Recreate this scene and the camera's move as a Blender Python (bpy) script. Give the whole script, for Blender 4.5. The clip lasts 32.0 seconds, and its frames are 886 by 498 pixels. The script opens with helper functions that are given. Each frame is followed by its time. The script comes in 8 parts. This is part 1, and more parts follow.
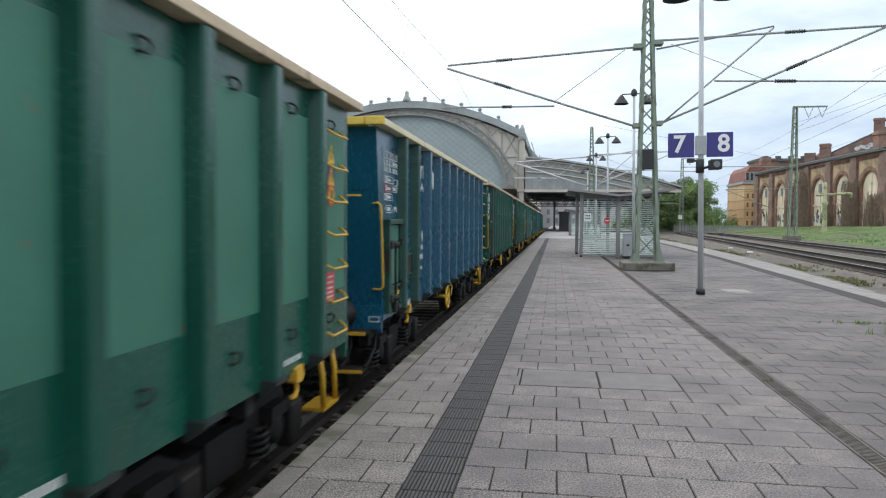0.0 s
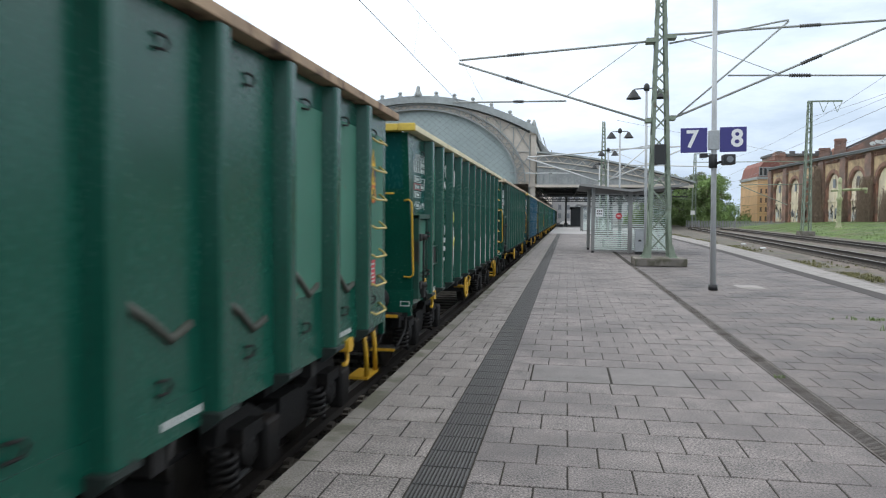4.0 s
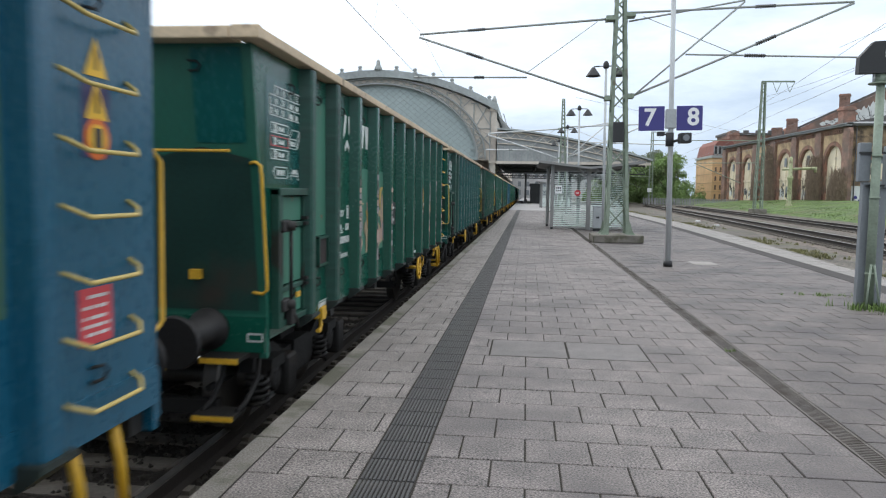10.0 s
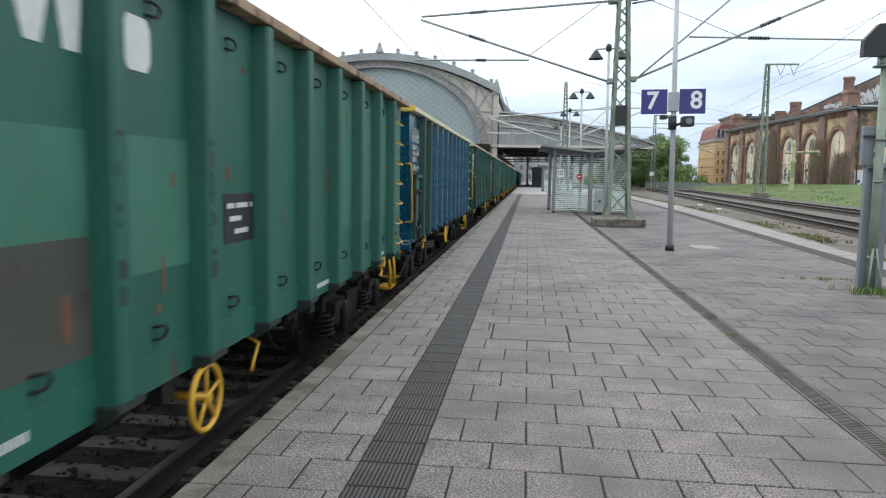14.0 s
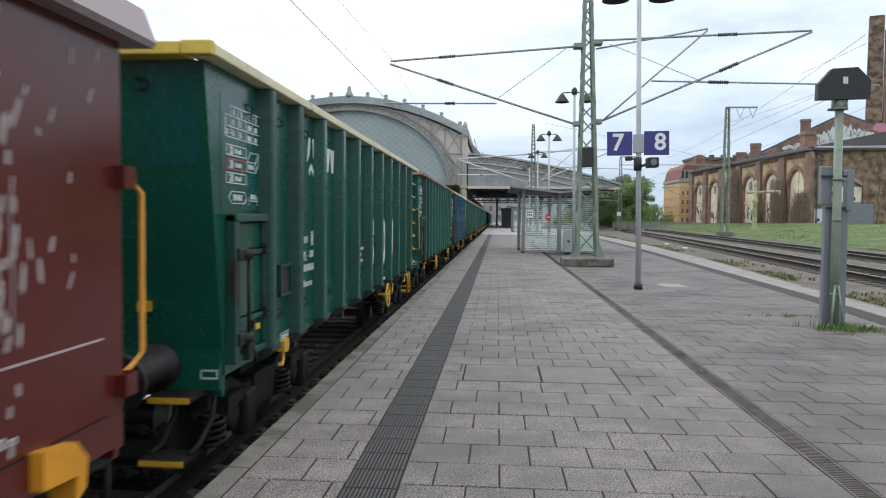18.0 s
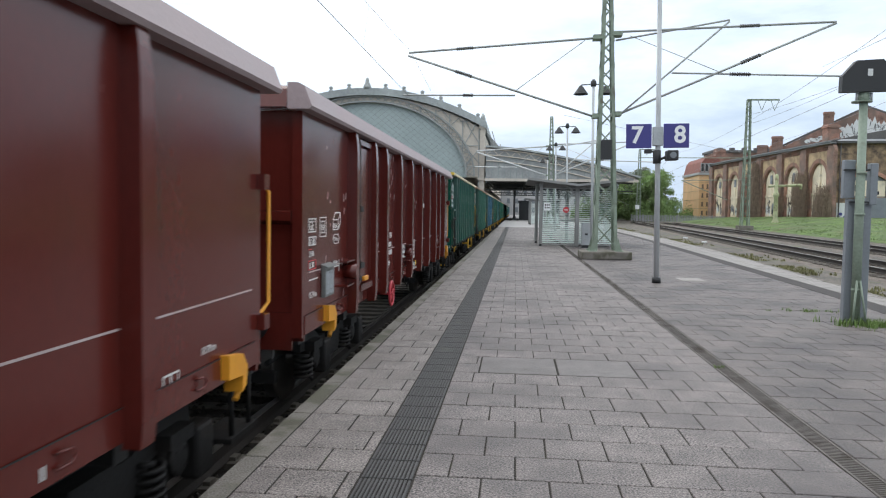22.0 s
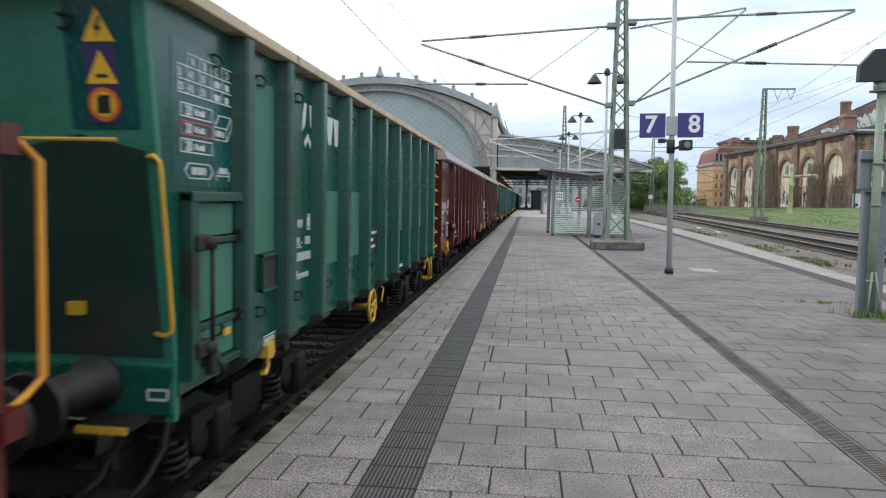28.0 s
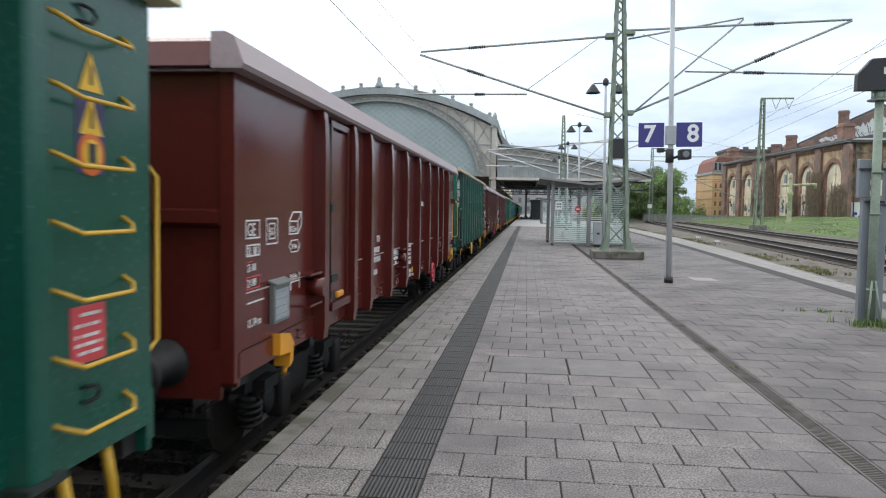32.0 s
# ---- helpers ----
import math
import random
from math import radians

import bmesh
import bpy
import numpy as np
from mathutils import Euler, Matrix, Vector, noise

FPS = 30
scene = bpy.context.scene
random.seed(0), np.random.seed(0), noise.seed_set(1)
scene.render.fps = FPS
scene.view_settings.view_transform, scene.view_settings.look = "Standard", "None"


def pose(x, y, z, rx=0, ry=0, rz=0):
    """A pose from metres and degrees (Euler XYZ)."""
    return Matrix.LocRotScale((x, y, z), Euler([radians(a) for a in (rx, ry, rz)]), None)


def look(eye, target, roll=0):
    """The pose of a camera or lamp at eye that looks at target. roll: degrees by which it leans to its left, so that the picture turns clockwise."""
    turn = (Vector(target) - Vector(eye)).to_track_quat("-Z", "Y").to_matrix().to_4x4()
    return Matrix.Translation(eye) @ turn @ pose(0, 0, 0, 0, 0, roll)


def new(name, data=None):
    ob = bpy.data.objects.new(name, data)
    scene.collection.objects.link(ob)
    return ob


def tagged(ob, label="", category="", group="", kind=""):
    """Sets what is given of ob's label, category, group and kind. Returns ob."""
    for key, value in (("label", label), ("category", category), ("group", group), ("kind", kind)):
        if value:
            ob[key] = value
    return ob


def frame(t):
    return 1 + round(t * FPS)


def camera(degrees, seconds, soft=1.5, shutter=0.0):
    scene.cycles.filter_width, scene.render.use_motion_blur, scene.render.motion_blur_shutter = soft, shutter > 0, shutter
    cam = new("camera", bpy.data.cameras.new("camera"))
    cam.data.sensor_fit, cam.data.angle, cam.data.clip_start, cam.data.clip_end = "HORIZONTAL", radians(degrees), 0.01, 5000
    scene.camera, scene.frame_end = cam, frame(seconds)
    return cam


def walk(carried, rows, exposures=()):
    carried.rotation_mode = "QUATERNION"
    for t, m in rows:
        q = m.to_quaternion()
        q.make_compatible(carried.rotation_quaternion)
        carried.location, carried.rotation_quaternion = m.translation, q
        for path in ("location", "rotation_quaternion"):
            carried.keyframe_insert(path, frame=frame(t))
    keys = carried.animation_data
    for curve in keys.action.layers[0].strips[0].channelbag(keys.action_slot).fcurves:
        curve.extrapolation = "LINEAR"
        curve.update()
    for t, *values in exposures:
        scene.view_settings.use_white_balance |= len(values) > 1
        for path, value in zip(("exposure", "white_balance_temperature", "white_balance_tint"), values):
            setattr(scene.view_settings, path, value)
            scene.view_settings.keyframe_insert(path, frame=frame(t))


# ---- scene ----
# ---- camera: held by hand on the platform, panning and tilting a little ----
cam = camera(63.01, 32.0, soft=1.15, shutter=0.35)
EYE = (0.0, 0.0, 1.595)
walk(cam, [(t, pose(*EYE, rx, ry, rz)) for t, rx, ry, rz in (
    (0, 87.769, -0.44, 8.841), (0.5, 87.78, -0.405, 8.726), (1, 87.771, -0.443, 8.642), (1.5, 87.7, -0.416, 8.941),
    (2, 87.754, -0.445, 9.295), (2.5, 87.746, -0.498, 8.962), (3, 87.622, -0.523, 9.295), (3.5, 87.483, -0.537, 9.739),
    (5.5, 87.089, -0.408, 8.978), (6, 86.943, -0.411, 8.348), (6.5, 86.696, -0.488, 7.837), (7, 86.548, -0.524, 7.308),
    (7.5, 86.388, -0.708, 6.926), (8, 86.267, -0.873, 6.628), (8.5, 86.084, -0.888, 6.5), (9, 85.9, -0.863, 6.551),
    (9.5, 85.716, -0.891, 6.577), (10, 85.515, -0.898, 6.576), (10.5, 85.234, -0.917, 6.654), (11, 85, -0.854, 6.614),
    (11.5, 84.83, -0.898, 6.65), (12, 84.639, -0.906, 6.696), (12.5, 84.448, -0.9, 6.674), (13, 84.313, -0.94, 6.662),
    (13.5, 84.226, -0.902, 6.707), (14, 84.23, -0.913, 6.708), (14.5, 84.548, -0.822, 6.44), (16.5, 85.928, -0.592, 5.118),
    (17, 86.591, -0.52, 4.652), (17.5, 87.267, -0.524, 4.392), (18, 87.51, -0.539, 4.343), (18.5, 87.418, -0.648, 4.414),
    (19, 87.243, -0.644, 4.598), (19.5, 87.2, -0.712, 4.764), (20, 87.135, -0.767, 5.017), (20.5, 87.101, -0.743, 5.196),
    (21, 86.989, -0.797, 5.318), (21.5, 86.916, -0.843, 5.496), (22, 86.878, -0.836, 5.712), (22.5, 86.789, -0.854, 5.818),
    (23, 86.625, -0.89, 5.926), (23.5, 86.532, -0.843, 6.005), (24, 86.461, -0.886, 6.079), (24.5, 86.389, -0.853, 6.325),
    (25, 86.267, -0.891, 6.495), (25.5, 86.197, -0.973, 6.58), (27.5, 86.023, -1.115, 6.664), (28, 86.006, -1.064, 6.66),
    (28.5, 86.078, -1.036, 6.649), (29, 86.457, -0.976, 6.645), (29.5, 86.955, -0.893, 6.673), (30, 87.104, -0.928, 6.667),
    (30.5, 87.063, -0.939, 6.651), (31, 86.974, -0.862, 6.573), (31.5, 86.891, -0.839, 6.582), (32, 86.786, -0.909, 6.62),
)], exposures=((0, 0.0), (9, 0.03), (12, 0.06), (14, 0.12), (16.5, 0.04), (18, -0.05), (20, 0.0), (23, 0.06), (32, 0.06)))
# way of the train along its track, second by second
TRAVEL = (0.00, 7.21, 14.25, 21.11, 27.78, 34.25, 40.51, 46.58, 52.48, 58.23, 63.84, 69.28, 74.54, 79.62, 84.51, 89.40, 94.25, 98.99, 103.47, 107.91, 112.34, 116.76, 121.14, 125.49, 129.81, 134.13, 138.48, 142.83, 147.18, 151.48, 155.74, 159.96, 164.14)

# ---- world: a bright overcast sky, thinner and bluer towards the horizon ----
wd = bpy.data.worlds.new("overcast")
scene.world = wd
wd.use_nodes = True
wt = wd.node_tree
wt.nodes.clear()


def wnode(kind, **values):
    n = wt.nodes.new(kind)
    for k, v in values.items():
        n.inputs[k].default_value = v
    return n


sky = wt.nodes.new("ShaderNodeTexSky")
sky.sky_type, sky.sun_disc = "NISHITA", False
sky.sun_elevation, sky.sun_rotation = radians(42), radians(-35)
sky.air_density, sky.dust_density = 1.0, 3.0
coord = wt.nodes.new("ShaderNodeTexCoord")
stretch = wt.nodes.new("ShaderNodeMapping")
stretch.inputs["Scale"].default_value = (1.0, 1.0, 3.2)
wt.links.new(coord.outputs["Generated"], stretch.inputs["Vector"])
cloud = wnode("ShaderNodeTexNoise", Scale=3.4, Detail=8.0, Roughness=0.6)
wt.links.new(stretch.outputs["Vector"], cloud.inputs["Vector"])
sep = wt.nodes.new("ShaderNodeSeparateXYZ")
wt.links.new(coord.outputs["Generated"], sep.inputs[0])
height = wt.nodes.new("ShaderNodeMapRange")
height.inputs["From Min"].default_value, height.inputs["From Max"].default_value = 0.03, 0.90
wt.links.new(sep.outputs["Z"], height.inputs["Value"])
thick = wt.nodes.new("ShaderNodeMath")
thick.operation = "MULTIPLY_ADD"
thick.inputs[1].default_value = 0.9
wt.links.new(cloud.outputs["Fac"], thick.inputs[0])
wt.links.new(height.outputs["Result"], thick.inputs[2])
cover_ramp = wt.nodes.new("ShaderNodeValToRGB")
cover_ramp.color_ramp.elements[0].position, cover_ramp.color_ramp.elements[0].color = 0.42, (3.5, 4.35, 5.45, 1)
cover_ramp.color_ramp.elements[1].position, cover_ramp.color_ramp.elements[1].color = 1.0, (10.8, 11.3, 11.8, 1)
mid_cloud = cover_ramp.color_ramp.elements.new(0.78)
mid_cloud.color = (6.6, 7.4, 8.4, 1)
wt.links.new(thick.outputs[0], cover_ramp.inputs["Fac"])
# brighter cloud ahead round the hidden sun, duller cloud behind
towards = wt.nodes.new("ShaderNodeVectorMath")
towards.operation = "DOT_PRODUCT"
towards.inputs[1].default_value = Vector((-0.50, 0.70, 0.45)).normalized()
wt.links.new(coord.outputs["Generated"], towards.inputs[0])
glow = wt.nodes.new("ShaderNodeMapRange")
glow.interpolation_type = "SMOOTHSTEP"
for k, v in (("From Min", -0.7), ("From Max", 1.0), ("To Min", 0.92), ("To Max", 1.16)):
    glow.inputs[k].default_value = v
wt.links.new(towards.outputs["Value"], glow.inputs["Value"])
lit = wt.nodes.new("ShaderNodeVectorMath")
lit.operation = "SCALE"
wt.links.new(cover_ramp.outputs["Color"], lit.inputs[0])
wt.links.new(glow.outputs["Result"], lit.inputs["Scale"])
mixed = wt.nodes.new("ShaderNodeMixRGB")
mixed.inputs["Fac"].default_value = 0.92
wt.links.new(sky.outputs["Color"], mixed.inputs["Color1"])
wt.links.new(lit.outputs[0], mixed.inputs["Color2"])
bg = wnode("ShaderNodeBackground", Strength=0.149)
wt.links.new(mixed.outputs["Color"], bg.inputs["Color"])
wout = wt.nodes.new("ShaderNodeOutputWorld")
wt.links.new(bg.outputs[0], wout.inputs["Surface"])

sun_data = bpy.data.lights.new("sun", "SUN")
sun_data.energy, sun_data.angle, sun_data.color = 0.55, radians(30), (1.0, 0.97, 0.93)
sun = new("sun", sun_data)
sun.matrix_world = look((-45, 65, 62), (0, 0, 0))
scene.view_settings.exposure = 0.0


# ---- materials ----
def mat(name, base, rough=0.6, metal=0.0, fine=30.0, coarse=1.5, vary=0.18, bump=0.15, dirt=None, dirt_at=0.62, dirt_soft=0.12,
        dirt_scale=3.0, stretch=(1, 1, 1), piece=0.0, spec=0.5, world=False, grain=0.8):
    """Paint, stone or metal with grain at two scales; dirt: a second colour that stands in stains of their own."""
    m = bpy.data.materials.new(name)
    m.use_nodes = True
    nt = m.node_tree
    sh = nt.nodes["Principled BSDF"]
    sh.inputs["Roughness"].default_value, sh.inputs["Metallic"].default_value = rough, metal
    sh.inputs["Specular IOR Level"].default_value = spec
    tc = nt.nodes.new("ShaderNodeTexCoord")
    mp = nt.nodes.new("ShaderNodeMapping")
    mp.inputs["Scale"].default_value = stretch
    if world:
        where = nt.nodes.new("ShaderNodeNewGeometry")
        nt.links.new(where.outputs["Position"], mp.inputs["Vector"])
    else:
        nt.links.new(tc.outputs["Object"], mp.inputs["Vector"])

    def noise_node(scale, detail=5.0):
        n = nt.nodes.new("ShaderNodeTexNoise")
        n.inputs["Scale"].default_value, n.inputs["Detail"].default_value = scale, detail
        nt.links.new(mp.outputs["Vector"], n.inputs["Vector"])
        return n

    def math_node(op, a, b):
        n = nt.nodes.new("ShaderNodeMath")
        n.operation = op
        for i, v in enumerate((a, b)):
            if isinstance(v, (int, float)):
                n.inputs[i].default_value = v
            else:
                nt.links.new(v, n.inputs[i])
        return n.outputs[0]

    f, c = noise_node(fine), noise_node(coarse, 6.0)
    total = math_node("ADD", math_node("MULTIPLY", f.outputs["Fac"], grain), math_node("MULTIPLY", c.outputs["Fac"], 1.2))
    total = math_node("SUBTRACT", total, 0.6 + grain / 2)
    if piece:
        info = nt.nodes.new("ShaderNodeObjectInfo")
        geo = nt.nodes.new("ShaderNodeNewGeometry")
        rnd = math_node("ADD", info.outputs["Random"], geo.outputs["Random Per Island"])
        total = math_node("ADD", total, math_node("MULTIPLY", math_node("SUBTRACT", rnd, 1.0), piece * 0.62 / max(vary, 0.01)))
    gain = math_node("ADD", math_node("MULTIPLY", total, vary * 3.2), 1.0)
    mul = nt.nodes.new("ShaderNodeVectorMath")
    mul.operation = "SCALE"
    mul.inputs[0].default_value = base
    nt.links.new(gain, mul.inputs["Scale"])
    colour = mul.outputs[0]
    if dirt:
        d = noise_node(dirt_scale, 8.0)
        rp = nt.nodes.new("ShaderNodeMapRange")
        rp.inputs["From Min"].default_value, rp.inputs["From Max"].default_value = dirt_at, dirt_at + dirt_soft
        nt.links.new(d.outputs["Fac"], rp.inputs["Value"])
        mx = nt.nodes.new("ShaderNodeMixRGB")
        mx.inputs["Color2"].default_value = (*dirt, 1)
        nt.links.new(rp.outputs["Result"], mx.inputs["Fac"])
        nt.links.new(colour, mx.inputs["Color1"])
        colour = mx.outputs["Color"]
    nt.links.new(colour, sh.inputs["Base Color"])
    ro = math_node("ADD", math_node("MULTIPLY", total, 0.25), rough)
    nt.links.new(ro, sh.inputs["Roughness"])
    if bump:
        b = nt.nodes.new("ShaderNodeBump")
        b.inputs["Strength"].default_value, b.inputs["Distance"].default_value = bump, 0.02
        nt.links.new(f.outputs["Fac"], b.inputs["Height"])
        nt.links.new(b.outputs["Normal"], sh.inputs["Normal"])
    return m


def glass_mat(name, tint, rough=0.05, clear=0.6):
    m = bpy.data.materials.new(name)
    m.use_nodes = True
    nt = m.node_tree
    sh = nt.nodes["Principled BSDF"]
    sh.inputs["Base Color"].default_value = (*tint, 1)
    sh.inputs["Roughness"].default_value, sh.inputs["Transmission Weight"].default_value = rough, clear
    sh.inputs["IOR"].default_value = 1.05
    return m


RUST = (0.16, 0.075, 0.04)
RIB_BANDED = mat("worn dark green rib paint", (0.008, 0.056, 0.041), 0.45, fine=8.0, coarse=1.2, vary=0.3, bump=0.1, dirt=(0.020, 0.070, 0.054), dirt_at=0.53,
                 dirt_soft=0.08, dirt_scale=2.2, stretch=(0.5, 0.5, 4.0))
GREEN = mat("green wagon paint", (0.0058, 0.076, 0.050), 0.24, vary=0.16, coarse=0.9, bump=0.03, dirt=(0.019, 0.080, 0.055), dirt_at=0.60,
            dirt_scale=1.2)
# pale end paint, brightened to stand in for sky light in the wagon gap
END_LIT = mat("pale green end paint brightened for sky light", (0.030, 0.190, 0.128), 0.5, vary=0.3, coarse=1.4, bump=0.08, dirt=(0.035, 0.05, 0.04), dirt_at=0.60)
# stained green, painted dark for the occluded lower half of wagon ends
END_SHADE = mat("dark green lower end with painted shade", (0.009, 0.040, 0.031), 0.5, vary=0.35, coarse=1.2, bump=0.1, dirt=(0.040, 0.036, 0.028), dirt_at=0.52, dirt_soft=0.2, dirt_scale=1.8)
GREEN_WORN = mat("worn green wagon paint", (0.013, 0.106, 0.072), 0.5, vary=0.2, coarse=1.1, bump=0.08, dirt=(0.05, 0.05, 0.035),
                 dirt_at=0.70, dirt_soft=0.05, dirt_scale=5.0, stretch=(1, 1, 0.5))
TEAL = mat("teal wagon paint", (0.0055, 0.083, 0.076), 0.27, vary=0.16, coarse=0.9, bump=0.03, dirt=(0.018, 0.066, 0.062), dirt_at=0.62,
           dirt_scale=1.4, stretch=(1, 1, 0.45), spec=0.65)
BLUE = mat("blue wagon paint", (0.0055, 0.080, 0.140), 0.27, vary=0.15, coarse=0.9, bump=0.03, dirt=(0.02, 0.08, 0.12), dirt_at=0.64,
           dirt_scale=1.4, stretch=(1, 1, 0.45), spec=0.65)
BROWN = mat("oxide brown wagon paint", (0.097, 0.0153, 0.0113), 0.20, vary=0.12, coarse=0.8, bump=0.015, dirt=(0.078, 0.018, 0.014), dirt_at=0.54,
            dirt_scale=1.1, stretch=(1, 1, 0.4), spec=0.5)
PALE_GREEN = mat("pale overpainted green", (0.042, 0.168, 0.114), 0.55, vary=0.18, coarse=1.6, bump=0.06, dirt=(0.17, 0.10, 0.06), dirt_at=0.69,
                 dirt_soft=0.03, dirt_scale=6.0)
PALE_OLIVE = mat("pale overpainted olive", (0.070, 0.150, 0.078), 0.55, vary=0.18, coarse=1.6, bump=0.06)
GREY_PATCH = mat("grey brown overpaint", (0.062, 0.066, 0.052), 0.6, vary=0.25, dirt=(0.05, 0.026, 0.02), dirt_at=0.64, dirt_scale=4.0)
RIM_TAN = mat("tan worn top rail", (0.56, 0.44, 0.30), 0.6, vary=0.2, coarse=2.0, dirt=(0.16, 0.11, 0.08), dirt_at=0.58, dirt_scale=4.0)
RIM_YELLOW = mat("cream yellow top rail", (0.70, 0.64, 0.42), 0.55, vary=0.12, dirt=(0.3, 0.24, 0.14), dirt_at=0.66)
RIM_END = mat("bright yellow end rail", (0.62, 0.45, 0.07), 0.55, vary=0.15, dirt=(0.3, 0.2, 0.06), dirt_at=0.64)
RIM_RUST = mat("flaking top rail", (0.36, 0.25, 0.16), 0.7, vary=0.25, coarse=3.0, dirt=(0.10, 0.055, 0.035), dirt_at=0.50, dirt_scale=3.5)
RIM_BROWN = mat("light mauve top rail", (0.33, 0.26, 0.265), 0.5, vary=0.12, coarse=1.5)
YELLOW = mat("yellow handle paint", (0.62, 0.36, 0.03), 0.45, vary=0.15, dirt=(0.22, 0.13, 0.04), dirt_at=0.68)
PALE_YELLOW = mat("pale yellow rung paint", (0.55, 0.42, 0.13), 0.5, vary=0.15)
ORANGE = mat("orange handle paint", (0.70, 0.30, 0.02), 0.42, vary=0.12)
RED = mat("red wheel paint", (0.45, 0.035, 0.05), 0.45, vary=0.12)
WHITE = mat("white lettering", (0.62, 0.64, 0.62), 0.6, vary=0.15, bump=0)
RED_SIGN = mat("red notice", (0.55, 0.06, 0.07), 0.5, vary=0.1, bump=0)
AMBER = mat("warning yellow", (0.75, 0.45, 0.03), 0.5, vary=0.08, bump=0)
ORANGE_SIGN = mat("warning orange red", (0.62, 0.14, 0.02), 0.5, vary=0.08, bump=0)
NAVY = mat("navy sign ground", (0.035, 0.03, 0.10), 0.5, vary=0.1, bump=0)
BLACK = mat("black label", (0.02, 0.02, 0.022), 0.5, vary=0.1, bump=0)
# buffers: the shade of the gap between wagons is put into this black
BUFFER_SHADE = mat("buffer iron blackened for shade", (0.010, 0.009, 0.009), 0.55, vary=0.3, bump=0.2)
# grimy iron, its base also darkened for the shade under the wagons
IRON = mat("grimy running gear iron darkened for shade", (0.0095, 0.0085, 0.0080), 0.7, vary=0.3, bump=0.3, dirt=(0.020, 0.015, 0.012), dirt_at=0.55, spec=0.35)
DARK_STEEL = mat("dark frame steel", (0.014, 0.013, 0.012), 0.65, vary=0.25, bump=0.2, dirt=(0.045, 0.032, 0.024), dirt_at=0.6)
WHEEL_STEEL = mat("worn wheel steel", (0.12, 0.11, 0.10), 0.45, 0.8, vary=0.2)
BOX_GREY = mat("label holder steel", (0.20, 0.21, 0.20), 0.5, 0.3, vary=0.2)
HOLDER = mat("rusty label holder mesh", (0.035, 0.026, 0.024), 0.8, fine=60, vary=0.4, bump=0.4)
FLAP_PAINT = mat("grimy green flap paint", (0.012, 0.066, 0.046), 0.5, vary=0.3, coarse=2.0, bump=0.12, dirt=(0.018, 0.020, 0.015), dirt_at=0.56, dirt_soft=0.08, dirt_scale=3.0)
FOOT_PAINT = mat("chipped dark rib foot", (0.016, 0.024, 0.021), 0.6, vary=0.35, coarse=3.0, bump=0.15, dirt=(0.012, 0.055, 0.040), dirt_at=0.55)
BAND_DARK = mat("dark scuffed band", (0.014, 0.042, 0.034), 0.55, vary=0.5, coarse=9.0, bump=0.05, dirt=(0.03, 0.028, 0.024), dirt_at=0.52, dirt_scale=14.0)
BAND_PALE = mat("pale scuffed band", (0.022, 0.086, 0.064), 0.55, vary=0.4, coarse=9.0, bump=0.05, dirt=(0.05, 0.095, 0.075), dirt_at=0.54, dirt_scale=14.0)
PAPER = mat("route paper", (0.42, 0.45, 0.48), 0.7, vary=0.06, bump=0)
SILVER_SPRAY = mat("silver spray paint", (0.40, 0.42, 0.42), 0.45, vary=0.12, bump=0)
BLACK_SPRAY = mat("black spray paint", (0.02, 0.022, 0.022), 0.5, vary=0.1, bump=0)
WHITE_SPRAY = mat("white spray paint", (0.66, 0.68, 0.66), 0.55, vary=0.08, bump=0)
LEMON_SPRAY = mat("lemon spray paint", (0.62, 0.62, 0.06), 0.55, vary=0.1, bump=0)
BEIGE_SPRAY = mat("beige overspray", (0.44, 0.34, 0.22), 0.6, vary=0.2, coarse=3.0, bump=0, dirt=(0.34, 0.20, 0.06), dirt_at=0.54, dirt_scale=3.0)
LINE = mat("thin painted line", (0.42, 0.34, 0.33), 0.6, vary=0.2, bump=0)
MUSTARD = mat("mustard overspray", (0.42, 0.30, 0.08), 0.6, vary=0.2, bump=0)
PALE_MAUVE = mat("pale mauve overspray", (0.26, 0.23, 0.235), 0.6, vary=0.2, bump=0)
PINK_SPRAY = mat("pinkish overspray", (0.42, 0.29, 0.24), 0.6, vary=0.2, coarse=3.0, bump=0)

PAVER = mat("grey concrete paving", (0.170, 0.150, 0.143), 0.68, fine=75, coarse=4.0, vary=0.36, bump=0.5, piece=0.05, dirt=(0.088, 0.078, 0.078),
            dirt_at=0.46, dirt_soft=0.26, dirt_scale=0.75, spec=0.45, world=True, grain=4.6)
PAVER_STRIP = mat("warm grey concrete paving by the kerb", (0.214, 0.189, 0.176), 0.68, fine=75, coarse=4.0, vary=0.34, bump=0.5, piece=0.05, dirt=(0.125, 0.110, 0.102),
                  dirt_at=0.50, dirt_soft=0.24, dirt_scale=0.75, spec=0.45, world=True, grain=4.6)
PAVER_OUTER = mat("stained grey concrete paving", (0.138, 0.120, 0.113), 0.66, fine=70, coarse=3.0, vary=0.38, bump=0.5, piece=0.07, dirt=(0.062, 0.055, 0.056),
                  dirt_at=0.45, dirt_soft=0.22, dirt_scale=0.8, spec=0.45, world=True, grain=4.4)
# paler than the near slabs: the grazing sheen of distance is in the colour
PAVER_FAR = mat("grey far paving with sheen in its colour", (0.31, 0.2985, 0.2935), 0.68, fine=9, coarse=0.5, vary=0.15, bump=0.2, spec=0.5)
JOINT = mat("sandy dark joints", (0.038, 0.034, 0.029), 0.95, fine=60, coarse=3, vary=0.25, bump=0.4, dirt=(0.045, 0.055, 0.022), dirt_at=0.62, spec=0.2)
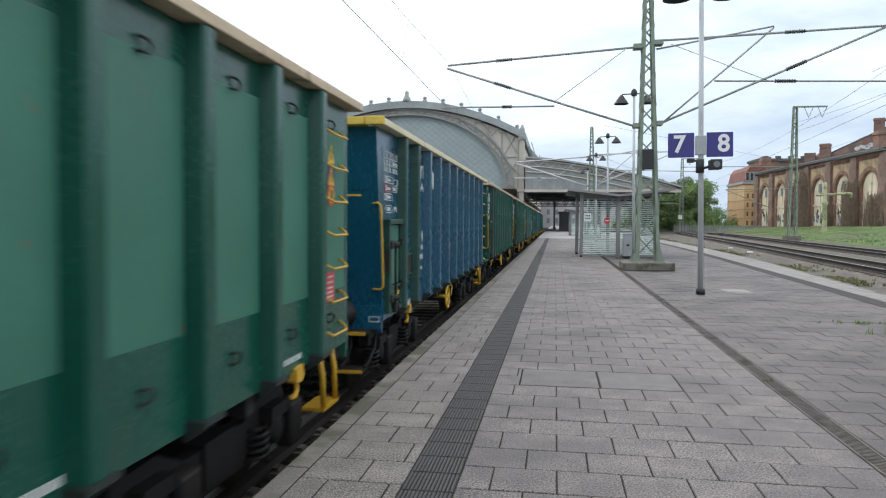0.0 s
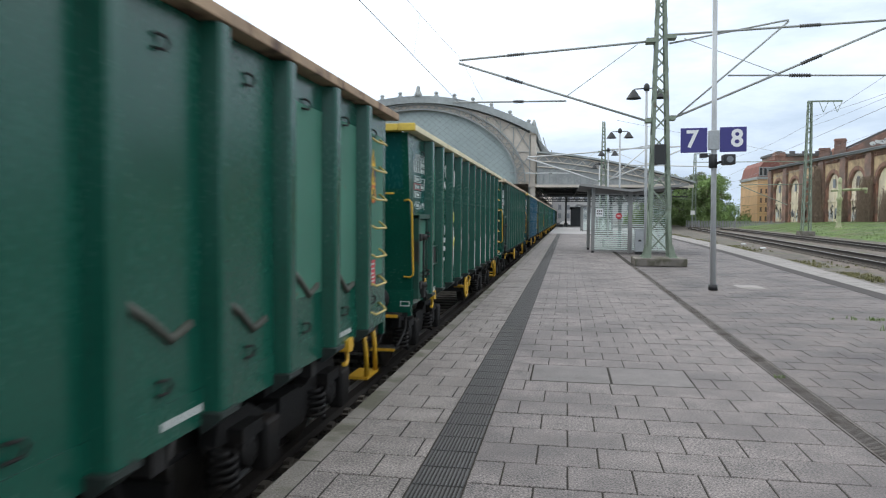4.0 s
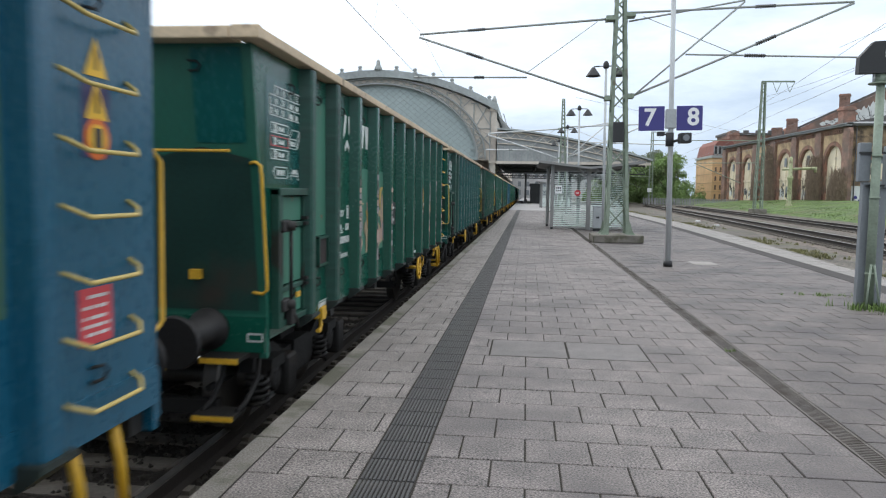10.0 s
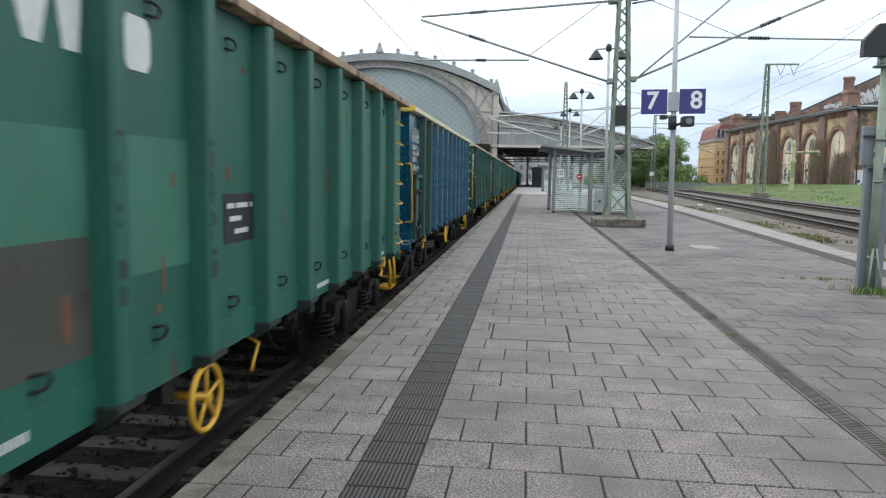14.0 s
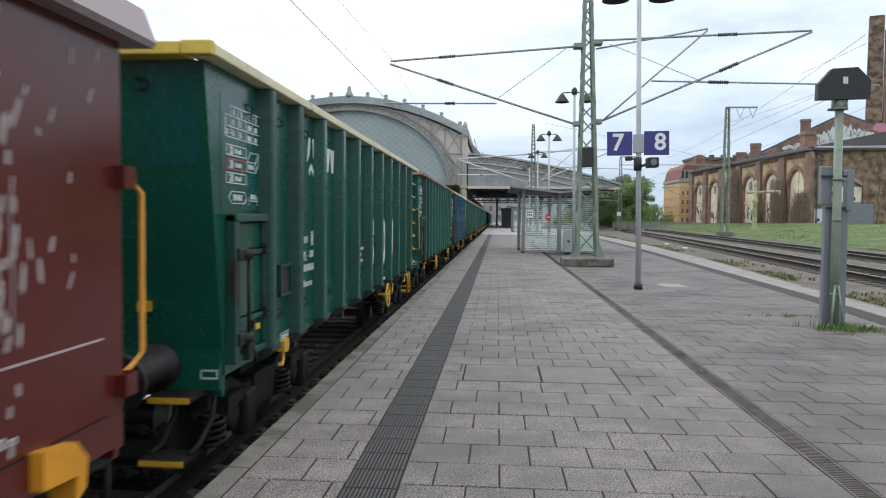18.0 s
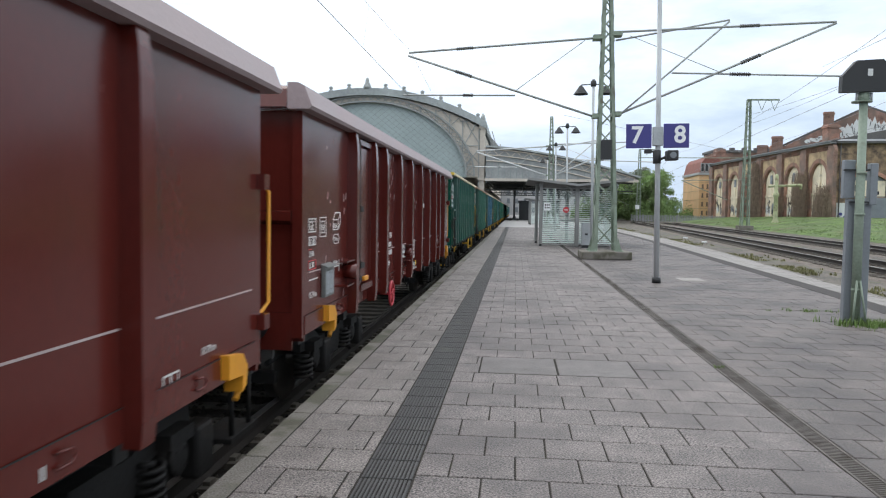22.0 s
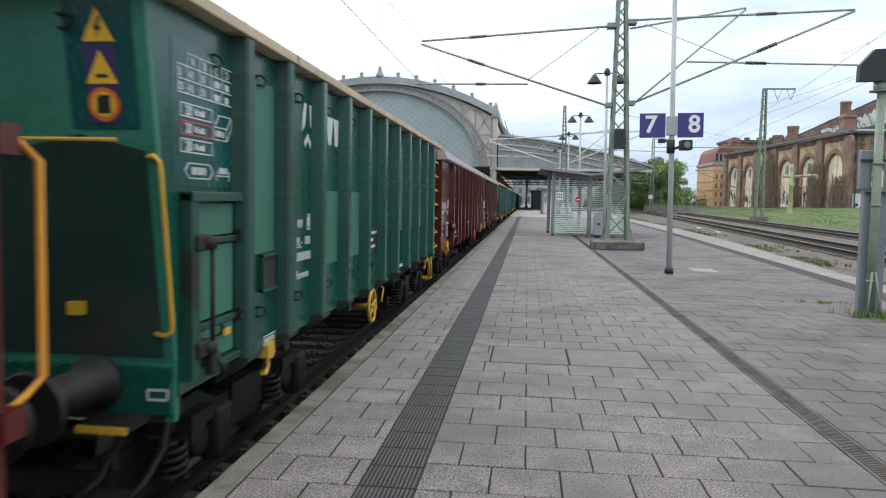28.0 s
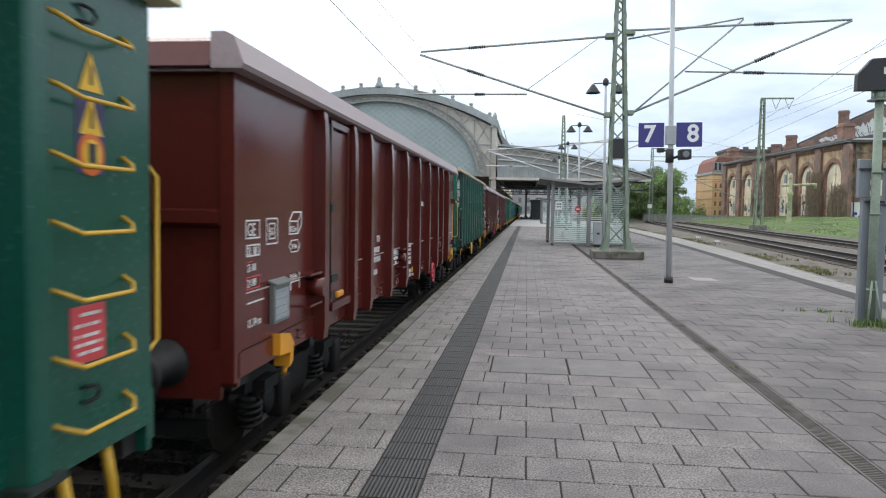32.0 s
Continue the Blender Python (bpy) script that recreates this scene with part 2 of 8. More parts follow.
KERB = mat("weathered kerb stone", (0.185, 0.170, 0.150), 0.85, fine=70, coarse=2.5, vary=0.28, bump=0.5, dirt=(0.105, 0.100, 0.074), dirt_at=0.48,
           dirt_scale=2.2, piece=0.05, spec=0.3, world=True, grain=1.8)
COVER = mat("light concrete cover slab", (0.160, 0.146, 0.141), 0.7, fine=150, coarse=6, vary=0.32, bump=0.35, world=True, dirt=(0.13, 0.118, 0.114), dirt_at=0.48, dirt_soft=0.2, dirt_scale=3.0)
TACTILE = mat("dark tactile paving", (0.060, 0.058, 0.058), 0.7, fine=120, coarse=4, vary=0.25, bump=0.25, piece=0.06, world=True, dirt=(0.095, 0.088, 0.084),
              dirt_at=0.6)
DRAIN = mat("worn drain grating", (0.125, 0.110, 0.100), 0.7, 0.2, world=True, vary=0.3, bump=0.2, dirt=(0.07, 0.058, 0.048), dirt_at=0.5)
BAND = mat("dark safety strip", (0.050, 0.045, 0.043), 0.85, fine=60, coarse=3, vary=0.3, bump=0.2, world=True, spec=0.3)
EDGE = mat("pale platform edge slabs", (0.265, 0.247, 0.232), 0.75, fine=90, coarse=3, vary=0.28, bump=0.3, piece=0.08, world=True, dirt=(0.17, 0.155, 0.14), dirt_at=0.5, dirt_soft=0.2)
# concrete darkened to hold the shade below the platform edge
WALL_CONC = mat("platform wall darkened for shade", (0.05, 0.047, 0.043), 0.9, vary=0.25, bump=0.3)
# near bed: shade under the train and platform edge is put into this colour
BALLAST_SHADE = mat("dark ballast", (0.0255, 0.02175, 0.01875), 0.95, fine=26, coarse=3, vary=0.45, bump=1.0, spec=0.2)
BALLAST_R = mat("grey brown ballast", (0.150, 0.127, 0.110), 0.95, fine=15, coarse=1.5, vary=0.4, bump=1.0, spec=0.2, grain=2.8)
# loose stones of the near bed, darkened for the same shade
STONE = mat("ballast stone darkened for shade", (0.045, 0.03975, 0.0345), 0.9, fine=20, coarse=5, vary=0.25, bump=0.4, piece=0.05, spec=0.2)
SLEEPER = mat("concrete sleeper", (0.118, 0.104, 0.088), 0.9, fine=30, coarse=3, vary=0.3, bump=0.35, dirt=(0.075, 0.062, 0.050), dirt_at=0.5,
              piece=0.04)
RAIL_TOP = mat("polished rail head", (0.38, 0.36, 0.34), 0.40, 1.0, vary=0.1, bump=0)
RAIL_SIDE = mat("rusty rail side", (0.018, 0.0135, 0.0115), 0.85, vary=0.3, bump=0.2)
GRASS = mat("spring grass", (0.084, 0.136, 0.032), 0.9, fine=9, coarse=0.35, vary=0.6, bump=0.8, dirt=(0.105, 0.098, 0.045), dirt_at=0.54, dirt_scale=0.3, grain=1.8)
BLADE = mat("grass blades", (0.115, 0.180, 0.045), 0.8, fine=8, coarse=0.25, vary=0.35, bump=0, piece=0.10)
DRY_BLADE = mat("dry trackside grass", (0.150, 0.145, 0.062), 0.85, fine=8, coarse=0.5, vary=0.4, bump=0, piece=0.2)
EARTH = mat("stony earth and weeds", (0.104, 0.092, 0.078), 0.95, fine=16, coarse=1.2, vary=0.5, bump=1.0, dirt=(0.105, 0.115, 0.050), dirt_at=0.56,
            dirt_scale=0.9, world=True, grain=2.6)
MAST = mat("grey green mast paint", (0.225, 0.275, 0.215), 0.6, fine=30, coarse=2, vary=0.25, bump=0.1, dirt=(0.13, 0.12, 0.085), dirt_at=0.60)
GALV = mat("galvanised steel", (0.42, 0.44, 0.45), 0.5, 0.5, fine=20, coarse=2, vary=0.15, bump=0.05)
POLE = mat("light grey pole paint", (0.50, 0.52, 0.53), 0.45, 0.0, vary=0.12, bump=0.03, dirt=(0.36, 0.37, 0.37), dirt_at=0.56, stretch=(1, 1, 0.3))
WIRE = mat("weathered wire", (0.20, 0.21, 0.22), 0.5, 0.5, vary=0.1, bump=0)
ARM = mat("cantilever tube", (0.34, 0.355, 0.34), 0.5, 0.2, vary=0.15, bump=0)
INSUL = mat("grey brown insulator", (0.075, 0.072, 0.072), 0.35, vary=0.1, bump=0)
DARK_BOX = mat("black signal board", (0.028, 0.030, 0.032), 0.6, vary=0.2, bump=0.05)
SIGN_BLUE = mat("platform sign blue", (0.050, 0.046, 0.215), 0.4, vary=0.06, bump=0)
SIGN_WHITE = mat("platform sign white", (0.85, 0.86, 0.86), 0.4, vary=0.03, bump=0)
CABINET = mat("grey cabinet paint", (0.20, 0.22, 0.24), 0.5, vary=0.12, bump=0.05)
SHELTER_STEEL = mat("shelter grey steel", (0.27, 0.27, 0.265), 0.5, 0.2, vary=0.15)
SHELTER_GLASS = glass_mat("shelter glass", (0.94, 0.98, 0.97), 0.03, 1.0)
FROST = mat("white glass stripes", (0.66, 0.75, 0.71), 0.6, vary=0.05, bump=0)
# shed bricks: distance haze is mixed into these colours, lighter and less saturated
BRICK = mat("sooty red brick", (0.38, 0.205, 0.148), 0.9, fine=9, coarse=0.8, vary=0.6, bump=0.3, dirt=(0.19, 0.145, 0.12), dirt_at=0.42,
            dirt_soft=0.2, dirt_scale=0.45)
BRICK_TAN = mat("yellow brick trim", (0.50, 0.37, 0.225), 0.9, fine=9, coarse=0.7, vary=0.45, bump=0.3, dirt=(0.28, 0.195, 0.13), dirt_at=0.46, dirt_soft=0.2,
                dirt_scale=0.6)
BRICK_HOOD = mat("sooty hood brick", (0.27, 0.15, 0.11), 0.9, fine=6, coarse=0.4, vary=0.4, bump=0.3, dirt=(0.19, 0.13, 0.10), dirt_at=0.48, dirt_scale=0.5)
BRICK_DARK = mat("dark brick pier", (0.285, 0.172, 0.134), 0.9, fine=9, coarse=0.8, vary=0.6, bump=0.3, dirt=(0.17, 0.132, 0.112), dirt_at=0.44, dirt_soft=0.2,
                 dirt_scale=0.45)
OCHRE = mat("ochre brick", (0.6832, 0.4453, 0.244), 0.85, fine=6, coarse=0.4, vary=0.15, bump=0.2)
RED_TILE = mat("red mansard tile", (0.24, 0.10, 0.08), 0.85, fine=8, coarse=0.6, vary=0.25, bump=0.3)
BOARDING = mat("cream window boarding", (0.7638, 0.6776, 0.5174), 0.75, fine=10, coarse=0.6, vary=0.15, bump=0.1, dirt=(0.28, 0.24, 0.2), dirt_at=0.60,
               dirt_scale=0.5)
SLATE = mat("dark slate roof", (0.105, 0.10, 0.098), 0.7, fine=8, coarse=0.5, vary=0.25)
TIN = mat("weathered tin flashing", (0.24, 0.25, 0.255), 0.5, 0.4, vary=0.25)
# hall colours raised to hold distance haze and offset the shaded front
HALL_STONE = mat("hall pale cladding", (0.5771, 0.5234, 0.4563), 0.8, fine=2, coarse=0.2, vary=0.14)
HALL_GLASS = mat("hall frosted glazing", (0.4026, 0.4758, 0.4697), 0.35, fine=2, coarse=0.15, vary=0.12, bump=0)
HALL_STEEL = mat("hall grey steel", (0.3355, 0.3556, 0.3489), 0.6, fine=3, coarse=0.3, vary=0.2)
HALL_DARK = mat("dark lead roof", (0.34, 0.37, 0.37), 0.6, fine=2, coarse=0.2, vary=0.25)
FASCIA = mat("grey boarded fascia", (0.31, 0.325, 0.325), 0.65, fine=3, coarse=0.5, vary=0.25)
WINDOW_DARK = mat("dark window recess", (0.16, 0.11, 0.08), 0.6, vary=0.2)
HALL_BAR = mat("grey glazing bars", (0.26, 0.295, 0.29), 0.6, vary=0.15, bump=0)
LEAN_ROOF = mat("pale weathered felt roof", (0.30, 0.31, 0.32), 0.6, fine=4, coarse=0.4, vary=0.25)
SHED_STAIN = mat("patchy yellow and sooty brick", (0.2867, 0.2013, 0.1281), 0.9, fine=9, coarse=0.9, vary=0.45, bump=0.3, dirt=(0.085, 0.064, 0.054), dirt_at=0.43,
                 dirt_soft=0.2, dirt_scale=1.1)
TWIG = mat("bare creeper twigs", (0.27, 0.205, 0.155), 0.9, vary=0.35, bump=0)
SHELTER_ROOF = mat("dark shelter roof sheet", (0.10, 0.105, 0.105), 0.6, vary=0.15)
PALE_WALL = mat("pale distant plaster", (0.46, 0.46, 0.46), 0.8, fine=2, coarse=0.2, vary=0.15)
TRUSS = mat("dark truss iron", (0.075, 0.078, 0.078), 0.7, vary=0.2)
PALE_ARM = mat("pale galvanised tube", (0.60, 0.62, 0.62), 0.5, vary=0.1, bump=0)
BARK = mat("tree bark", (0.10, 0.075, 0.055), 0.95, vary=0.3, bump=0.5)
LEAF = mat("spring leaves", (0.185, 0.275, 0.095), 0.7, fine=2, coarse=0.25, vary=0.4, bump=0, piece=0.2)
LEAF_PALE = mat("pale grey green leaves", (0.21, 0.24, 0.17), 0.7, fine=2, coarse=0.25, vary=0.35, bump=0, piece=0.2)
LITTER = mat("white litter", (0.7, 0.7, 0.7), 0.7, vary=0.05)
FENCE = mat("pale fence slats", (0.33, 0.34, 0.34), 0.7, vary=0.15)


# ---- mesh helpers ----
def box(bm, x0, x1, y0, y1, z0, z1):
    v = [bm.verts.new(p) for p in ((x0, y0, z0), (x1, y0, z0), (x1, y1, z0), (x0, y1, z0), (x0, y0, z1), (x1, y0, z1), (x1, y1, z1), (x0, y1, z1))]
    for f in ((3, 2, 1, 0), (4, 5, 6, 7), (0, 1, 5, 4), (1, 2, 6, 5), (2, 3, 7, 6), (3, 0, 4, 7)):
        bm.faces.new([v[i] for i in f])


def soft_box(bm, x0, x1, y0, y1, z0, z1, r=0.01):
    b = bmesh.new()
    box(b, x0, x1, y0, y1, z0, z1)
    bmesh.ops.bevel(b, geom=b.edges[:], offset=r, segments=2, affect="EDGES", profile=0.5)
    me = bpy.data.meshes.new("t")
    b.to_mesh(me)
    b.free()
    bm.from_mesh(me)
    bpy.data.meshes.remove(me)


def prism(bm, poly, lo, hi, axis="y"):
    """A flat outline drawn out along an axis. Outline in (x, z) for y, (y, z) for x, (x, y) for z."""
    def at(p, k):
        return {"y": (p[0], k, p[1]), "x": (k, p[0], p[1]), "z": (p[0], p[1], k)}[axis]
    a, b = [bm.verts.new(at(p, lo)) for p in poly], [bm.verts.new(at(p, hi)) for p in poly]
    n = len(poly)
    fs = [bm.faces.new(a), bm.faces.new(b[::-1])]
    for i in range(n):
        fs.append(bm.faces.new((a[i], b[i], b[(i + 1) % n], a[(i + 1) % n])))
    bmesh.ops.recalc_face_normals(bm, faces=fs)


def rod(bm, a, b, r, n=8, r2=None):
    a, b = Vector(a), Vector(b)
    d = (b - a).normalized()
    u = d.orthogonal().normalized()
    w = d.cross(u)
    r2 = r if r2 is None else r2
    ra, rb = [], []
    for i in range(n):
        k = 2 * math.pi * i / n
        o = u * math.cos(k) + w * math.sin(k)
        ra.append(bm.verts.new(a + o * r))
        rb.append(bm.verts.new(b + o * r2))
    for i in range(n):
        f = bm.faces.new((ra[i], ra[(i + 1) % n], rb[(i + 1) % n], rb[i]))
        f.smooth = n > 5
    bm.faces.new(ra[::-1])
    bm.faces.new(rb)


def tube(bm, pts, r, n=8, closed=False):
    """A bent bar through points."""
    pts = [Vector(p) for p in pts]
    rings = []
    m = len(pts)
    up = None
    for i, p in enumerate(pts):
        q0 = pts[(i - 1) % m] if (closed or i) else p
        q1 = pts[(i + 1) % m] if (closed or i < m - 1) else p
        d = (q1 - q0).normalized()
        u = d.orthogonal().normalized() if up is None else (up - d * up.dot(d)).normalized()
        up = u
        w = d.cross(u)
        rings.append([bm.verts.new(p + (u * math.cos(2 * math.pi * k / n) + w * math.sin(2 * math.pi * k / n)) * r) for k in range(n)])
    for i in range(m if closed else m - 1):
        a, b = rings[i], rings[(i + 1) % m]
        for k in range(n):
            f = bm.faces.new((a[k], a[(k + 1) % n], b[(k + 1) % n], b[k]))
            f.smooth = True
    if not closed:
        bm.faces.new(rings[0][::-1])
        bm.faces.new(rings[-1])


def lathe(bm, profile, c=(0, 0, 0), n=16, axis="z"):
    """Turned form; profile of (radius, height)."""
    rings = []
    for r, h in profile:
        ring = []
        for i in range(n):
            k = 2 * math.pi * i / n
            p = (r * math.cos(k), r * math.sin(k), h)
            p = {"z": p, "x": (h, p[0], p[1]), "y": (p[1], h, p[0])}[axis]
            ring.append(bm.verts.new((p[0] + c[0], p[1] + c[1], p[2] + c[2])))
        rings.append(ring)
    for a, b in zip(rings, rings[1:]):
        for i in range(n):
            bm.faces.new((a[i], a[(i + 1) % n], b[(i + 1) % n], b[i])).smooth = True
    bm.faces.new(rings[0][::-1])
    bm.faces.new(rings[-1])


CACHE = {}


def mesh_of(key, make, material):
    if key is not None and (key, material.name) in CACHE:
        return CACHE[key, material.name]
    bm = bmesh.new()
    make(bm)
    me = bpy.data.meshes.new("mesh")
    bm.to_mesh(me)
    bm.free()
    me.materials.append(material)
    if key is not None:
        CACHE[key, material.name] = me
    return me


def part(name, make, material, parent=None, label="", key=None, m=None):
    """One mesh object, under a thing or a part. make fills a bmesh; key: pieces with one key share a mesh."""
    ob = new(name, mesh_of(key, make, material))
    if parent is not None:
        ob.parent = parent
    if m is not None:
        ob.matrix_basis = m
    if label:
        ob["label"] = label
    return ob


def thing(name, m, label, category, group="", kind=""):
    ob = new(name)
    ob.matrix_basis = m
    return tagged(ob, label, category, group, kind)


def letters(name, text, size, m, material, parent, bold=0.0, align="LEFT", label="", depth=0.0015):
    key = ("text", text, size, bold, align, depth, material.name)
    if key not in CACHE:
        cu = bpy.data.curves.new("t", "FONT")
        cu.body, cu.size, cu.extrude, cu.offset = text, size, depth, bold
        cu.align_x = align
        cu.resolution_u = 3
        ob = new("t", cu)
        me = bpy.data.meshes.new_from_object(ob.evaluated_get(bpy.context.evaluated_depsgraph_get()))
        bpy.data.objects.remove(ob)
        me.materials.clear()
        me.materials.append(material)
        CACHE[key] = me
    ob = new(name, CACHE[key])
    ob.parent = parent
    ob.matrix_basis = m
    if label:
        ob["label"] = label
    return ob


# ---- the ground, the platform and the tracks ----
TRACK_X, RAIL_Z = -3.37, -0.55


def edge_x(y):
    """The far edge of the platform, which widens and bends a little."""
    return float(np.interp(y, (-30, 0, 18, 23, 31.8, 47, 66, 130, 300), (4.5, 6.1, 7.42, 7.88, 8.62, 9.30, 9.70, 10.5, 12.2)))


def band_x(y):
    return float(np.interp(y, (-30, 0, 14.85, 23.9, 35.4, 47, 66, 130, 300), (3.4, 5.0, 6.24, 6.64, 7.18, 7.62, 8.0, 8.8, 10.6)))


def ground_z(x, y):
    """Low along the near track, level with the platform along the far tracks, a grass bank in front of the brick shed."""
    right = x - edge_x(y)
    if right < -0.3:
        return -0.80
    if right < 0.1:
        return -0.80 + 0.58 * (right + 0.3) / 0.4
    away = x - (14.0 + y * 0.088)
    bank = 1.35 * min(max((away - 2.0) / 14.0, 0.0), 1.0) if y > 20 else 0.5 * min(max((away - 2.0) / 14.0, 0.0), 1.0)
    return -0.22 + bank + 0.03 * noise.noise((x * 0.5, y * 0.5, 0))


def make_ground(bm):
    xs = [-900, -400, -150, -60, -25, -12, -6, -1.9] + [k * 0.5 for k in range(12, 32)] + list(range(16, 72, 3)) + [90, 130, 200, 400, 1500]
    ys = [-300, -80, -30] + list(range(-10, 100, 4)) + list(range(100, 220, 12)) + [260, 340, 500, 900, 2500]
    grid = [[bm.verts.new((x, y, ground_z(x, y))) for x in xs] for y in ys]
    for a, b in zip(grid, grid[1:]):
        for i in range(len(xs) - 1):
            bm.faces.new((a[i], a[i + 1], b[i + 1], b[i])).smooth = True


ground = tagged(part("ground", make_ground, EARTH), "dry earth with weeds beside the railway", "ground", kind="structure")


def strip(bm, xa, xb, ys, z0, z1):
    """A slab between two lines that run along the platform."""
    lo, hi = [], []
    for y in ys:
        lo.append([bm.verts.new((f(y), y, z0)) for f in (xa, xb)])
        hi.append([bm.verts.new((f(y), y, z1)) for f in (xa, xb)])
    for i in range(len(ys) - 1):
        bm.faces.new((hi[i][0], hi[i][1], hi[i + 1][1], hi[i + 1][0]))
        bm.faces.new((lo[i][0], lo[i + 1][0], lo[i + 1][1], lo[i][1]))
        bm.faces.new((lo[i][1], lo[i + 1][1], hi[i + 1][1], hi[i][1]))
        bm.faces.new((lo[i][0], hi[i][0], hi[i + 1][0], lo[i + 1][0]))
    for i in (0, -1):
        bm.faces.new((lo[i][0], lo[i][1], hi[i][1], hi[i][0]))


FAR_Y = 70.0
PY = [-60, -25, -10, 0, 5, 10, 15, 20, 25, 30, 36, 44, 55, FAR_Y]
platform = tagged(part("platform", lambda bm: strip(bm, lambda y: -1.66, lambda y: edge_x(y) - 0.02, PY, -0.9, -0.0065), JOINT),
                  "grey paved station platform with dark joints", "platform", kind="structure")
part("platform_wall", lambda bm: box(bm, -1.80, -1.664, -60, 300, -0.9, -0.19), WALL_CONC, platform, "retaining wall under the platform edge, darkened for shade")
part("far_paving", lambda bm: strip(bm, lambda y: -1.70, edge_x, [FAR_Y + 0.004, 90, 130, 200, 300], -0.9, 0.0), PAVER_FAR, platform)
part("safety_strip", lambda bm: strip(bm, band_x, lambda y: band_x(y) + 0.42, PY, -0.05, 0.001), BAND, platform, "dark line of slabs along the far edge")

# tracks
YT = 140


def rail_profile(bm, ya, yb, head):
    if head:
        box(bm, -0.034, 0.034, ya, yb, -0.012, 0.0)
    else:
        prism(bm, [(-0.07, -0.165), (0.07, -0.165), (0.07, -0.155), (0.012, -0.13), (0.01, -0.05), (0.036, -0.035), (0.036, -0.0125), (-0.036, -0.0125),
                   (-0.036, -0.035), (-0.01, -0.05), (-0.012, -0.13), (-0.07, -0.155)], ya, yb)


def make_sleeper(bm):
    prism(bm, [(-1.3, -0.20), (1.3, -0.20), (1.27, 0.0), (0.5, 0.0), (0.42, -0.03), (-0.42, -0.03), (-0.5, 0.0), (-1.27, 0.0)], -0.13, 0.13)
    for s in (-1, 1):
        for k in (-0.11, 0.11):
            box(bm, s * 0.7535 + k - 0.03, s * 0.7535 + k + 0.03, -0.06, 0.06, 0.0, 0.035)


def railway(name, m, ya, yb, bed, label, step=0.6, half=2.1, drop=0.17):
    t = thing(name, m, label, "railway track", kind="structure")
    for s in (-1, 1):
        r = part("rail", lambda bm: rail_profile(bm, ya, yb, False), RAIL_SIDE, t, m=pose(s * 0.7535, 0, 0), key=("rail", ya, yb), label="rusty steel rail")
        part("rail_head", lambda bm: rail_profile(bm, ya, yb, True), RAIL_TOP, r, key=("railhead", ya, yb), label="polished bright running surface")
    n = int((yb - ya) / step)
    for i in range(n):
        part("sleeper", make_sleeper, SLEEPER, t, key="sleeper", m=pose(random.uniform(-0.01, 0.01), ya + 0.3 + i * step, -0.168, rz=random.uniform(-0.6, 0.6)))

    def make_bed(bm):
        xs = np.linspace(-half, half, 29)
        ys = np.arange(ya, yb + 0.1, 0.15 if bed is BALLAST_SHADE else 0.6)
        vs = []
        for y in ys:
            row = []
            for x in xs:
                fall = max(abs(x) - (half - 0.5), 0) * 0.35
                row.append(bm.verts.new((x, y, -drop - 0.045 - fall + 0.022 * noise.noise((x * 7, y * 7, half)) + 0.012 * noise.noise((x * 19, y * 19, 1)))))
            vs.append(row)
        for a, b in zip(vs, vs[1:]):
            for i in range(len(xs) - 1):
                bm.faces.new((a[i], a[i + 1], b[i + 1], b[i]))
    part("ballast_bed", make_bed, bed, t, "bed of crushed stone")
    return t


near_track = railway("track_near", pose(TRACK_X, 0, RAIL_Z), -6, 84, BALLAST_SHADE, "ballasted track with concrete sleepers, stone darkened for shade, beside the platform", half=1.55)
part("far_rail", lambda bm: [box(bm, s * 0.7535 - 0.036, s * 0.7535 + 0.036, 84.0, 320, -0.16, 0.0) for s in (-1, 1)], RAIL_SIDE, near_track)
part("far_bed", lambda bm: box(bm, -2.1, 1.5, 84.0, 320, -0.6, -0.19), BALLAST_SHADE, near_track)


def make_stones(bm):
    rnd = random.Random(4)
    for _ in range(2600):
        x, y = rnd.uniform(-1.45, 1.55), rnd.uniform(2.6, 13.0)
        s = rnd.uniform(0.018, 0.036)
        c = Vector((x, y, -0.20 + rnd.uniform(-0.01, 0.012)))
        t = Matrix.Rotation(rnd.uniform(0, 6), 3, (rnd.random(), rnd.random(), rnd.random()))
        ps = [bm.verts.new(c + t @ Vector(p) * s) for p in ((1, 0, 0.2), (-0.9, 0.3, 0), (0.1, 1.1, -0.2), (0, -1, 0.1), (0.2, 0.1, 0.9), (0, 0.1, -0.8))]
        for f in ((0, 2, 4), (2, 1, 4), (1, 3, 4), (3, 0, 4), (2, 0, 5), (1, 2, 5), (3, 1, 5), (0, 3, 5)):
            bm.faces.new([ps[i] for i in f])


tagged(part("ballast_stones", make_stones, STONE, near_track, "loose crushed stones between the sleepers, darkened for shade"), kind="stuff")

# two tracks beyond the platform, heading a little to the right
FAR_TRACK_TURN = -4.86


def far_track(name, x, label):
    return railway(name, pose(x, 0, 0.0, rz=FAR_TRACK_TURN), -10, 125, BALLAST_R, label, half=2.3, step=0.6)


track_a = far_track("track_middle", 9.95, "rusty track on grey ballast with concrete sleepers")
track_b = far_track("track_outer", 15.0, "rusty track on grey ballast below the grass bank")

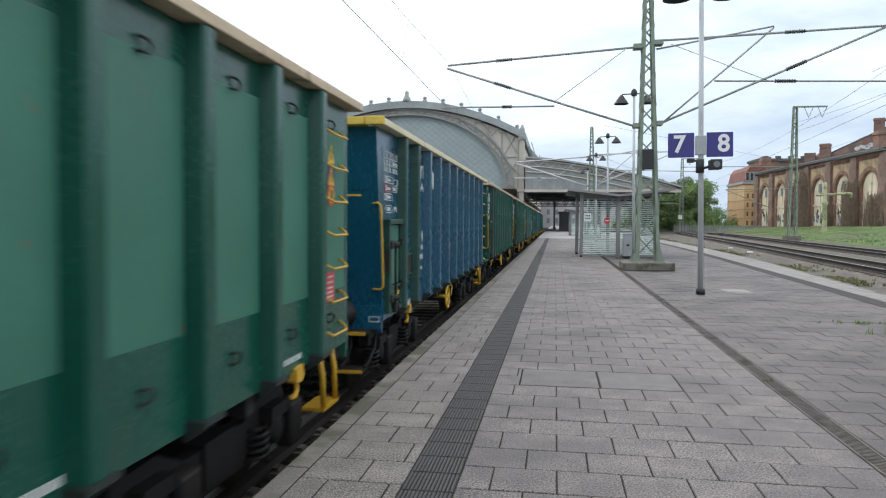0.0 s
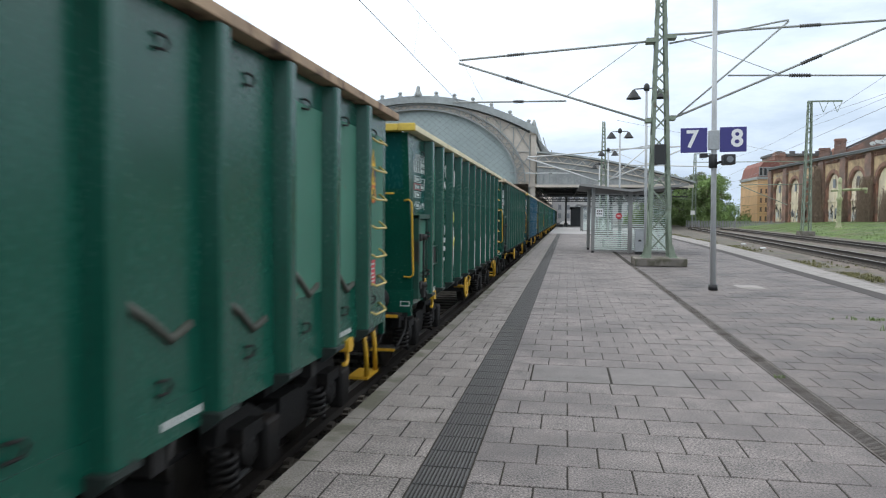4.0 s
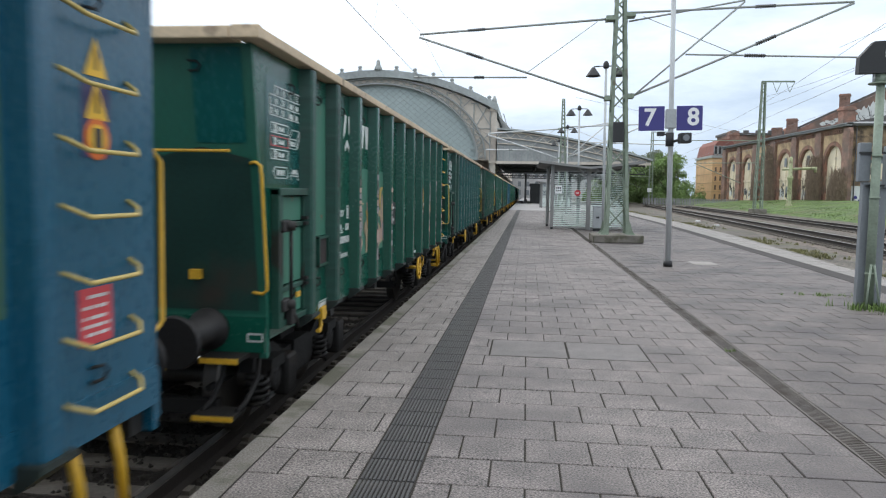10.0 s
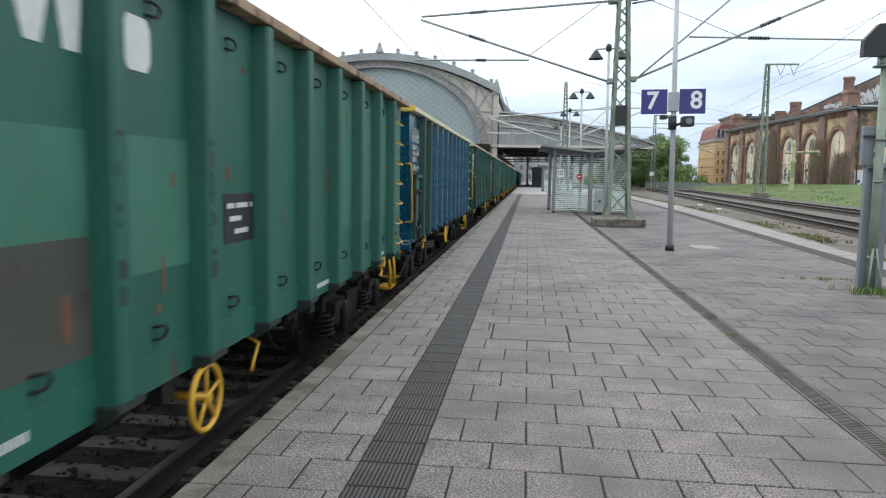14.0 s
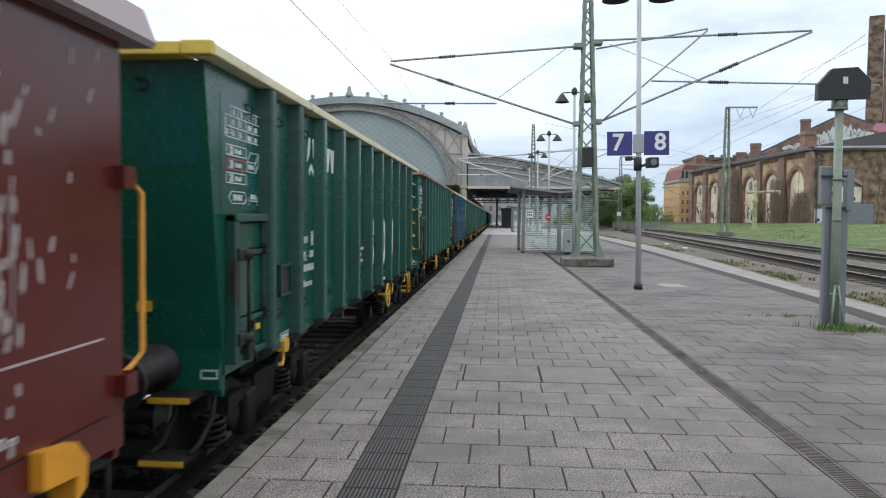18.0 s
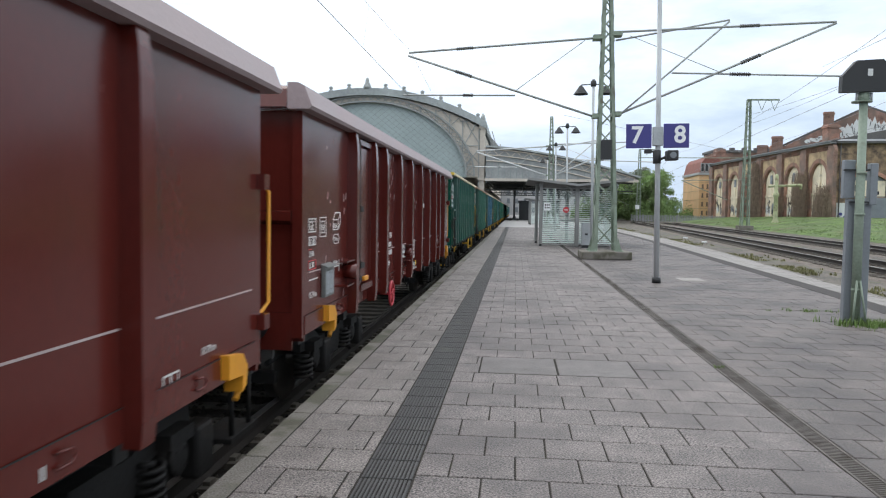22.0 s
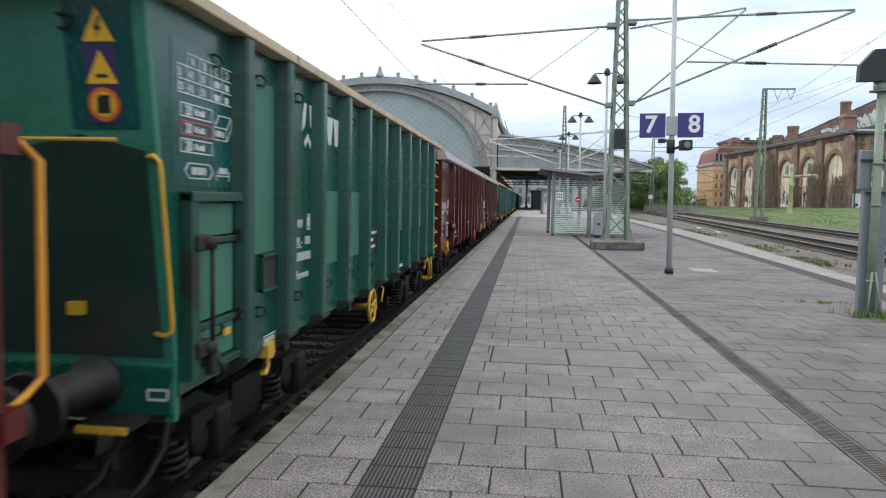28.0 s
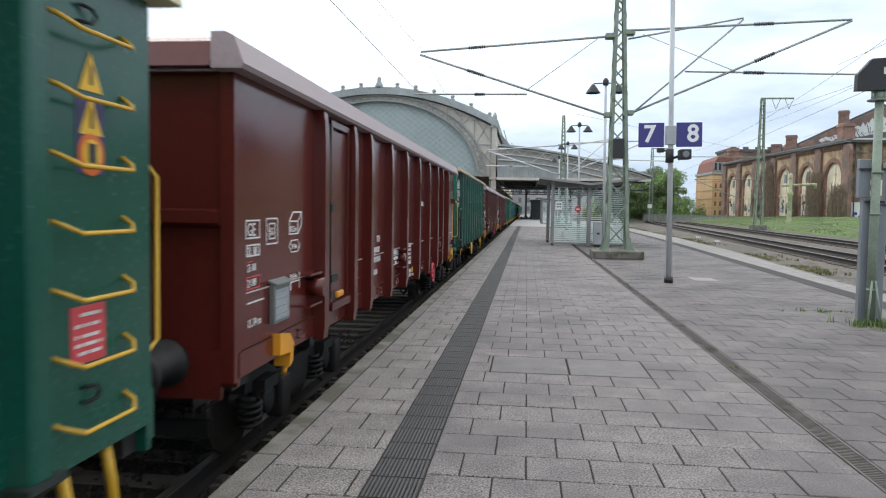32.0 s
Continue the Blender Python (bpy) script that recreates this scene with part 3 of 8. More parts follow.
# the grass bank in front of the brick shed
def make_bank(bm):
    ys = list(range(-20, 190, 3))
    us = [0.0, 0.6, 1.5, 3, 5, 8, 12, 16, 22, 34]
    vs = [[bm.verts.new((17.9 + y * 0.086 + u, y, ground_z(17.9 + y * 0.086 + u, y) + 0.02 + 0.16 * (u > 0) + 0.09 * noise.noise((u, y * 0.6, 3)))) for u in us] for y in ys]
    for a, b in zip(vs, vs[1:]):
        for i in range(len(us) - 1):
            bm.faces.new((a[i], a[i + 1], b[i + 1], b[i])).smooth = True


tagged(part("grass_bank", make_bank, GRASS), "rough green grass bank beside the tracks", "grass", kind="stuff")


def tufts(bm, spots, rnd, high, wide=0.012):
    for x, y, z in spots:
        for _ in range(rnd.randint(5, 9)):
            a = rnd.uniform(0, 6.283)
            h = high * rnd.uniform(0.5, 1.2)
            lean = rnd.uniform(0.15, 0.7) * h
            bx, by = x + rnd.uniform(-0.05, 0.05), y + rnd.uniform(-0.05, 0.05)
            dx, dy = math.cos(a), math.sin(a)
            w = wide * rnd.uniform(0.7, 1.4)
            p = [(bx - dy * w, by + dx * w, z), (bx + dy * w, by - dx * w, z), (bx + dx * lean * 0.4 + dy * w * 0.7, by + dy * lean * 0.4 - dx * w * 0.7, z + h * 0.65),
                 (bx + dx * lean * 0.4 - dy * w * 0.7, by + dy * lean * 0.4 + dx * w * 0.7, z + h * 0.65), (bx + dx * lean, by + dy * lean, z + h)]
            v = [bm.verts.new(q) for q in p]
            bm.faces.new((v[0], v[1], v[2], v[3]))
            bm.faces.new((v[3], v[2], v[4]))


def make_bank_grass(bm):
    rnd = random.Random(8)
    spots = []
    for _ in range(14000):
        y = 18 + 105 * rnd.random() ** 1.4
        u = rnd.uniform(0.2, 14)
        x = 17.9 + y * 0.086 + u
        spots.append((x, y, ground_z(x, y) + 0.1))
    tufts(bm, spots, rnd, 0.14, 0.007)


tagged(part("long_grass", make_bank_grass, BLADE), "long green grass on the bank", "grass", kind="stuff")


def make_trackside(bm):
    rnd = random.Random(9)
    spots = []
    for _ in range(4200):
        y = rnd.uniform(12, 90)
        if noise.noise((y * 0.35, 0.5, 2)) < -0.15:
            continue
        x = edge_x(y) + 0.2 + abs(rnd.gauss(0.2, 0.7))
        spots.append((x, y, ground_z(x, y)))
    tufts(bm, spots, rnd, 0.09, 0.014)


tagged(part("trackside_weeds", make_trackside, DRY_BLADE), "dry weeds between the platform edge and the ballast", "weeds", kind="stuff")


def make_far_kerb(bm):
    y = 6.0
    while y < FAR_Y:
        x = edge_x(y + 0.5)
        prism(bm, [(x - 0.02, y), (edge_x(y) + 0.12, y), (edge_x(y + 0.98) + 0.12, y + 0.98), (edge_x(y + 0.98) - 0.02, y + 0.98)], -0.4, -0.006, "z")
        y += 1.0


part("far_kerb", make_far_kerb, KERB, platform)


# ---- the station hall at the end of the platform ----
HALL_Y = 120.0
hall = thing("station_hall", pose(0, HALL_Y, 0), "large arched train hall with glazed gable and grey steel", "station hall")
HX, HW = -24.9, 19.4


def roof_curve(u):
    """Outer roof line of the gable; u from -1 to 1 across its width."""
    return 20.3 - (HW * u) ** 2 / 68.6


def glass_curve(k):
    """The glazed arch; k from 0 to pi."""
    return HX + 16.6 * math.cos(k), 7.0 + 12.3 * math.sin(k)


def make_gable(bm):
    n = 40
    ks = [math.pi * i / n for i in range(n + 1)]
    inner = [glass_curve(k) for k in ks]
    outer = []
    for i, k in enumerate(ks):
        x = HX + HW * math.cos(k)
        outer.append((x, roof_curve((x - HX) / HW)))
    outer[0], outer[-1] = (HX + HW, 7.0), (HX - HW, 7.0)
    outer[1], outer[-2] = (HX + HW, 14.6), (HX - HW, 14.6)
    for y, s in ((0.0, 1), (1.2, -1)):
        a = [bm.verts.new((x, y, z)) for x, z in inner]
        b = [bm.verts.new((x, y, z)) for x, z in outer]
        for i in range(n):
            bm.faces.new((a[i], a[i + 1], b[i + 1], b[i])[::s])


part("gable_wall", make_gable, HALL_STONE, hall, "pale gable wall round the glazed arch")


def make_hall_glass(bm):
    n = 40
    pts = [glass_curve(math.pi * i / n) for i in range(n + 1)]
    prism(bm, pts, 0.5, 0.6)


part("gable_glazing", make_hall_glass, HALL_GLASS, hall, "grey green frosted glazing with diagonal bars")


# diagonal glazing bars, each ending at the arch
for slope in (1, -1):
    for c in np.arange(-30, 30, 1.22):
        pts = []
        for u in np.linspace(-26, 26, 209):
            x, z = HX + u, 11.0 + slope * 0.8 * (u - c)
            if ((x - HX) / 16.5) ** 2 + ((z - 7.0) / 12.2) ** 2 < 1 and z > 7.1:
                pts.append((x, 0.44 if slope > 0 else 0.47, z))
        if len(pts) > 4:
            part("glazing_bar", lambda bm: rod(bm, pts[0], pts[-1], 0.028, 4), HALL_BAR, hall)


def make_arch_truss(bm):
    n = 44
    a, b = [], []
    for i in range(n + 1):
        k = math.pi * i / n
        a.append((HX + 16.7 * math.cos(k), -0.25, 7.0 + 12.4 * math.sin(k)))
        b.append((HX + 18.0 * math.cos(k), -0.25, 7.2 + 13.1 * math.sin(k)))
    for p in (a, b):
        for i in range(n):
            rod(bm, p[i], p[i + 1], 0.16, 4)
    for i in range(n):
        rod(bm, a[i], b[i + 1], 0.07, 4)
        rod(bm, b[i], a[i + 1], 0.07, 4)


part("arch_truss", make_arch_truss, HALL_STEEL, hall, "curved lattice truss round the gable")


# posts, crossed braces and rails on the wall beside the arch
for w in (7.0, 9.0, 11.5, 13.8, 16.0, 18.7):
    x, u = HX + w, w / 16.7
    lo = 7.0 + 12.6 * math.sqrt(max(0, 1 - u * u)) if u < 1 else 5.0
    part("wall_post", lambda bm: rod(bm, (x, -0.12, lo), (x, -0.12, roof_curve(w / HW) - 0.3), 0.11, 4), HALL_STEEL, hall)
for x0, z0, x1, z1 in ((-10.8, 15.6, -8.6, 17.6), (-8.6, 12.4, -6.2, 16.6), (-8.6, 16.4, -6.2, 12.6), (-8.6, 12.2, -6.0, 9.2), (-8.6, 8.8, -6.0, 11.8), (-13.1, 17.8, -10.8, 18.6), (-13.1, 18.9, -10.8, 16.2)):
    part("wall_brace", lambda bm: rod(bm, (x0, -0.12, z0), (x1, -0.12, z1), 0.09, 4), HALL_STEEL, hall)
for z in (8.8, 12.2, 16.2):
    part("wall_rail", lambda bm: rod(bm, (-9.4, -0.12, z), (-5.8, -0.12, z), 0.08, 4), HALL_STEEL, hall)


def make_hall_roof(bm):
    n = 40
    rows = []
    for y in (-0.9, 150.0):
        rows.append([bm.verts.new((HX + (HW + 0.5) * u, y, roof_curve(u) + 0.1)) for u in np.linspace(-1, 1, n + 1)])
        rows.append([bm.verts.new((HX + (HW + 0.5) * u, y, roof_curve(u) + 1.25)) for u in np.linspace(-1, 1, n + 1)])
    a, b, c, d = rows
    for i in range(n):
        bm.faces.new((a[i], a[i + 1], b[i + 1], b[i]))
        bm.faces.new((b[i], b[i + 1], d[i + 1], d[i]))
        bm.faces.new((a[i + 1], a[i], c[i], c[i + 1]))
    for i in (0, n):
        bm.faces.new((a[i], b[i], d[i], c[i]))


part("roof", make_hall_roof, HALL_DARK, hall, "grey sheet roof of the hall")
part("side_wall", lambda bm: box(bm, HX + HW - 0.6, HX + HW, 1.3, 150, 6.0, 14.6), HALL_STONE, hall)
part("back_wall", lambda bm: box(bm, HX - HW, HX + HW - 0.7, 149, 150, 0, 14.6), HALL_STONE, hall)
part("far_side_wall", lambda bm: box(bm, HX - HW, HX - HW + 0.6, 1.3, 149, -0.8, 14.6), HALL_STONE, hall)
for k in range(-6, 7):
    u = k / 6.3
    if k == 0:
        part("finial", lambda bm: lathe(bm, [(0.75, 0), (0.6, 0.5), (0.35, 1.0), (0.32, 1.5), (0.15, 1.8)], n=10), HALL_STEEL, hall,
             m=pose(HX, -0.4, roof_curve(0) + 1.2), label="tall finial at the ridge")
    else:
        part("roof_knob", lambda bm: lathe(bm, [(0.42, -0.1), (0.42, 0.25), (0.2, 0.45), (0.36, 0.62), (0.3, 0.85), (0.08, 0.95)], n=8), HALL_STEEL, hall, key="knob",
             m=pose(HX + HW * u, -0.4, roof_curve(u) + 1.2))
part("corner_pier", lambda bm: [box(bm, -6.0, -5.2, -0.4, 1.1, -0.8, 15.0), box(bm, -6.2, -5.0, -0.6, 1.2, 15.0, 15.5), box(bm, -6.3, -4.9, -0.6, 1.2, 6.5, 6.9)],
     HALL_STONE, hall, "square corner pier of pale stone")
part("corner_finial", lambda bm: lathe(bm, [(0.5, 0), (0.4, 1.2), (0.15, 1.9)], n=8), HALL_STEEL, hall, m=pose(-5.6, 0.2, 15.6))


def make_side_lattice(bm):
    for y in np.arange(4, 60, 4.0):
        rod(bm, (-5.5, y, 15.2), (-1.6, y, 10.8), 0.10, 4)
        rod(bm, (-5.5, y, 12.0), (-1.6, y, 10.8), 0.08, 4)
    rod(bm, (-1.6, 2, 10.9), (-1.6, 62, 10.9), 0.14, 4)
    for a in (0.35, 0.7):
        rod(bm, (-5.5 + 3.9 * a, 2, 16.9 - 6.1 * a), (-5.5 + 3.9 * a, 62, 16.9 - 6.1 * a), 0.08, 4)


part("side_lattice", make_side_lattice, HALL_STEEL, hall)

# the low platform roof beside the hall
side_roof = thing("platform_roof", pose(0, HALL_Y - 3, 0), "low arched grey platform roof beside the hall", "station roof")


def low_curve(x):
    t = (x + 5.0) / 24.0
    return 11.6 - 4.6 * t ** 1.55


def make_low_front(bm):
    xs = np.linspace(-4.9, 19, 16)
    prism(bm, [(float(x), low_curve(x)) for x in xs] + [(19.0, 6.6), (-4.9, 6.6)], 0.0, 0.3)


part("fascia", make_low_front, FASCIA, side_roof, "grey boarded front of the roof")


def make_low_roof(bm):
    xs = np.linspace(-4.9, 19.4, 20)
    a = [[bm.verts.new((float(x), y, low_curve(x) + d)) for x in xs] for y, d in ((-0.7, 0.08), (-0.7, 0.35), (46, 0.35), (46, 0.08))]
    for p, q in ((a[0], a[1]), (a[1], a[2]), (a[2], a[3]), (a[3], a[0])):
        for i in range(len(xs) - 1):
            bm.faces.new((p[i], p[i + 1], q[i + 1], q[i]))


part("roof", make_low_roof, HALL_DARK, side_roof)


xs_low = [float(x) for x in np.linspace(-4.8, 18.6, 25)]
for drop, r in ((0.15, 0.16), (1.15, 0.12), (2.05, 0.12)):
    line = [(x, -0.14, max(low_curve(x) - drop, 6.75)) for x in xs_low]
    part("curved_rail", lambda bm: tube(bm, line, r, 4), HALL_STONE, side_roof)
for i, (x, q) in enumerate(zip(xs_low, xs_low[1:])):
    a, b = (0.2, 1.1) if i % 2 else (1.1, 0.2)
    part("lattice_bar", lambda bm: rod(bm, (x, -0.16, low_curve(x) - a), (q, -0.16, low_curve(q) - b), 0.07, 4), HALL_STONE, side_roof)
    if low_curve(x) > 8.4:
        part("fascia_rib", lambda bm: rod(bm, (x, -0.12, 6.7), (x, -0.12, low_curve(x) - 1.15), 0.06, 4), HALL_BAR, side_roof)
part("base_beam", lambda bm: box(bm, -4.9, 19.2, -0.35, -0.01, 6.3, 6.72), HALL_STONE, side_roof, "pale beam along the foot of the front")
part("skylight", lambda bm: prism(bm, [(4.0, 9.6), (4.3, 10.9), (9.8, 10.2), (10.0, 8.5)], 3, 44), HALL_GLASS, side_roof, "raised glazed skylight")


def make_beams(bm):
    for y in range(4, 46, 20):
        box(bm, -4.9, 19, y, y + 0.3, 6.2, 6.7)
        box(bm, -4.9, 19, y, y + 0.3, 4.9, 5.1)
        for k in range(24):
            x = -4.9 + k
            rod(bm, (x, y + 0.15, 4.95), (x + 1, y + 0.15, 6.35), 0.045, 4)
            rod(bm, (x, y + 0.15, 6.35), (x + 1, y + 0.15, 4.95), 0.045, 4)
    for x in (-4.6, 1.5, 8.0):
        box(bm, x - 0.15, x + 0.15, 0, 46, 6.15, 6.7)


part("lattice_girders", make_beams, TRUSS, side_roof, "dark lattice girders under the roof")
for y in range(6, 46, 18):
    for x in (-0.2, 7.2):
        part("column", lambda bm: [rod(bm, (0, 0, 0), (0, 0, 5.0), 0.16, 10), box(bm, -0.3, 0.3, -0.3, 0.3, 0, 0.35), box(bm, -0.25, 0.25, -0.25, 0.25, 4.7, 5.0)], TRUSS, side_roof,
             key="column", m=pose(x, y, 0))
part("ceiling_boards", lambda bm: box(bm, -4.9, 19, 0.4, 46, 6.75, 6.85), TRUSS, side_roof)
# dim end of the covered tracks
part("stair_house", lambda bm: [box(bm, 0.7, 2.6, 9, 30, 0, 3.1), box(bm, 0.5, 2.8, 8.6, 30.4, 3.1, 3.35)], TRUSS, side_roof, "dark stair enclosure")

# pale building closing the view at the far end of the covered tracks
far_house = thing("apartment_building", pose(2.0, 272, 0), "pale plastered building beyond the covered tracks", "building")
part("wall", lambda bm: box(bm, -28, 30, 0, 10, -0.8, 11.0), PALE_WALL, far_house)
part("roof", lambda bm: prism(bm, [(-0.6, 11.0), (5, 15.5), (10.6, 11.0)], -28.5, 30.5, "x"), SLATE, far_house, "dark slate roof")
for k in range(18):
    for z in (1.2, 4.4, 7.6):
        part("window", lambda bm: [box(bm, -0.55, 0.55, -0.03, -0.004, 0, 1.7), box(bm, -0.7, 0.7, -0.12, -0.004, -0.15, -0.02)], CABINET, far_house, key="farwin", m=pose(-26.4 + k * 3.1, 0, z))


# ---- the old brick engine shed ----
SHED_A, SHED_B = Vector((38.0, 145.4, 0)), Vector((40.65, 98.1, 0))
shed_turn = math.degrees(math.atan2(SHED_B.y - SHED_A.y, SHED_B.x - SHED_A.x))
shed = thing("brick_engine_shed", pose(SHED_A.x, SHED_A.y, 0, rz=shed_turn), "long derelict brick engine shed with boarded arched windows", "building")
BAY, BAYS, EAVE = 7.9, 6, 11.1
OPEN_W, SPRING, SILL = 4.6, 6.2, 1.0


def make_bay(bm):
    w, h = BAY / 2, EAVE - 0.6
    r = OPEN_W / 2
    arch = [(-r * math.cos(math.pi * i / 14), SPRING + r * math.sin(math.pi * i / 14)) for i in range(15)]
    for y in (0.0, 0.55):
        s = 1 if y == 0.0 else -1
        for x0, x1, z0, z1 in ((-w, -r, 0, SPRING), (r, w, 0, SPRING), (-r, r, 0, SILL)):
            bm.faces.new([bm.verts.new((x, y, z)) for x, z in ((x0, z0), (x1, z0), (x1, z1), (x0, z1))][::s])
        top = [(-w + 2 * w * i / 14, h) for i in range(15)]
        a, b = [bm.verts.new((x, y, z)) for x, z in arch], [bm.verts.new((x, y, z)) for x, z in top]
        for i in range(14):
            bm.faces.new((a[i], a[i + 1], b[i + 1], b[i])[::s])
        for x0, x1, p, q in ((-w, -r, b[0], a[0]), (r, w, a[-1], b[-1])):
            c0, c1 = bm.verts.new((x0, y, SPRING)), bm.verts.new((x1, y, SPRING))
            bm.faces.new((c0, c1, q, p)[::s])
    line = [(-r, SILL)] + arch + [(r, SILL)]
    a, b = [bm.verts.new((x, 0, z)) for x, z in line], [bm.verts.new((x, 0.55, z)) for x, z in line]
    for i in range(len(line)):
        j = (i + 1) % len(line)
        bm.faces.new((a[i], b[i], b[j], a[j]))


def make_infill(bm):
    r = OPEN_W / 2
    prism(bm, [(-r, SILL)] + [(-r * math.cos(math.pi * i / 14), SPRING + r * math.sin(math.pi * i / 14)) for i in range(15)] + [(r, SILL)], 0.30, 0.40)


def make_board(bm, k):
    r = OPEN_W / 2
    x = -r + (k + 0.5) * OPEN_W / 9
    top = SPRING + math.sqrt(max(0.1, r * r - x * x)) - 0.1
    box(bm, x - 0.22, x + 0.22, 0.27 + 0.006 * (k % 3), 0.299, SILL + 0.02, top)


def make_hood(bm):
    r = OPEN_W / 2 + 0.1
    for i in range(18):
        a, b = math.pi * i / 18, math.pi * (i + 0.92) / 18
        for y0, y1 in ((-0.10, -0.004),):
            p = [(-k * math.cos(t), SPRING + k * math.sin(t)) for k, t in ((r, a), (r + 0.55, a), (r + 0.55, b), (r, b))]
            prism(bm, p, y0, y1)


def make_pier(bm):
    box(bm, -0.95, 0.95, -0.42, 0.0, 0, EAVE - 1.1)
    box(bm, -1.1, 1.1, -0.55, 0.0, 0, 0.9)
    prism(bm, [(-0.95, EAVE - 1.1), (0.95, EAVE - 1.1), (0.7, EAVE - 0.5), (-0.7, EAVE - 0.5)], -0.42, 0.0)


def make_spandrel(bm):
    r, w, top = OPEN_W / 2 + 0.66, 2.98, EAVE - 1.08
    n = 16
    arch = [(-r * math.cos(math.pi * i / n), SPRING + r * math.sin(math.pi * i / n)) for i in range(n + 1)]
    edge = [(-w + 2 * w * i / n, top) for i in range(n + 1)]
    for y in (-0.07, -0.004):
        a, b = [[bm.verts.new((x, y, z)) for x, z in line] for line in (arch, edge)]
        for i in range(n):
            bm.faces.new((a[i], a[i + 1], b[i + 1], b[i])[::1 if y < -0.05 else -1])
        for p, q, x in ((a[0], b[0], -w), (b[-1], a[-1], w)):
            bm.faces.new((p, q, bm.verts.new((x, y, SPRING + 0.3)))[::1 if y < -0.05 else -1])


def make_corbels(bm):
    box(bm, -BAY / 2, BAY / 2, -0.18, 0.0, EAVE - 0.62, EAVE - 0.3)
    for k in range(16):
        x = -BAY / 2 + 0.26 + k * BAY / 16
        box(bm, x - 0.13, x + 0.13, -0.16, 0.0, EAVE - 1.05, EAVE - 0.62)


for i in range(BAYS):
    m = pose((i + 0.5) * BAY, 0, 0)
    bay = part("wall_bay", make_bay, BRICK, shed, "sooty brick wall with an arched opening", key="bay", m=m)
    win = part("boarded_window", make_infill, BOARDING, shed, "arched window closed with stained cream boards", key="infill", m=m)
    for k in range(9):
        part("board", lambda bm: make_board(bm, k), BOARDING, win, key=("board", k))
    part("crossbar", lambda bm: box(bm, -OPEN_W / 2, OPEN_W / 2, 0.16, 0.27, 4.25, 4.55), BOARDING, win, key="crossbar")
    part("mullion", lambda bm: box(bm, -0.14, 0.14, 0.17, 0.27, SILL, SPRING + 1.9), BOARDING, win, key="mullion")
    part("brick_hood", make_hood, BRICK_HOOD, shed, "arch of soot-stained bricks", key="hood", m=m)
    part("corbel_frieze", make_corbels, BRICK_HOOD, shed, "dark brick corbel frieze under the eaves", key="corbel", m=m)
    part("spandrel", make_spandrel, BRICK_TAN, shed, "yellow brick field above the arch", key="spandrel", m=m)
    if i in (0, 1, 3, 4):
        part("vent_window", lambda bm: [box(bm, -0.42, 0.42, 0.12, 0.165, SPRING + 0.15, SPRING + 1.45)], CABINET, win, "small grey vent window", key="ventwin")
for i in range(BAYS + 1):
    part("pier", make_pier, BRICK_DARK, shed, "dark soot-stained brick pier", key="pier", m=pose(i * BAY, 0, 0))
part("gutter", lambda bm: [box(bm, -0.5, BAYS * BAY + 0.4, -0.75, 0.3, EAVE - 0.3, EAVE - 0.08), box(bm, -0.5, BAYS * BAY + 0.4, -0.95, -0.6, EAVE - 0.08, EAVE + 0.05)], TIN, shed, "pale metal eaves gutter")
part("roof", lambda bm: prism(bm, [(-0.7, EAVE + 0.02), (9.0, EAVE + 2.1), (18, EAVE + 0.02)], -0.3, BAYS * BAY + 0.3, "x"), SLATE, shed, "low felt roof with pale flashing")
part("back_wall", lambda bm: box(bm, 0, BAYS * BAY, 17, 17.5, 0, EAVE), BRICK, shed)
part("end_wall", lambda bm: box(bm, -0.4, 0.1, 0.6, 17, 0, EAVE), BRICK, shed)
for x, y, z in ((9.5, 8, 12.6), (33.0, 6.5, 12.8), (35.8, 5.0, 13.2)):
    part("chimney", lambda bm: [box(bm, -0.8, 0.8, -0.8, 0.8, 0, 2.6), box(bm, -0.95, 0.95, -0.95, 0.95, 2.1, 2.4)], BRICK, shed, "square red brick chimney", key="chimney", m=pose(x, y, z - 1.2))


def blob(bm, rnd, x, z, w, h, y, n=9, d=0.01):
    pts = []
    for i in range(n):
        a = 2 * math.pi * i / n
        r = rnd.uniform(0.7, 1.1)
        pts.append((x + math.cos(a) * w * r, z + math.sin(a) * h * r))
    prism(bm, pts, y - d, y)


# bare creepers climbing the shed front
def make_creeper(bm, wide, high, count, seed):
    rnd = random.Random(seed)
    for _ in range(count):
        x, z = rnd.gauss(0, wide * 0.45), 0.0
        y = -0.5 - abs(rnd.gauss(0, 0.25))
        lean = rnd.gauss(0, 0.10)
        steps = rnd.randint(3, 6)
        rise = high * rnd.uniform(0.5, 1.0) / steps
        pts = []
        for _ in range(steps + 1):
            pts.append((x, y, z))
            x, z = x + lean + rnd.gauss(0, 0.16), z + rise
        for p, q in zip(pts, pts[1:]):
            rod(bm, p, q, 0.022, 3)
            for _ in range(3):
                m = Vector(p).lerp(Vector(q), rnd.random())
                rod(bm, m, m + Vector((rnd.gauss(0, 0.4), rnd.gauss(0, 0.1), rnd.uniform(0.1, 0.6))), 0.014, 3)


for x, wide, high, count in ((22.9, 2.1, 10.2, 300), (17.2, 0.7, 8.0, 40), (39.3, 2.2, 7.6, 280), (46.2, 2.0, 5.6, 260), (32.6, 0.6, 5.5, 40)):
    o = part("creeper", lambda bm: make_creeper(bm, wide, high, count, int(x)), TWIG)
    o.matrix_basis = shed.matrix_basis @ pose(x, 0, 0)
    tagged(o, "bare brown creeper climbing the sooty shed wall", "creeper", "creepers on the shed")

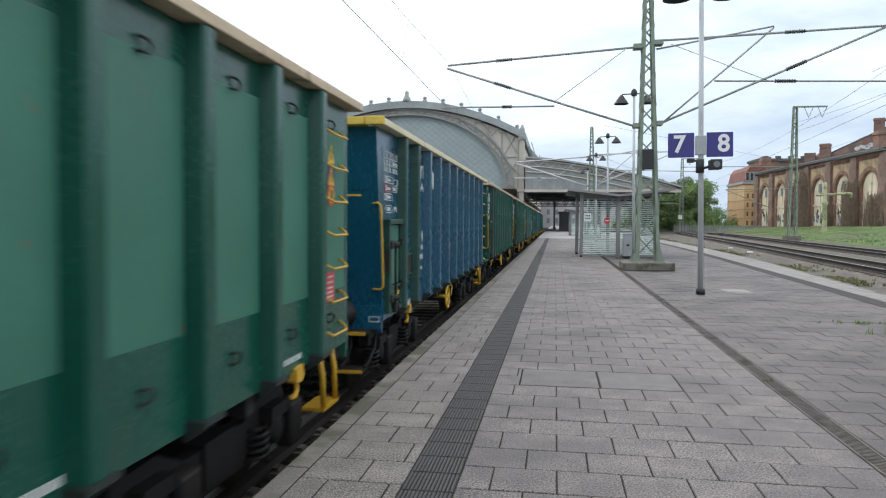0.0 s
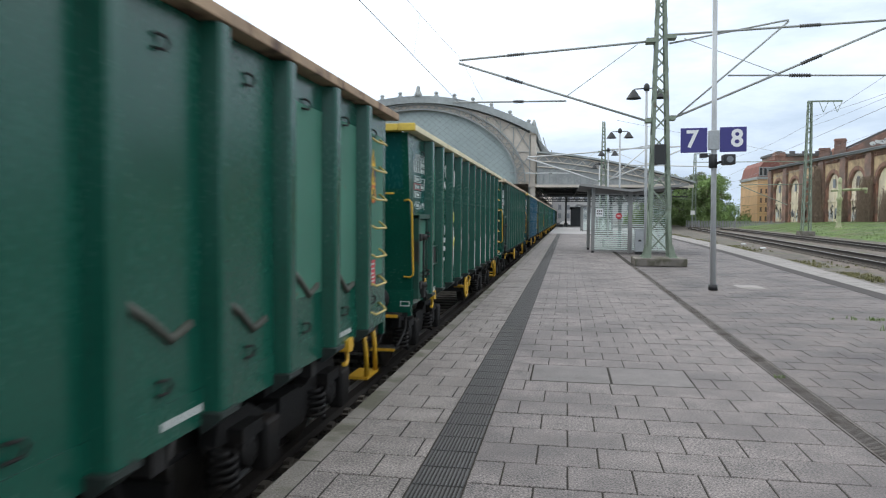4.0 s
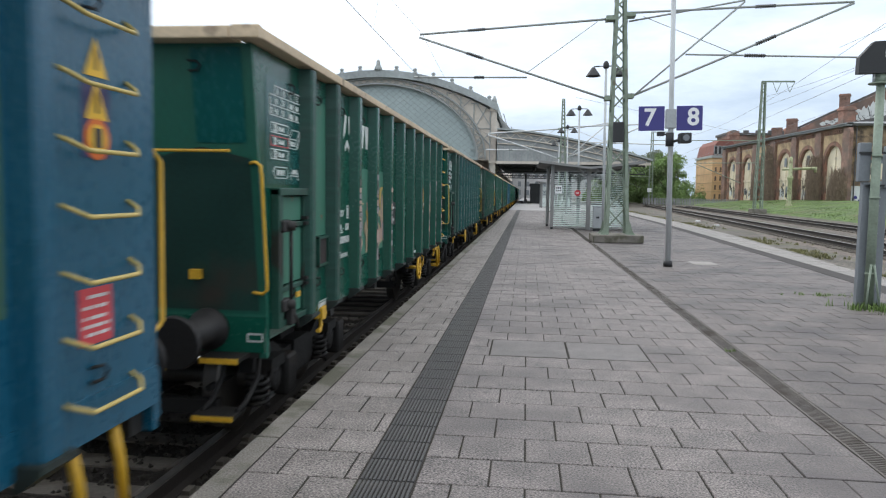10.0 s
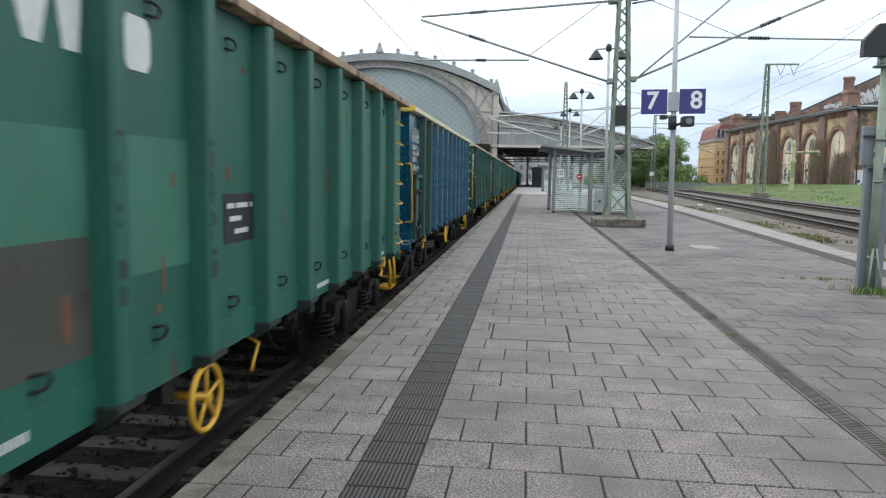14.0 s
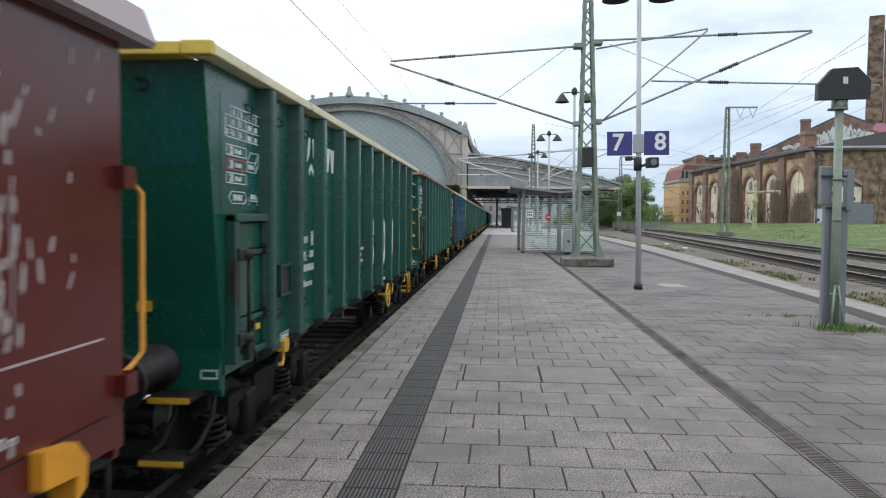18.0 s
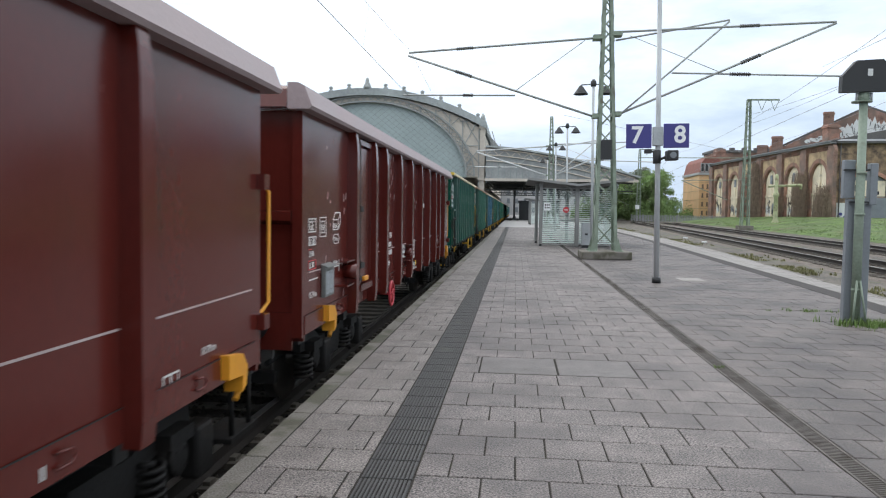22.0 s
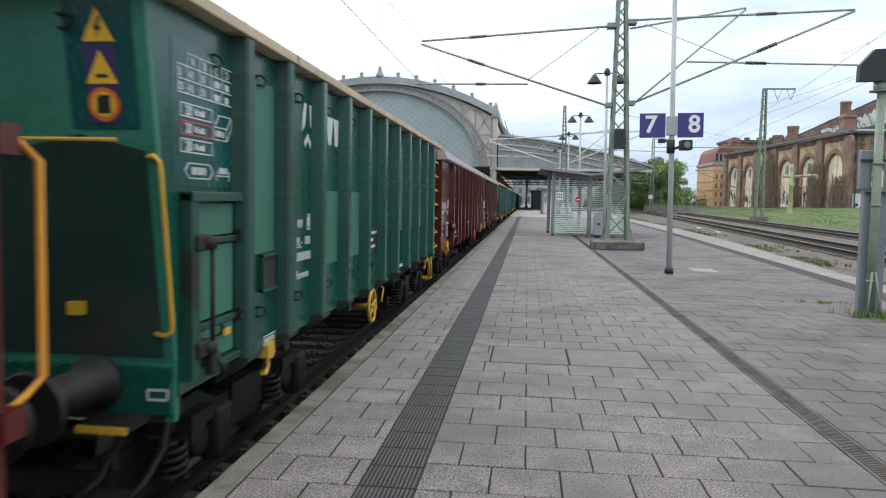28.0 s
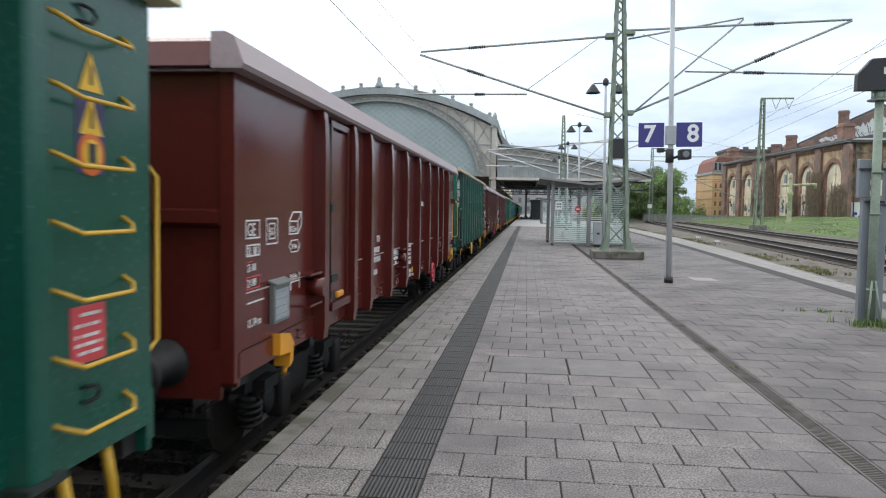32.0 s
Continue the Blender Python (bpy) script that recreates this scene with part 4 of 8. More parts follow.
# a second hall behind, its gable covered in paint
rear = thing("brick_hall", pose(54.2, 121.5, 0, rz=-23.6), "brick hall behind the shed with a spray-painted gable", "building")
part("gable", lambda bm: prism(bm, [(-12.4, 0), (-12.4, 12.2), (0.87, 18.7), (8.4, 15.2), (16, 14.6), (16, 0)], 0, 0.6), BRICK_DARK, rear, "sooty brick gable")
for p, q in (((-12.9, 12.2), (0.87, 18.85)), ((0.87, 18.85), (8.6, 15.3)), ((8.6, 15.3), (16, 14.7))):
    part("coping", lambda bm: rod(bm, (p[0], 0.2, p[1]), (q[0], 0.2, q[1]), 0.22, 4), SLATE, rear)
part("roof", lambda bm: prism(bm, [(-12.4, 12.0), (0.87, 18.5), (16, 14.2)], 0.61, 6), SLATE, rear)
for u, z, h, w in ((-4.5, 15.6, 2.5, 0.75), (-11.9, 12.0, 2.5, 0.8), (-14.1, 11.4, 1.7, 0.75)):
    part("chimney", lambda bm: [box(bm, -w, w, -0.7, 0.7, 0, h), box(bm, -w - 0.1, w + 0.1, -0.8, 0.8, h - 0.35, h - 0.15)], BRICK_DARK, rear, "square red brick chimney", m=pose(u, -0.75, z))

# the bend of the shed towards the right
wing = thing("brick_shed_wing", pose(39.45, 97.7, 0), "brick shed wing with a boarded opening", "building")


def make_wing_wall(bm):
    # wall with one wide low arched opening
    arch = [(3.0 + 4.7 * i / 10, 6.1 + 0.85 * math.sin(math.pi * i / 10)) for i in range(11)]
    box(bm, 1.5, 3.0, 0, 0.6, 0, 10.8)
    box(bm, 7.7, 32, 0, 0.6, 0, 10.8)
    box(bm, 3.0, 7.7, 0, 0.6, 0, 4.0)
    prism(bm, arch + [(7.7, 10.8), (3.0, 10.8)], 0, 0.6)


part("wall", make_wing_wall, SHED_STAIN, wing, "patchy sooty brick wall with a boarded opening")
part("boarding", lambda bm: box(bm, 3.0, 7.7, 0.35, 0.45, 4.0, 7.0), CABINET, wing, "dark grey boards")
part("white_panel", lambda bm: box(bm, 3.1, 7.6, 0.25, 0.34, 4.1, 6.1), BOARDING, wing, "white painted panel")
for x in (3.9, 5.9):
    part("spray_shape", lambda bm: [box(bm, x, x + 0.7, 0.235, 0.247, 4.7, 5.5), box(bm, x + 0.7, x + 0.95, 0.235, 0.247, 4.3, 4.75)], BLACK_SPRAY, wing, key=("wshape", x))
for i in range(14):
    a, b = [(3.0 + 4.7 * k / 14, 6.1 + 0.85 * math.sin(math.pi * k / 14)) for k in (i, i + 0.94)]
    part("arch_brick", lambda bm: prism(bm, [a, b, (b[0], b[1] + 0.5), (a[0], a[1] + 0.5)], -0.08, -0.004), BRICK, wing)
part("lower_wall", lambda bm: box(bm, 4.4, 9.0, -0.12, -0.004, 0, 3.9), CABINET, wing, "grey rendered lower wall")
part("mural_ground", lambda bm: box(bm, 1.6, 2.9, -0.02, -0.004, 0.3, 3.2), WHITE_SPRAY, wing, "white painted field")
for k in range(6):
    part("mural_shape", lambda bm: blob(bm, random.Random(k), 1.9 + 0.25 * (k % 4), 0.7 + 0.3 * k * 0.7, 0.22, 0.22, -0.021), SIGN_BLUE if k % 2 else CABINET, wing)
part("eaves", lambda bm: box(bm, 1.3, 32.2, -0.55, 0.2, 10.8, 11.02), SLATE, wing, "dark eaves board")


def make_wing_roof(bm):
    # the roof turns away with the bend of the wall
    front = [(1.2, -0.62, 11.1), (9, -0.62, 11.1), (32.3, -0.62, 11.1)]
    back = [(1.3, 0.2, 11.2), (9, 5.5, 13.1), (32.3, 8, 14.2)]
    f, b = [bm.verts.new(p) for p in front], [bm.verts.new(p) for p in back]
    g = [bm.verts.new((x, y, 11.03)) for x, y, z in front]
    h = [bm.verts.new((x, y, 11.03)) for x, y, z in back]
    for i in range(2):
        bm.faces.new((f[i], f[i + 1], b[i + 1], b[i]))
        bm.faces.new((g[i], g[i + 1], f[i + 1], f[i]))
        bm.faces.new((b[i], b[i + 1], h[i + 1], h[i]))


part("roof", make_wing_roof, LEAN_ROOF, wing, "pale felt roof")
part("downpipe", lambda bm: rod(bm, (1.8, -0.2, 0), (1.8, -0.2, 10.8), 0.07, 6), SLATE, wing)
part("crack", lambda bm: tube(bm, [(9.6 + 0.18 * math.sin(k * 1.9), -0.01, 10.0 - k * 0.9) for k in range(11)], 0.05, 4), TRUSS, wing, "dark crack in the wall")


def gable_top(u):
    return 18.2 - ((0.87 - u) * 0.49 if u < 0.87 else (u - 0.87) * 0.465)


rnd = random.Random(12)
PAINT_U = [-7.4 + 0.62 * k for k in range(21)]
for k, u in enumerate(PAINT_U):
    top = gable_top(u) - 0.55
    mid, half = (top + 13.7) / 2, max(0.4, (top - 13.7) / 2)
    letter = part("spray_letter", lambda bm: blob(bm, rnd, u, mid + rnd.uniform(-0.2, 0.2), rnd.uniform(0.40, 0.58), half * rnd.uniform(0.85, 1.08), -0.01 - 0.002 * (k % 3), 8), WHITE_SPRAY, rear, "white sprayed letter")
    part("spray_line", lambda bm: tube(bm, [(u + rnd.uniform(-0.4, 0.4), -0.03, mid + half * rnd.uniform(-0.8, 0.8)) for _ in range(4)], 0.05, 4), BLACK_SPRAY, letter)
part("spray_mark", lambda bm: blob(bm, random.Random(5), 6.0, 16.3, 1.0, 0.8, -0.02), mat("pink spray paint", (0.62, 0.25, 0.33), 0.6, vary=0.1, bump=0), rear, "pink sprayed mark")
part("spray_mark", lambda bm: blob(bm, random.Random(8), 7.6, 15.6, 0.6, 0.6, -0.02), WHITE_SPRAY, rear, "white sprayed mark")


def low_tags(bm):
    rnd = random.Random(17)
    for i in range(BAYS):
        for k in range(9):
            x, z = (i + 0.5) * BAY + rnd.uniform(-1.9, 1.9), rnd.uniform(1.5, 3.8)
            tube(bm, [(x + rnd.uniform(-0.6, 0.6), 0.25, z + rnd.uniform(-0.8, 0.8)) for _ in range(4)], 0.05, 4)


for i in range(BAYS):
    for k in range(4):
        part("spray_field", lambda bm: blob(bm, random.Random(i * 7 + k), (i + 0.5) * BAY - 1.5 + k, 2.3 + 0.3 * math.sin(i + 2 * k), 0.62, 0.85, 0.262 + 0.0005 * k, 8, 0.002), (WHITE_SPRAY, CABINET, PALE_MAUVE, WHITE_SPRAY)[(i + k) % 4], shed, "pale sprayed letter form")
part("spray_marks", low_tags, BLACK_SPRAY, shed, "dark scribbled spray marks on the boards")

# tall chimney stack
stack = thing("chimney_stack", pose(59.6, 121.0, 0, rz=-23.6), "tall square stone chimney stack with dark stains", "chimney")
part("shaft", lambda bm: prism(bm, [(-1.25, 0), (1.15, 0), (1.0, 34), (-1.1, 34)], -1.2, 1.2), SHED_STAIN, stack, "yellow stone shaft with dark stains")
part("corner_shaft", lambda bm: box(bm, 1.2, 2.7, -1.6, 1.0, 0, 32), BRICK_DARK, stack)

# ochre corner house
HOUSE_W = 4.5
house = thing("ochre_brick_house", pose(37.1, 152, 0), "ochre brick corner house with red mansard roof", "house")
part("wall", lambda bm: box(bm, 0, HOUSE_W, 0, 14, 0, 9.4), OCHRE, house)
part("plinth", lambda bm: box(bm, -0.1, HOUSE_W + 0.1, -0.1, 14.1, 0, 0.9), BRICK_DARK, house)
part("cornice", lambda bm: box(bm, -0.25, HOUSE_W + 0.25, -0.25, 14.2, 9.4, 9.9), HALL_STEEL, house, "grey cornice")
for z in (2.5, 4.3, 6.1, 7.9):
    part("string_course", lambda bm: box(bm, -0.06, HOUSE_W + 0.06, -0.06, 14.05, 0, 0.1), BRICK_TAN, house, key="course", m=pose(0, 0, z))
part("roof", lambda bm: prism(bm, [(0, 9.9), (HOUSE_W, 9.9), (HOUSE_W - 0.5, 12.4), (HOUSE_W - 1.4, 13.2), (1.2, 13.0), (0.5, 12.1)], 0.0, 14.0), RED_TILE, house, "red tiled mansard roof")
for k in range(5):
    dormer = part("dormer_window", lambda bm: [box(bm, -0.36, 0.36, -0.10, -0.03, 1.52, 1.66), box(bm, -0.36, -0.25, -0.08, 0.0, 0, 1.52), box(bm, 0.25, 0.36, -0.08, 0.0, 0, 1.52), box(bm, -0.36, 0.36, -0.08, 0.0, -0.12, 0.0)], HALL_STEEL, house, "grey dormer window", key="dormer", m=pose(0.55 + k * 0.82, -0.004, 10.15))
    part("pane", lambda bm: box(bm, -0.249, 0.249, -0.05, 0.0, 0.0, 1.518), DARK_BOX, dormer, "dark pane", key="dpane")
for k in range(4):
    for z in (1.3, 3.1, 4.9, 6.7):
        part("window", lambda bm: [box(bm, -0.17, 0.17, -0.03, 0.0, 0, 0.8), box(bm, -0.24, 0.24, -0.08, 0.0, -0.1, 0.0)], WINDOW_DARK, house, key="hwin", m=pose(0.7 + k * 0.95, -0.004, z))
for z in np.arange(1.2, 9.0, 0.9):
    part("quoin", lambda bm: box(bm, HOUSE_W - 0.75, HOUSE_W + 0.1, -0.10, 0.4, 0, 0.35), WINDOW_DARK, house, key="quoin", m=pose(0, 0, float(z)))
part("chimney", lambda bm: [box(bm, 0, 1.9, 3, 5, 11.5, 15.0), box(bm, -0.12, 2.02, 2.9, 5.1, 14.2, 14.5)], BRICK_DARK, house, "broad sooty chimney", m=pose(HOUSE_W - 0.6, 0, 0))

# sooty flat-roofed block behind the shed
block = thing("brick_block", pose(43.0, 165, 0), "sooty brick block with a flat roof behind the shed", "building")
part("wall", lambda bm: box(bm, 0, 17, 0, 8, 0, 15.0), BRICK_DARK, block)
part("roof", lambda bm: box(bm, -0.3, 17.3, -0.4, 8.3, 15.0, 15.5), SLATE, block, "dark flat roof")
for k in range(5):
    part("roof_stub", lambda bm: box(bm, -0.5, 0.5, -0.4, 0.4, 0, 0.7), SLATE, block, key="stub", m=pose(2 + k * 2.6, 2, 15.5))

# ---- trees and the fence far behind ----
def make_trunk(bm, rnd, h):
    rod(bm, (0, 0, 0), (0.1, 0.05, h * 0.45), 0.28, 8, 0.18)
    for k in range(6):
        a = rnd.uniform(0, 6.28)
        rod(bm, (0.08, 0.04, h * (0.25 + 0.05 * k)), (math.cos(a) * h * 0.25, math.sin(a) * h * 0.25, h * (0.55 + 0.06 * k)), 0.11, 6, 0.03)


def make_crown(bm, rnd, h, wide, count):
    cores = []
    for _ in range(38):
        a, r = rnd.uniform(0, 6.28), wide * math.sqrt(rnd.random())
        z = h * rnd.uniform(0.06, 0.96)
        r *= 1.0 - 0.6 * max(0, (z / h - 0.55) / 0.45)
        cores.append((Vector((r * math.cos(a), r * math.sin(a), z)), rnd.uniform(0.7, 1.5) * wide * 0.24))
    for i in range(count):
        c, s = cores[i % len(cores)]
        v = Vector((rnd.gauss(0, 1), rnd.gauss(0, 1), rnd.gauss(0, 0.8))).normalized() * s * rnd.random() ** 0.4
        p = c + v
        d = Vector((rnd.gauss(0, 1), rnd.gauss(0, 1), rnd.gauss(0, 1))).normalized()
        e = d.orthogonal().normalized()
        g = d.cross(e)
        k = rnd.uniform(0.10, 0.21)
        q = [bm.verts.new(p + e * k), bm.verts.new(p + g * k * 0.6), bm.verts.new(p - e * k), bm.verts.new(p - g * k * 0.6)]
        bm.faces.new(q)


TREES = []
for i, (kind_leaf, h, wide) in enumerate(((LEAF, 9.5, 4.2), (LEAF, 8.0, 3.8), (LEAF_PALE, 11.0, 4.2))):
    rnd = random.Random(40 + i)
    trunk = mesh_of(("trunk", i), lambda bm: make_trunk(bm, rnd, h), BARK)
    crown = mesh_of(("crown", i), lambda bm: make_crown(bm, rnd, h, wide, 12000), kind_leaf)
    TREES.append((trunk, crown))


def tree(i, x, y, z, s, turn):
    t = thing("tree", pose(x, y, z, rz=turn), "pale grey green tree behind the tracks" if i == 2 else "leafy green tree behind the tracks", "tree", "trees beyond the tracks")
    for name, me in zip(("trunk", "crown"), TREES[i]):
        o = new(name, me)
        o.parent = t
        o.scale = (s, s, s)
    return t


for i, x, y, s in ((0, 28.2, 150, 1.12), (1, 25.6, 152, 1.1), (0, 29.6, 158, 1.25), (1, 27.5, 163, 1.25), (1, 23.2, 158, 0.95), (0, 21.2, 165, 0.85), (0, 26.5, 172, 1.2),
                   (2, 26.0, 190, 1.25), (2, 32.5, 195, 1.35), (0, 21.0, 182, 0.85), (2, 24.0, 210, 1.2), (2, 22.5, 188, 1.0), (1, 19.6, 178, 0.7), (2, 29.5, 205, 1.35)):
    tree(i, x, y, 0.2, s * 0.86, (x * 77) % 360)
def make_bushes(bm):
    rnd = random.Random(71)
    for _ in range(16000):
        x = rnd.uniform(13.5, 38.0)
        y = 168 + rnd.uniform(-3, 3) + 12 * math.sin(x)
        z = abs(rnd.gauss(0, 1.5)) * (1 + 0.5 * math.sin(x * 1.7))
        d = Vector((rnd.gauss(0, 1), rnd.gauss(0, 1), rnd.gauss(0, 1))).normalized()
        e = d.orthogonal().normalized()
        g, k = d.cross(e), rnd.uniform(0.12, 0.26)
        p = Vector((x, y, z + 0.1))
        bm.faces.new([bm.verts.new(p + e * k), bm.verts.new(p + g * k * 0.6), bm.verts.new(p - e * k), bm.verts.new(p - g * k * 0.6)])


tagged(part("bushes", make_bushes, LEAF), "low green bushes below the trees", "bushes", kind="stuff")
fence = thing("slat_fence", pose(21.0, 134, 0, rz=-4), "pale slatted fence below the trees", "fence")
for k in range(60):
    part("slat", lambda bm: box(bm, -0.08, 0.08, -0.02, 0.02, 0, 1.15), FENCE, fence, key="slat", m=pose(k * 0.27, 0, 0.0))
for k in range(9):
    part("post", lambda bm: box(bm, -0.07, 0.07, 0.024, 0.15, 0, 1.25), FENCE, fence, key="fpost", m=pose(k * 2.0, 0, 0))


# ---- masts, wires and lamps on the platform ----
def mast_half(z):
    return 0.5 * (0.80 - 0.054 * z)


def lattice(bm, z0, z1, half, leg, brace, steps, flat=True):
    def c(i, z):
        h = half(z)
        return ((-h, -h), (h, -h), (h, h), (-h, h))[i]
    for i in range(4):
        a, b = c(i, z0), c(i, z1)
        sx, sy = (-1, 1, 1, -1)[i], (-1, -1, 1, 1)[i]
        for w, v in (((leg, 0.012)), ((0.012, leg))):
            n0 = [(a[0], a[1]), (a[0] - sx * w, a[1]), (a[0] - sx * w, a[1] - sy * v), (a[0], a[1] - sy * v)]
            n1 = [(b[0], b[1]), (b[0] - sx * w, b[1]), (b[0] - sx * w, b[1] - sy * v), (b[0], b[1] - sy * v)]
            p, q = [bm.verts.new((*k, z0)) for k in n0], [bm.verts.new((*k, z1)) for k in n1]
            for j in range(4):
                bm.faces.new((p[j], p[(j + 1) % 4], q[(j + 1) % 4], q[j]))
    zs = [z0 + 0.1]
    while zs[-1] < z1 - 0.2:
        zs.append(zs[-1] + half(zs[-1]) * steps)
    for side in range(4):
        for k in range(len(zs) - 1):
            a, b = (side, (side + 1) % 4) if (k + side) % 2 else ((side + 1) % 4, side)
            za, zb = zs[k], min(zs[k + 1], z1)
            p, q = c(a, za), c(b, zb)
            d = 0.94
            rod(bm, (p[0] * d, p[1] * d, za), (q[0] * d, q[1] * d, zb), brace, 4)
            if steps > 2.5:
                p, q = c(b, za), c(a, zb)
                rod(bm, (p[0] * d, p[1] * d, za), (q[0] * d, q[1] * d, zb), brace, 4)


def insulator(bm, a, b, r=0.075):
    a, b = Vector(a), Vector(b)
    n = 9
    for k in range(n):
        p, q = a.lerp(b, k / n), a.lerp(b, (k + 0.62) / n)
        rod(bm, p, q, r, 8, r * 0.7)
    rod(bm, a, b, 0.035, 6)


def catenary_mast(m, label, arm_paint=ARM, stout=1.0):
    t = thing("catenary_mast", m, label, "catenary mast", "masts on the platform")
    part("footing", lambda bm: soft_box(bm, -0.84, 0.82, -0.80, 0.80, 0, 0.26, 0.03), KERB, t, "mossy concrete footing", key="footing")
    part("lattice_shaft", lambda bm: lattice(bm, 0.26, 10.2, mast_half, 0.11, 0.033, 2.0), MAST, t, "grey green riveted lattice shaft", key="shaft")

    for sx in (-1, 1):
        for sy in (-1, 1):
            plate = part("foot_plate", lambda bm: box(bm, -0.13, 0.13, -0.13, 0.13, 0.26, 0.285), MAST, t, key="footplate", m=pose(sx * 0.45, sy * 0.40, 0))
            part("gusset", lambda bm: prism(bm, [(-0.11, 0.286), (0.11, 0.286), (0.05, 0.36), (-0.05, 0.75)], -0.012, 0.012), MAST, plate, key=("gusset", sx), m=pose(0, 0, 0, rz=0 if sx > 0 else 180))
    part("switch_box", lambda bm: soft_box(bm, -0.22, 0.14, -0.52, -0.36, 3.35, 4.02, 0.03), DARK_BOX, t, "dark box hung on the shaft", key="swbox")
    # left cantilever over the near track
    left = {"top_tube": ((-0.30, 0, 7.5), (-6.80, 0, 7.12)), "diagonal_tube": ((-0.42, 0, 4.85), (-6.82, 0, 7.02)), "steady_arm": ((-3.10, 0, 5.60), (-7.0, 0, 5.66)),
            "stay": ((-0.75, 0, 7.42), (-3.12, 0, 5.74))}
    right = {"top_tube": ((0.22, 0, 7.68), (7.40, 0, 7.86)), "diagonal_tube": ((0.36, 0, 4.90), (7.40, 0, 7.82)), "second_tube": ((0.28, 0, 7.40), (4.00, 0, 8.00)),
             "second_diagonal": ((0.50, 0, 4.95), (4.00, 0, 7.95)), "steady_arm": ((2.15, 0, 6.28), (9.6, 0, 6.02)), "stay": ((0.75, 0, 7.55), (3.80, 0, 6.25))}
    for group in (left, right):
        for name, (a, b) in group.items():
            r = stout * (0.012 if name == "stay" else 0.03 if "arm" in name or "second" in name else 0.038)
            part(name, lambda bm: rod(bm, a, b, r, 8), arm_paint, t, key=("arm", a, stout))
            if name in ("top_tube", "diagonal_tube", "steady_arm"):
                k = 0.70 if group is left else (0.62 if name != "steady_arm" else 0.30)
                if group is left and name == "steady_arm":
                    k = 0.42
                u, v = Vector(a).lerp(Vector(b), k - 0.045), Vector(a).lerp(Vector(b), k + 0.045)
                part("insulator", lambda bm: insulator(bm, u, v, 0.07), INSUL, t, "ribbed brown insulator", key=("ins", a))
    for s, z in ((-1, 4.86), (1, 4.92), (-1, 7.5), (1, 7.6)):
        part("bracket", lambda bm: box(bm, -0.16, 0.16, -0.22, 0.22, -0.07, 0.07), MAST, t, key="brk", m=pose(s * 0.32, 0, z))
    return t


mast_1 = catenary_mast(pose(3.08, 25.3, 0, ry=-0.7), "grey green lattice mast on a mossy footing")
catenary_mast(pose(3.25, 67.0, 0, ry=-0.7), "grey green lattice mast farther along the platform", PALE_ARM, 1.7)

# running wires of the near track
near_wires = thing("overhead_line", pose(TRACK_X, 0, 0), "overhead contact line above the near track", "overhead line")
part("contact_wire", lambda bm: tube(bm, [(x, y, 5.58) for x, y in ((-0.62, -17), (-0.45, 25.3), (0.35, 67), (-0.4, 110), (0.4, 150))], 0.008, 5), WIRE, near_wires)


def sag(bm, x0, y0, x1, y1, z, dip, r=0.009):
    tube(bm, [(x0 + (x1 - x0) * k / 12, y0 + (y1 - y0) * k / 12, z - dip * 4 * (k / 12) * (1 - k / 12)) for k in range(13)], r, 5)


for y in (-17, 25.3, 67, 110):
    part("messenger_wire", lambda bm: sag(bm, -0.35, y, -0.35, y + 42, 7.05, 0.75, 0.005), WIRE, near_wires)
    for k in range(1, 6):
        u = k / 6
        part("dropper", lambda bm: rod(bm, (-0.5, y + 42 * u, 5.6), (-0.35, y + 42 * u, 7.05 - 0.75 * 4 * u * (1 - u)), 0.003, 4), WIRE, near_wires)

far_wires = thing("overhead_line", pose(0, 0, 0), "overhead contact lines above the far tracks", "overhead line")
for x0 in (9.95, 15.0):
    for y in (-20, 25.3, 80, 130):
        part("messenger_wire", lambda bm: sag(bm, x0 + y * 0.085, y, x0 + (y + 52) * 0.085, y + 52, 7.8, 0.7), WIRE, far_wires)
    part("contact_wire", lambda bm: rod(bm, (x0 - 3, -30, 6.05), (x0 + 180 * 0.085, 180, 6.05), 0.010, 5), WIRE, far_wires)
part("feeder_wire", lambda bm: sag(bm, 24.0, 77.5, 20.0, 0, 11.8, 1.2, 0.014), WIRE, far_wires)
part("feeder_wire", lambda bm: sag(bm, 24.0, 77.5, 14.0, -10, 10.9, 1.2, 0.012), WIRE, far_wires)
part("cross_wire", lambda bm: rod(bm, (3.8, 60, 9.4), (24, 77.5, 7.6), 0.012, 5), WIRE, far_wires)

# masts beyond the tracks
def plain_mast(name, m, h, label, arms, tint=MAST):
    t = thing(name, m, label, "catenary mast")
    part("lattice_shaft", lambda bm: lattice(bm, 0.4, h, lambda z: 0.42 - 0.016 * z, 0.12, 0.035, 2.0), tint, t)
    part("footing", lambda bm: soft_box(bm, -0.7, 0.7, -0.7, 0.7, -0.3, 0.4, 0.04), KERB, t, "pale concrete footing")
    part("crossarm", arms, tint, t)
    return t


def yoke(bm):
    box(bm, -0.2, 3.0, -0.06, 0.06, 13.2, 13.36)
    for x in (1.28, 2.55):
        rod(bm, (x - 0.4, 0, 13.2), (x, 0, 12.2), 0.03, 5)
        rod(bm, (x + 0.4, 0, 13.2), (x, 0, 12.2), 0.03, 5)
    rod(bm, (-11, 0, 7.3), (0, 0, 7.35), 0.04, 6)
    rod(bm, (-6.5, 0, 5.0), (-1.8, 0, 3.0), 0.04, 6)
    rod(bm, (-6.5, 0, 5.0), (0, 0, 5.1), 0.04, 6)


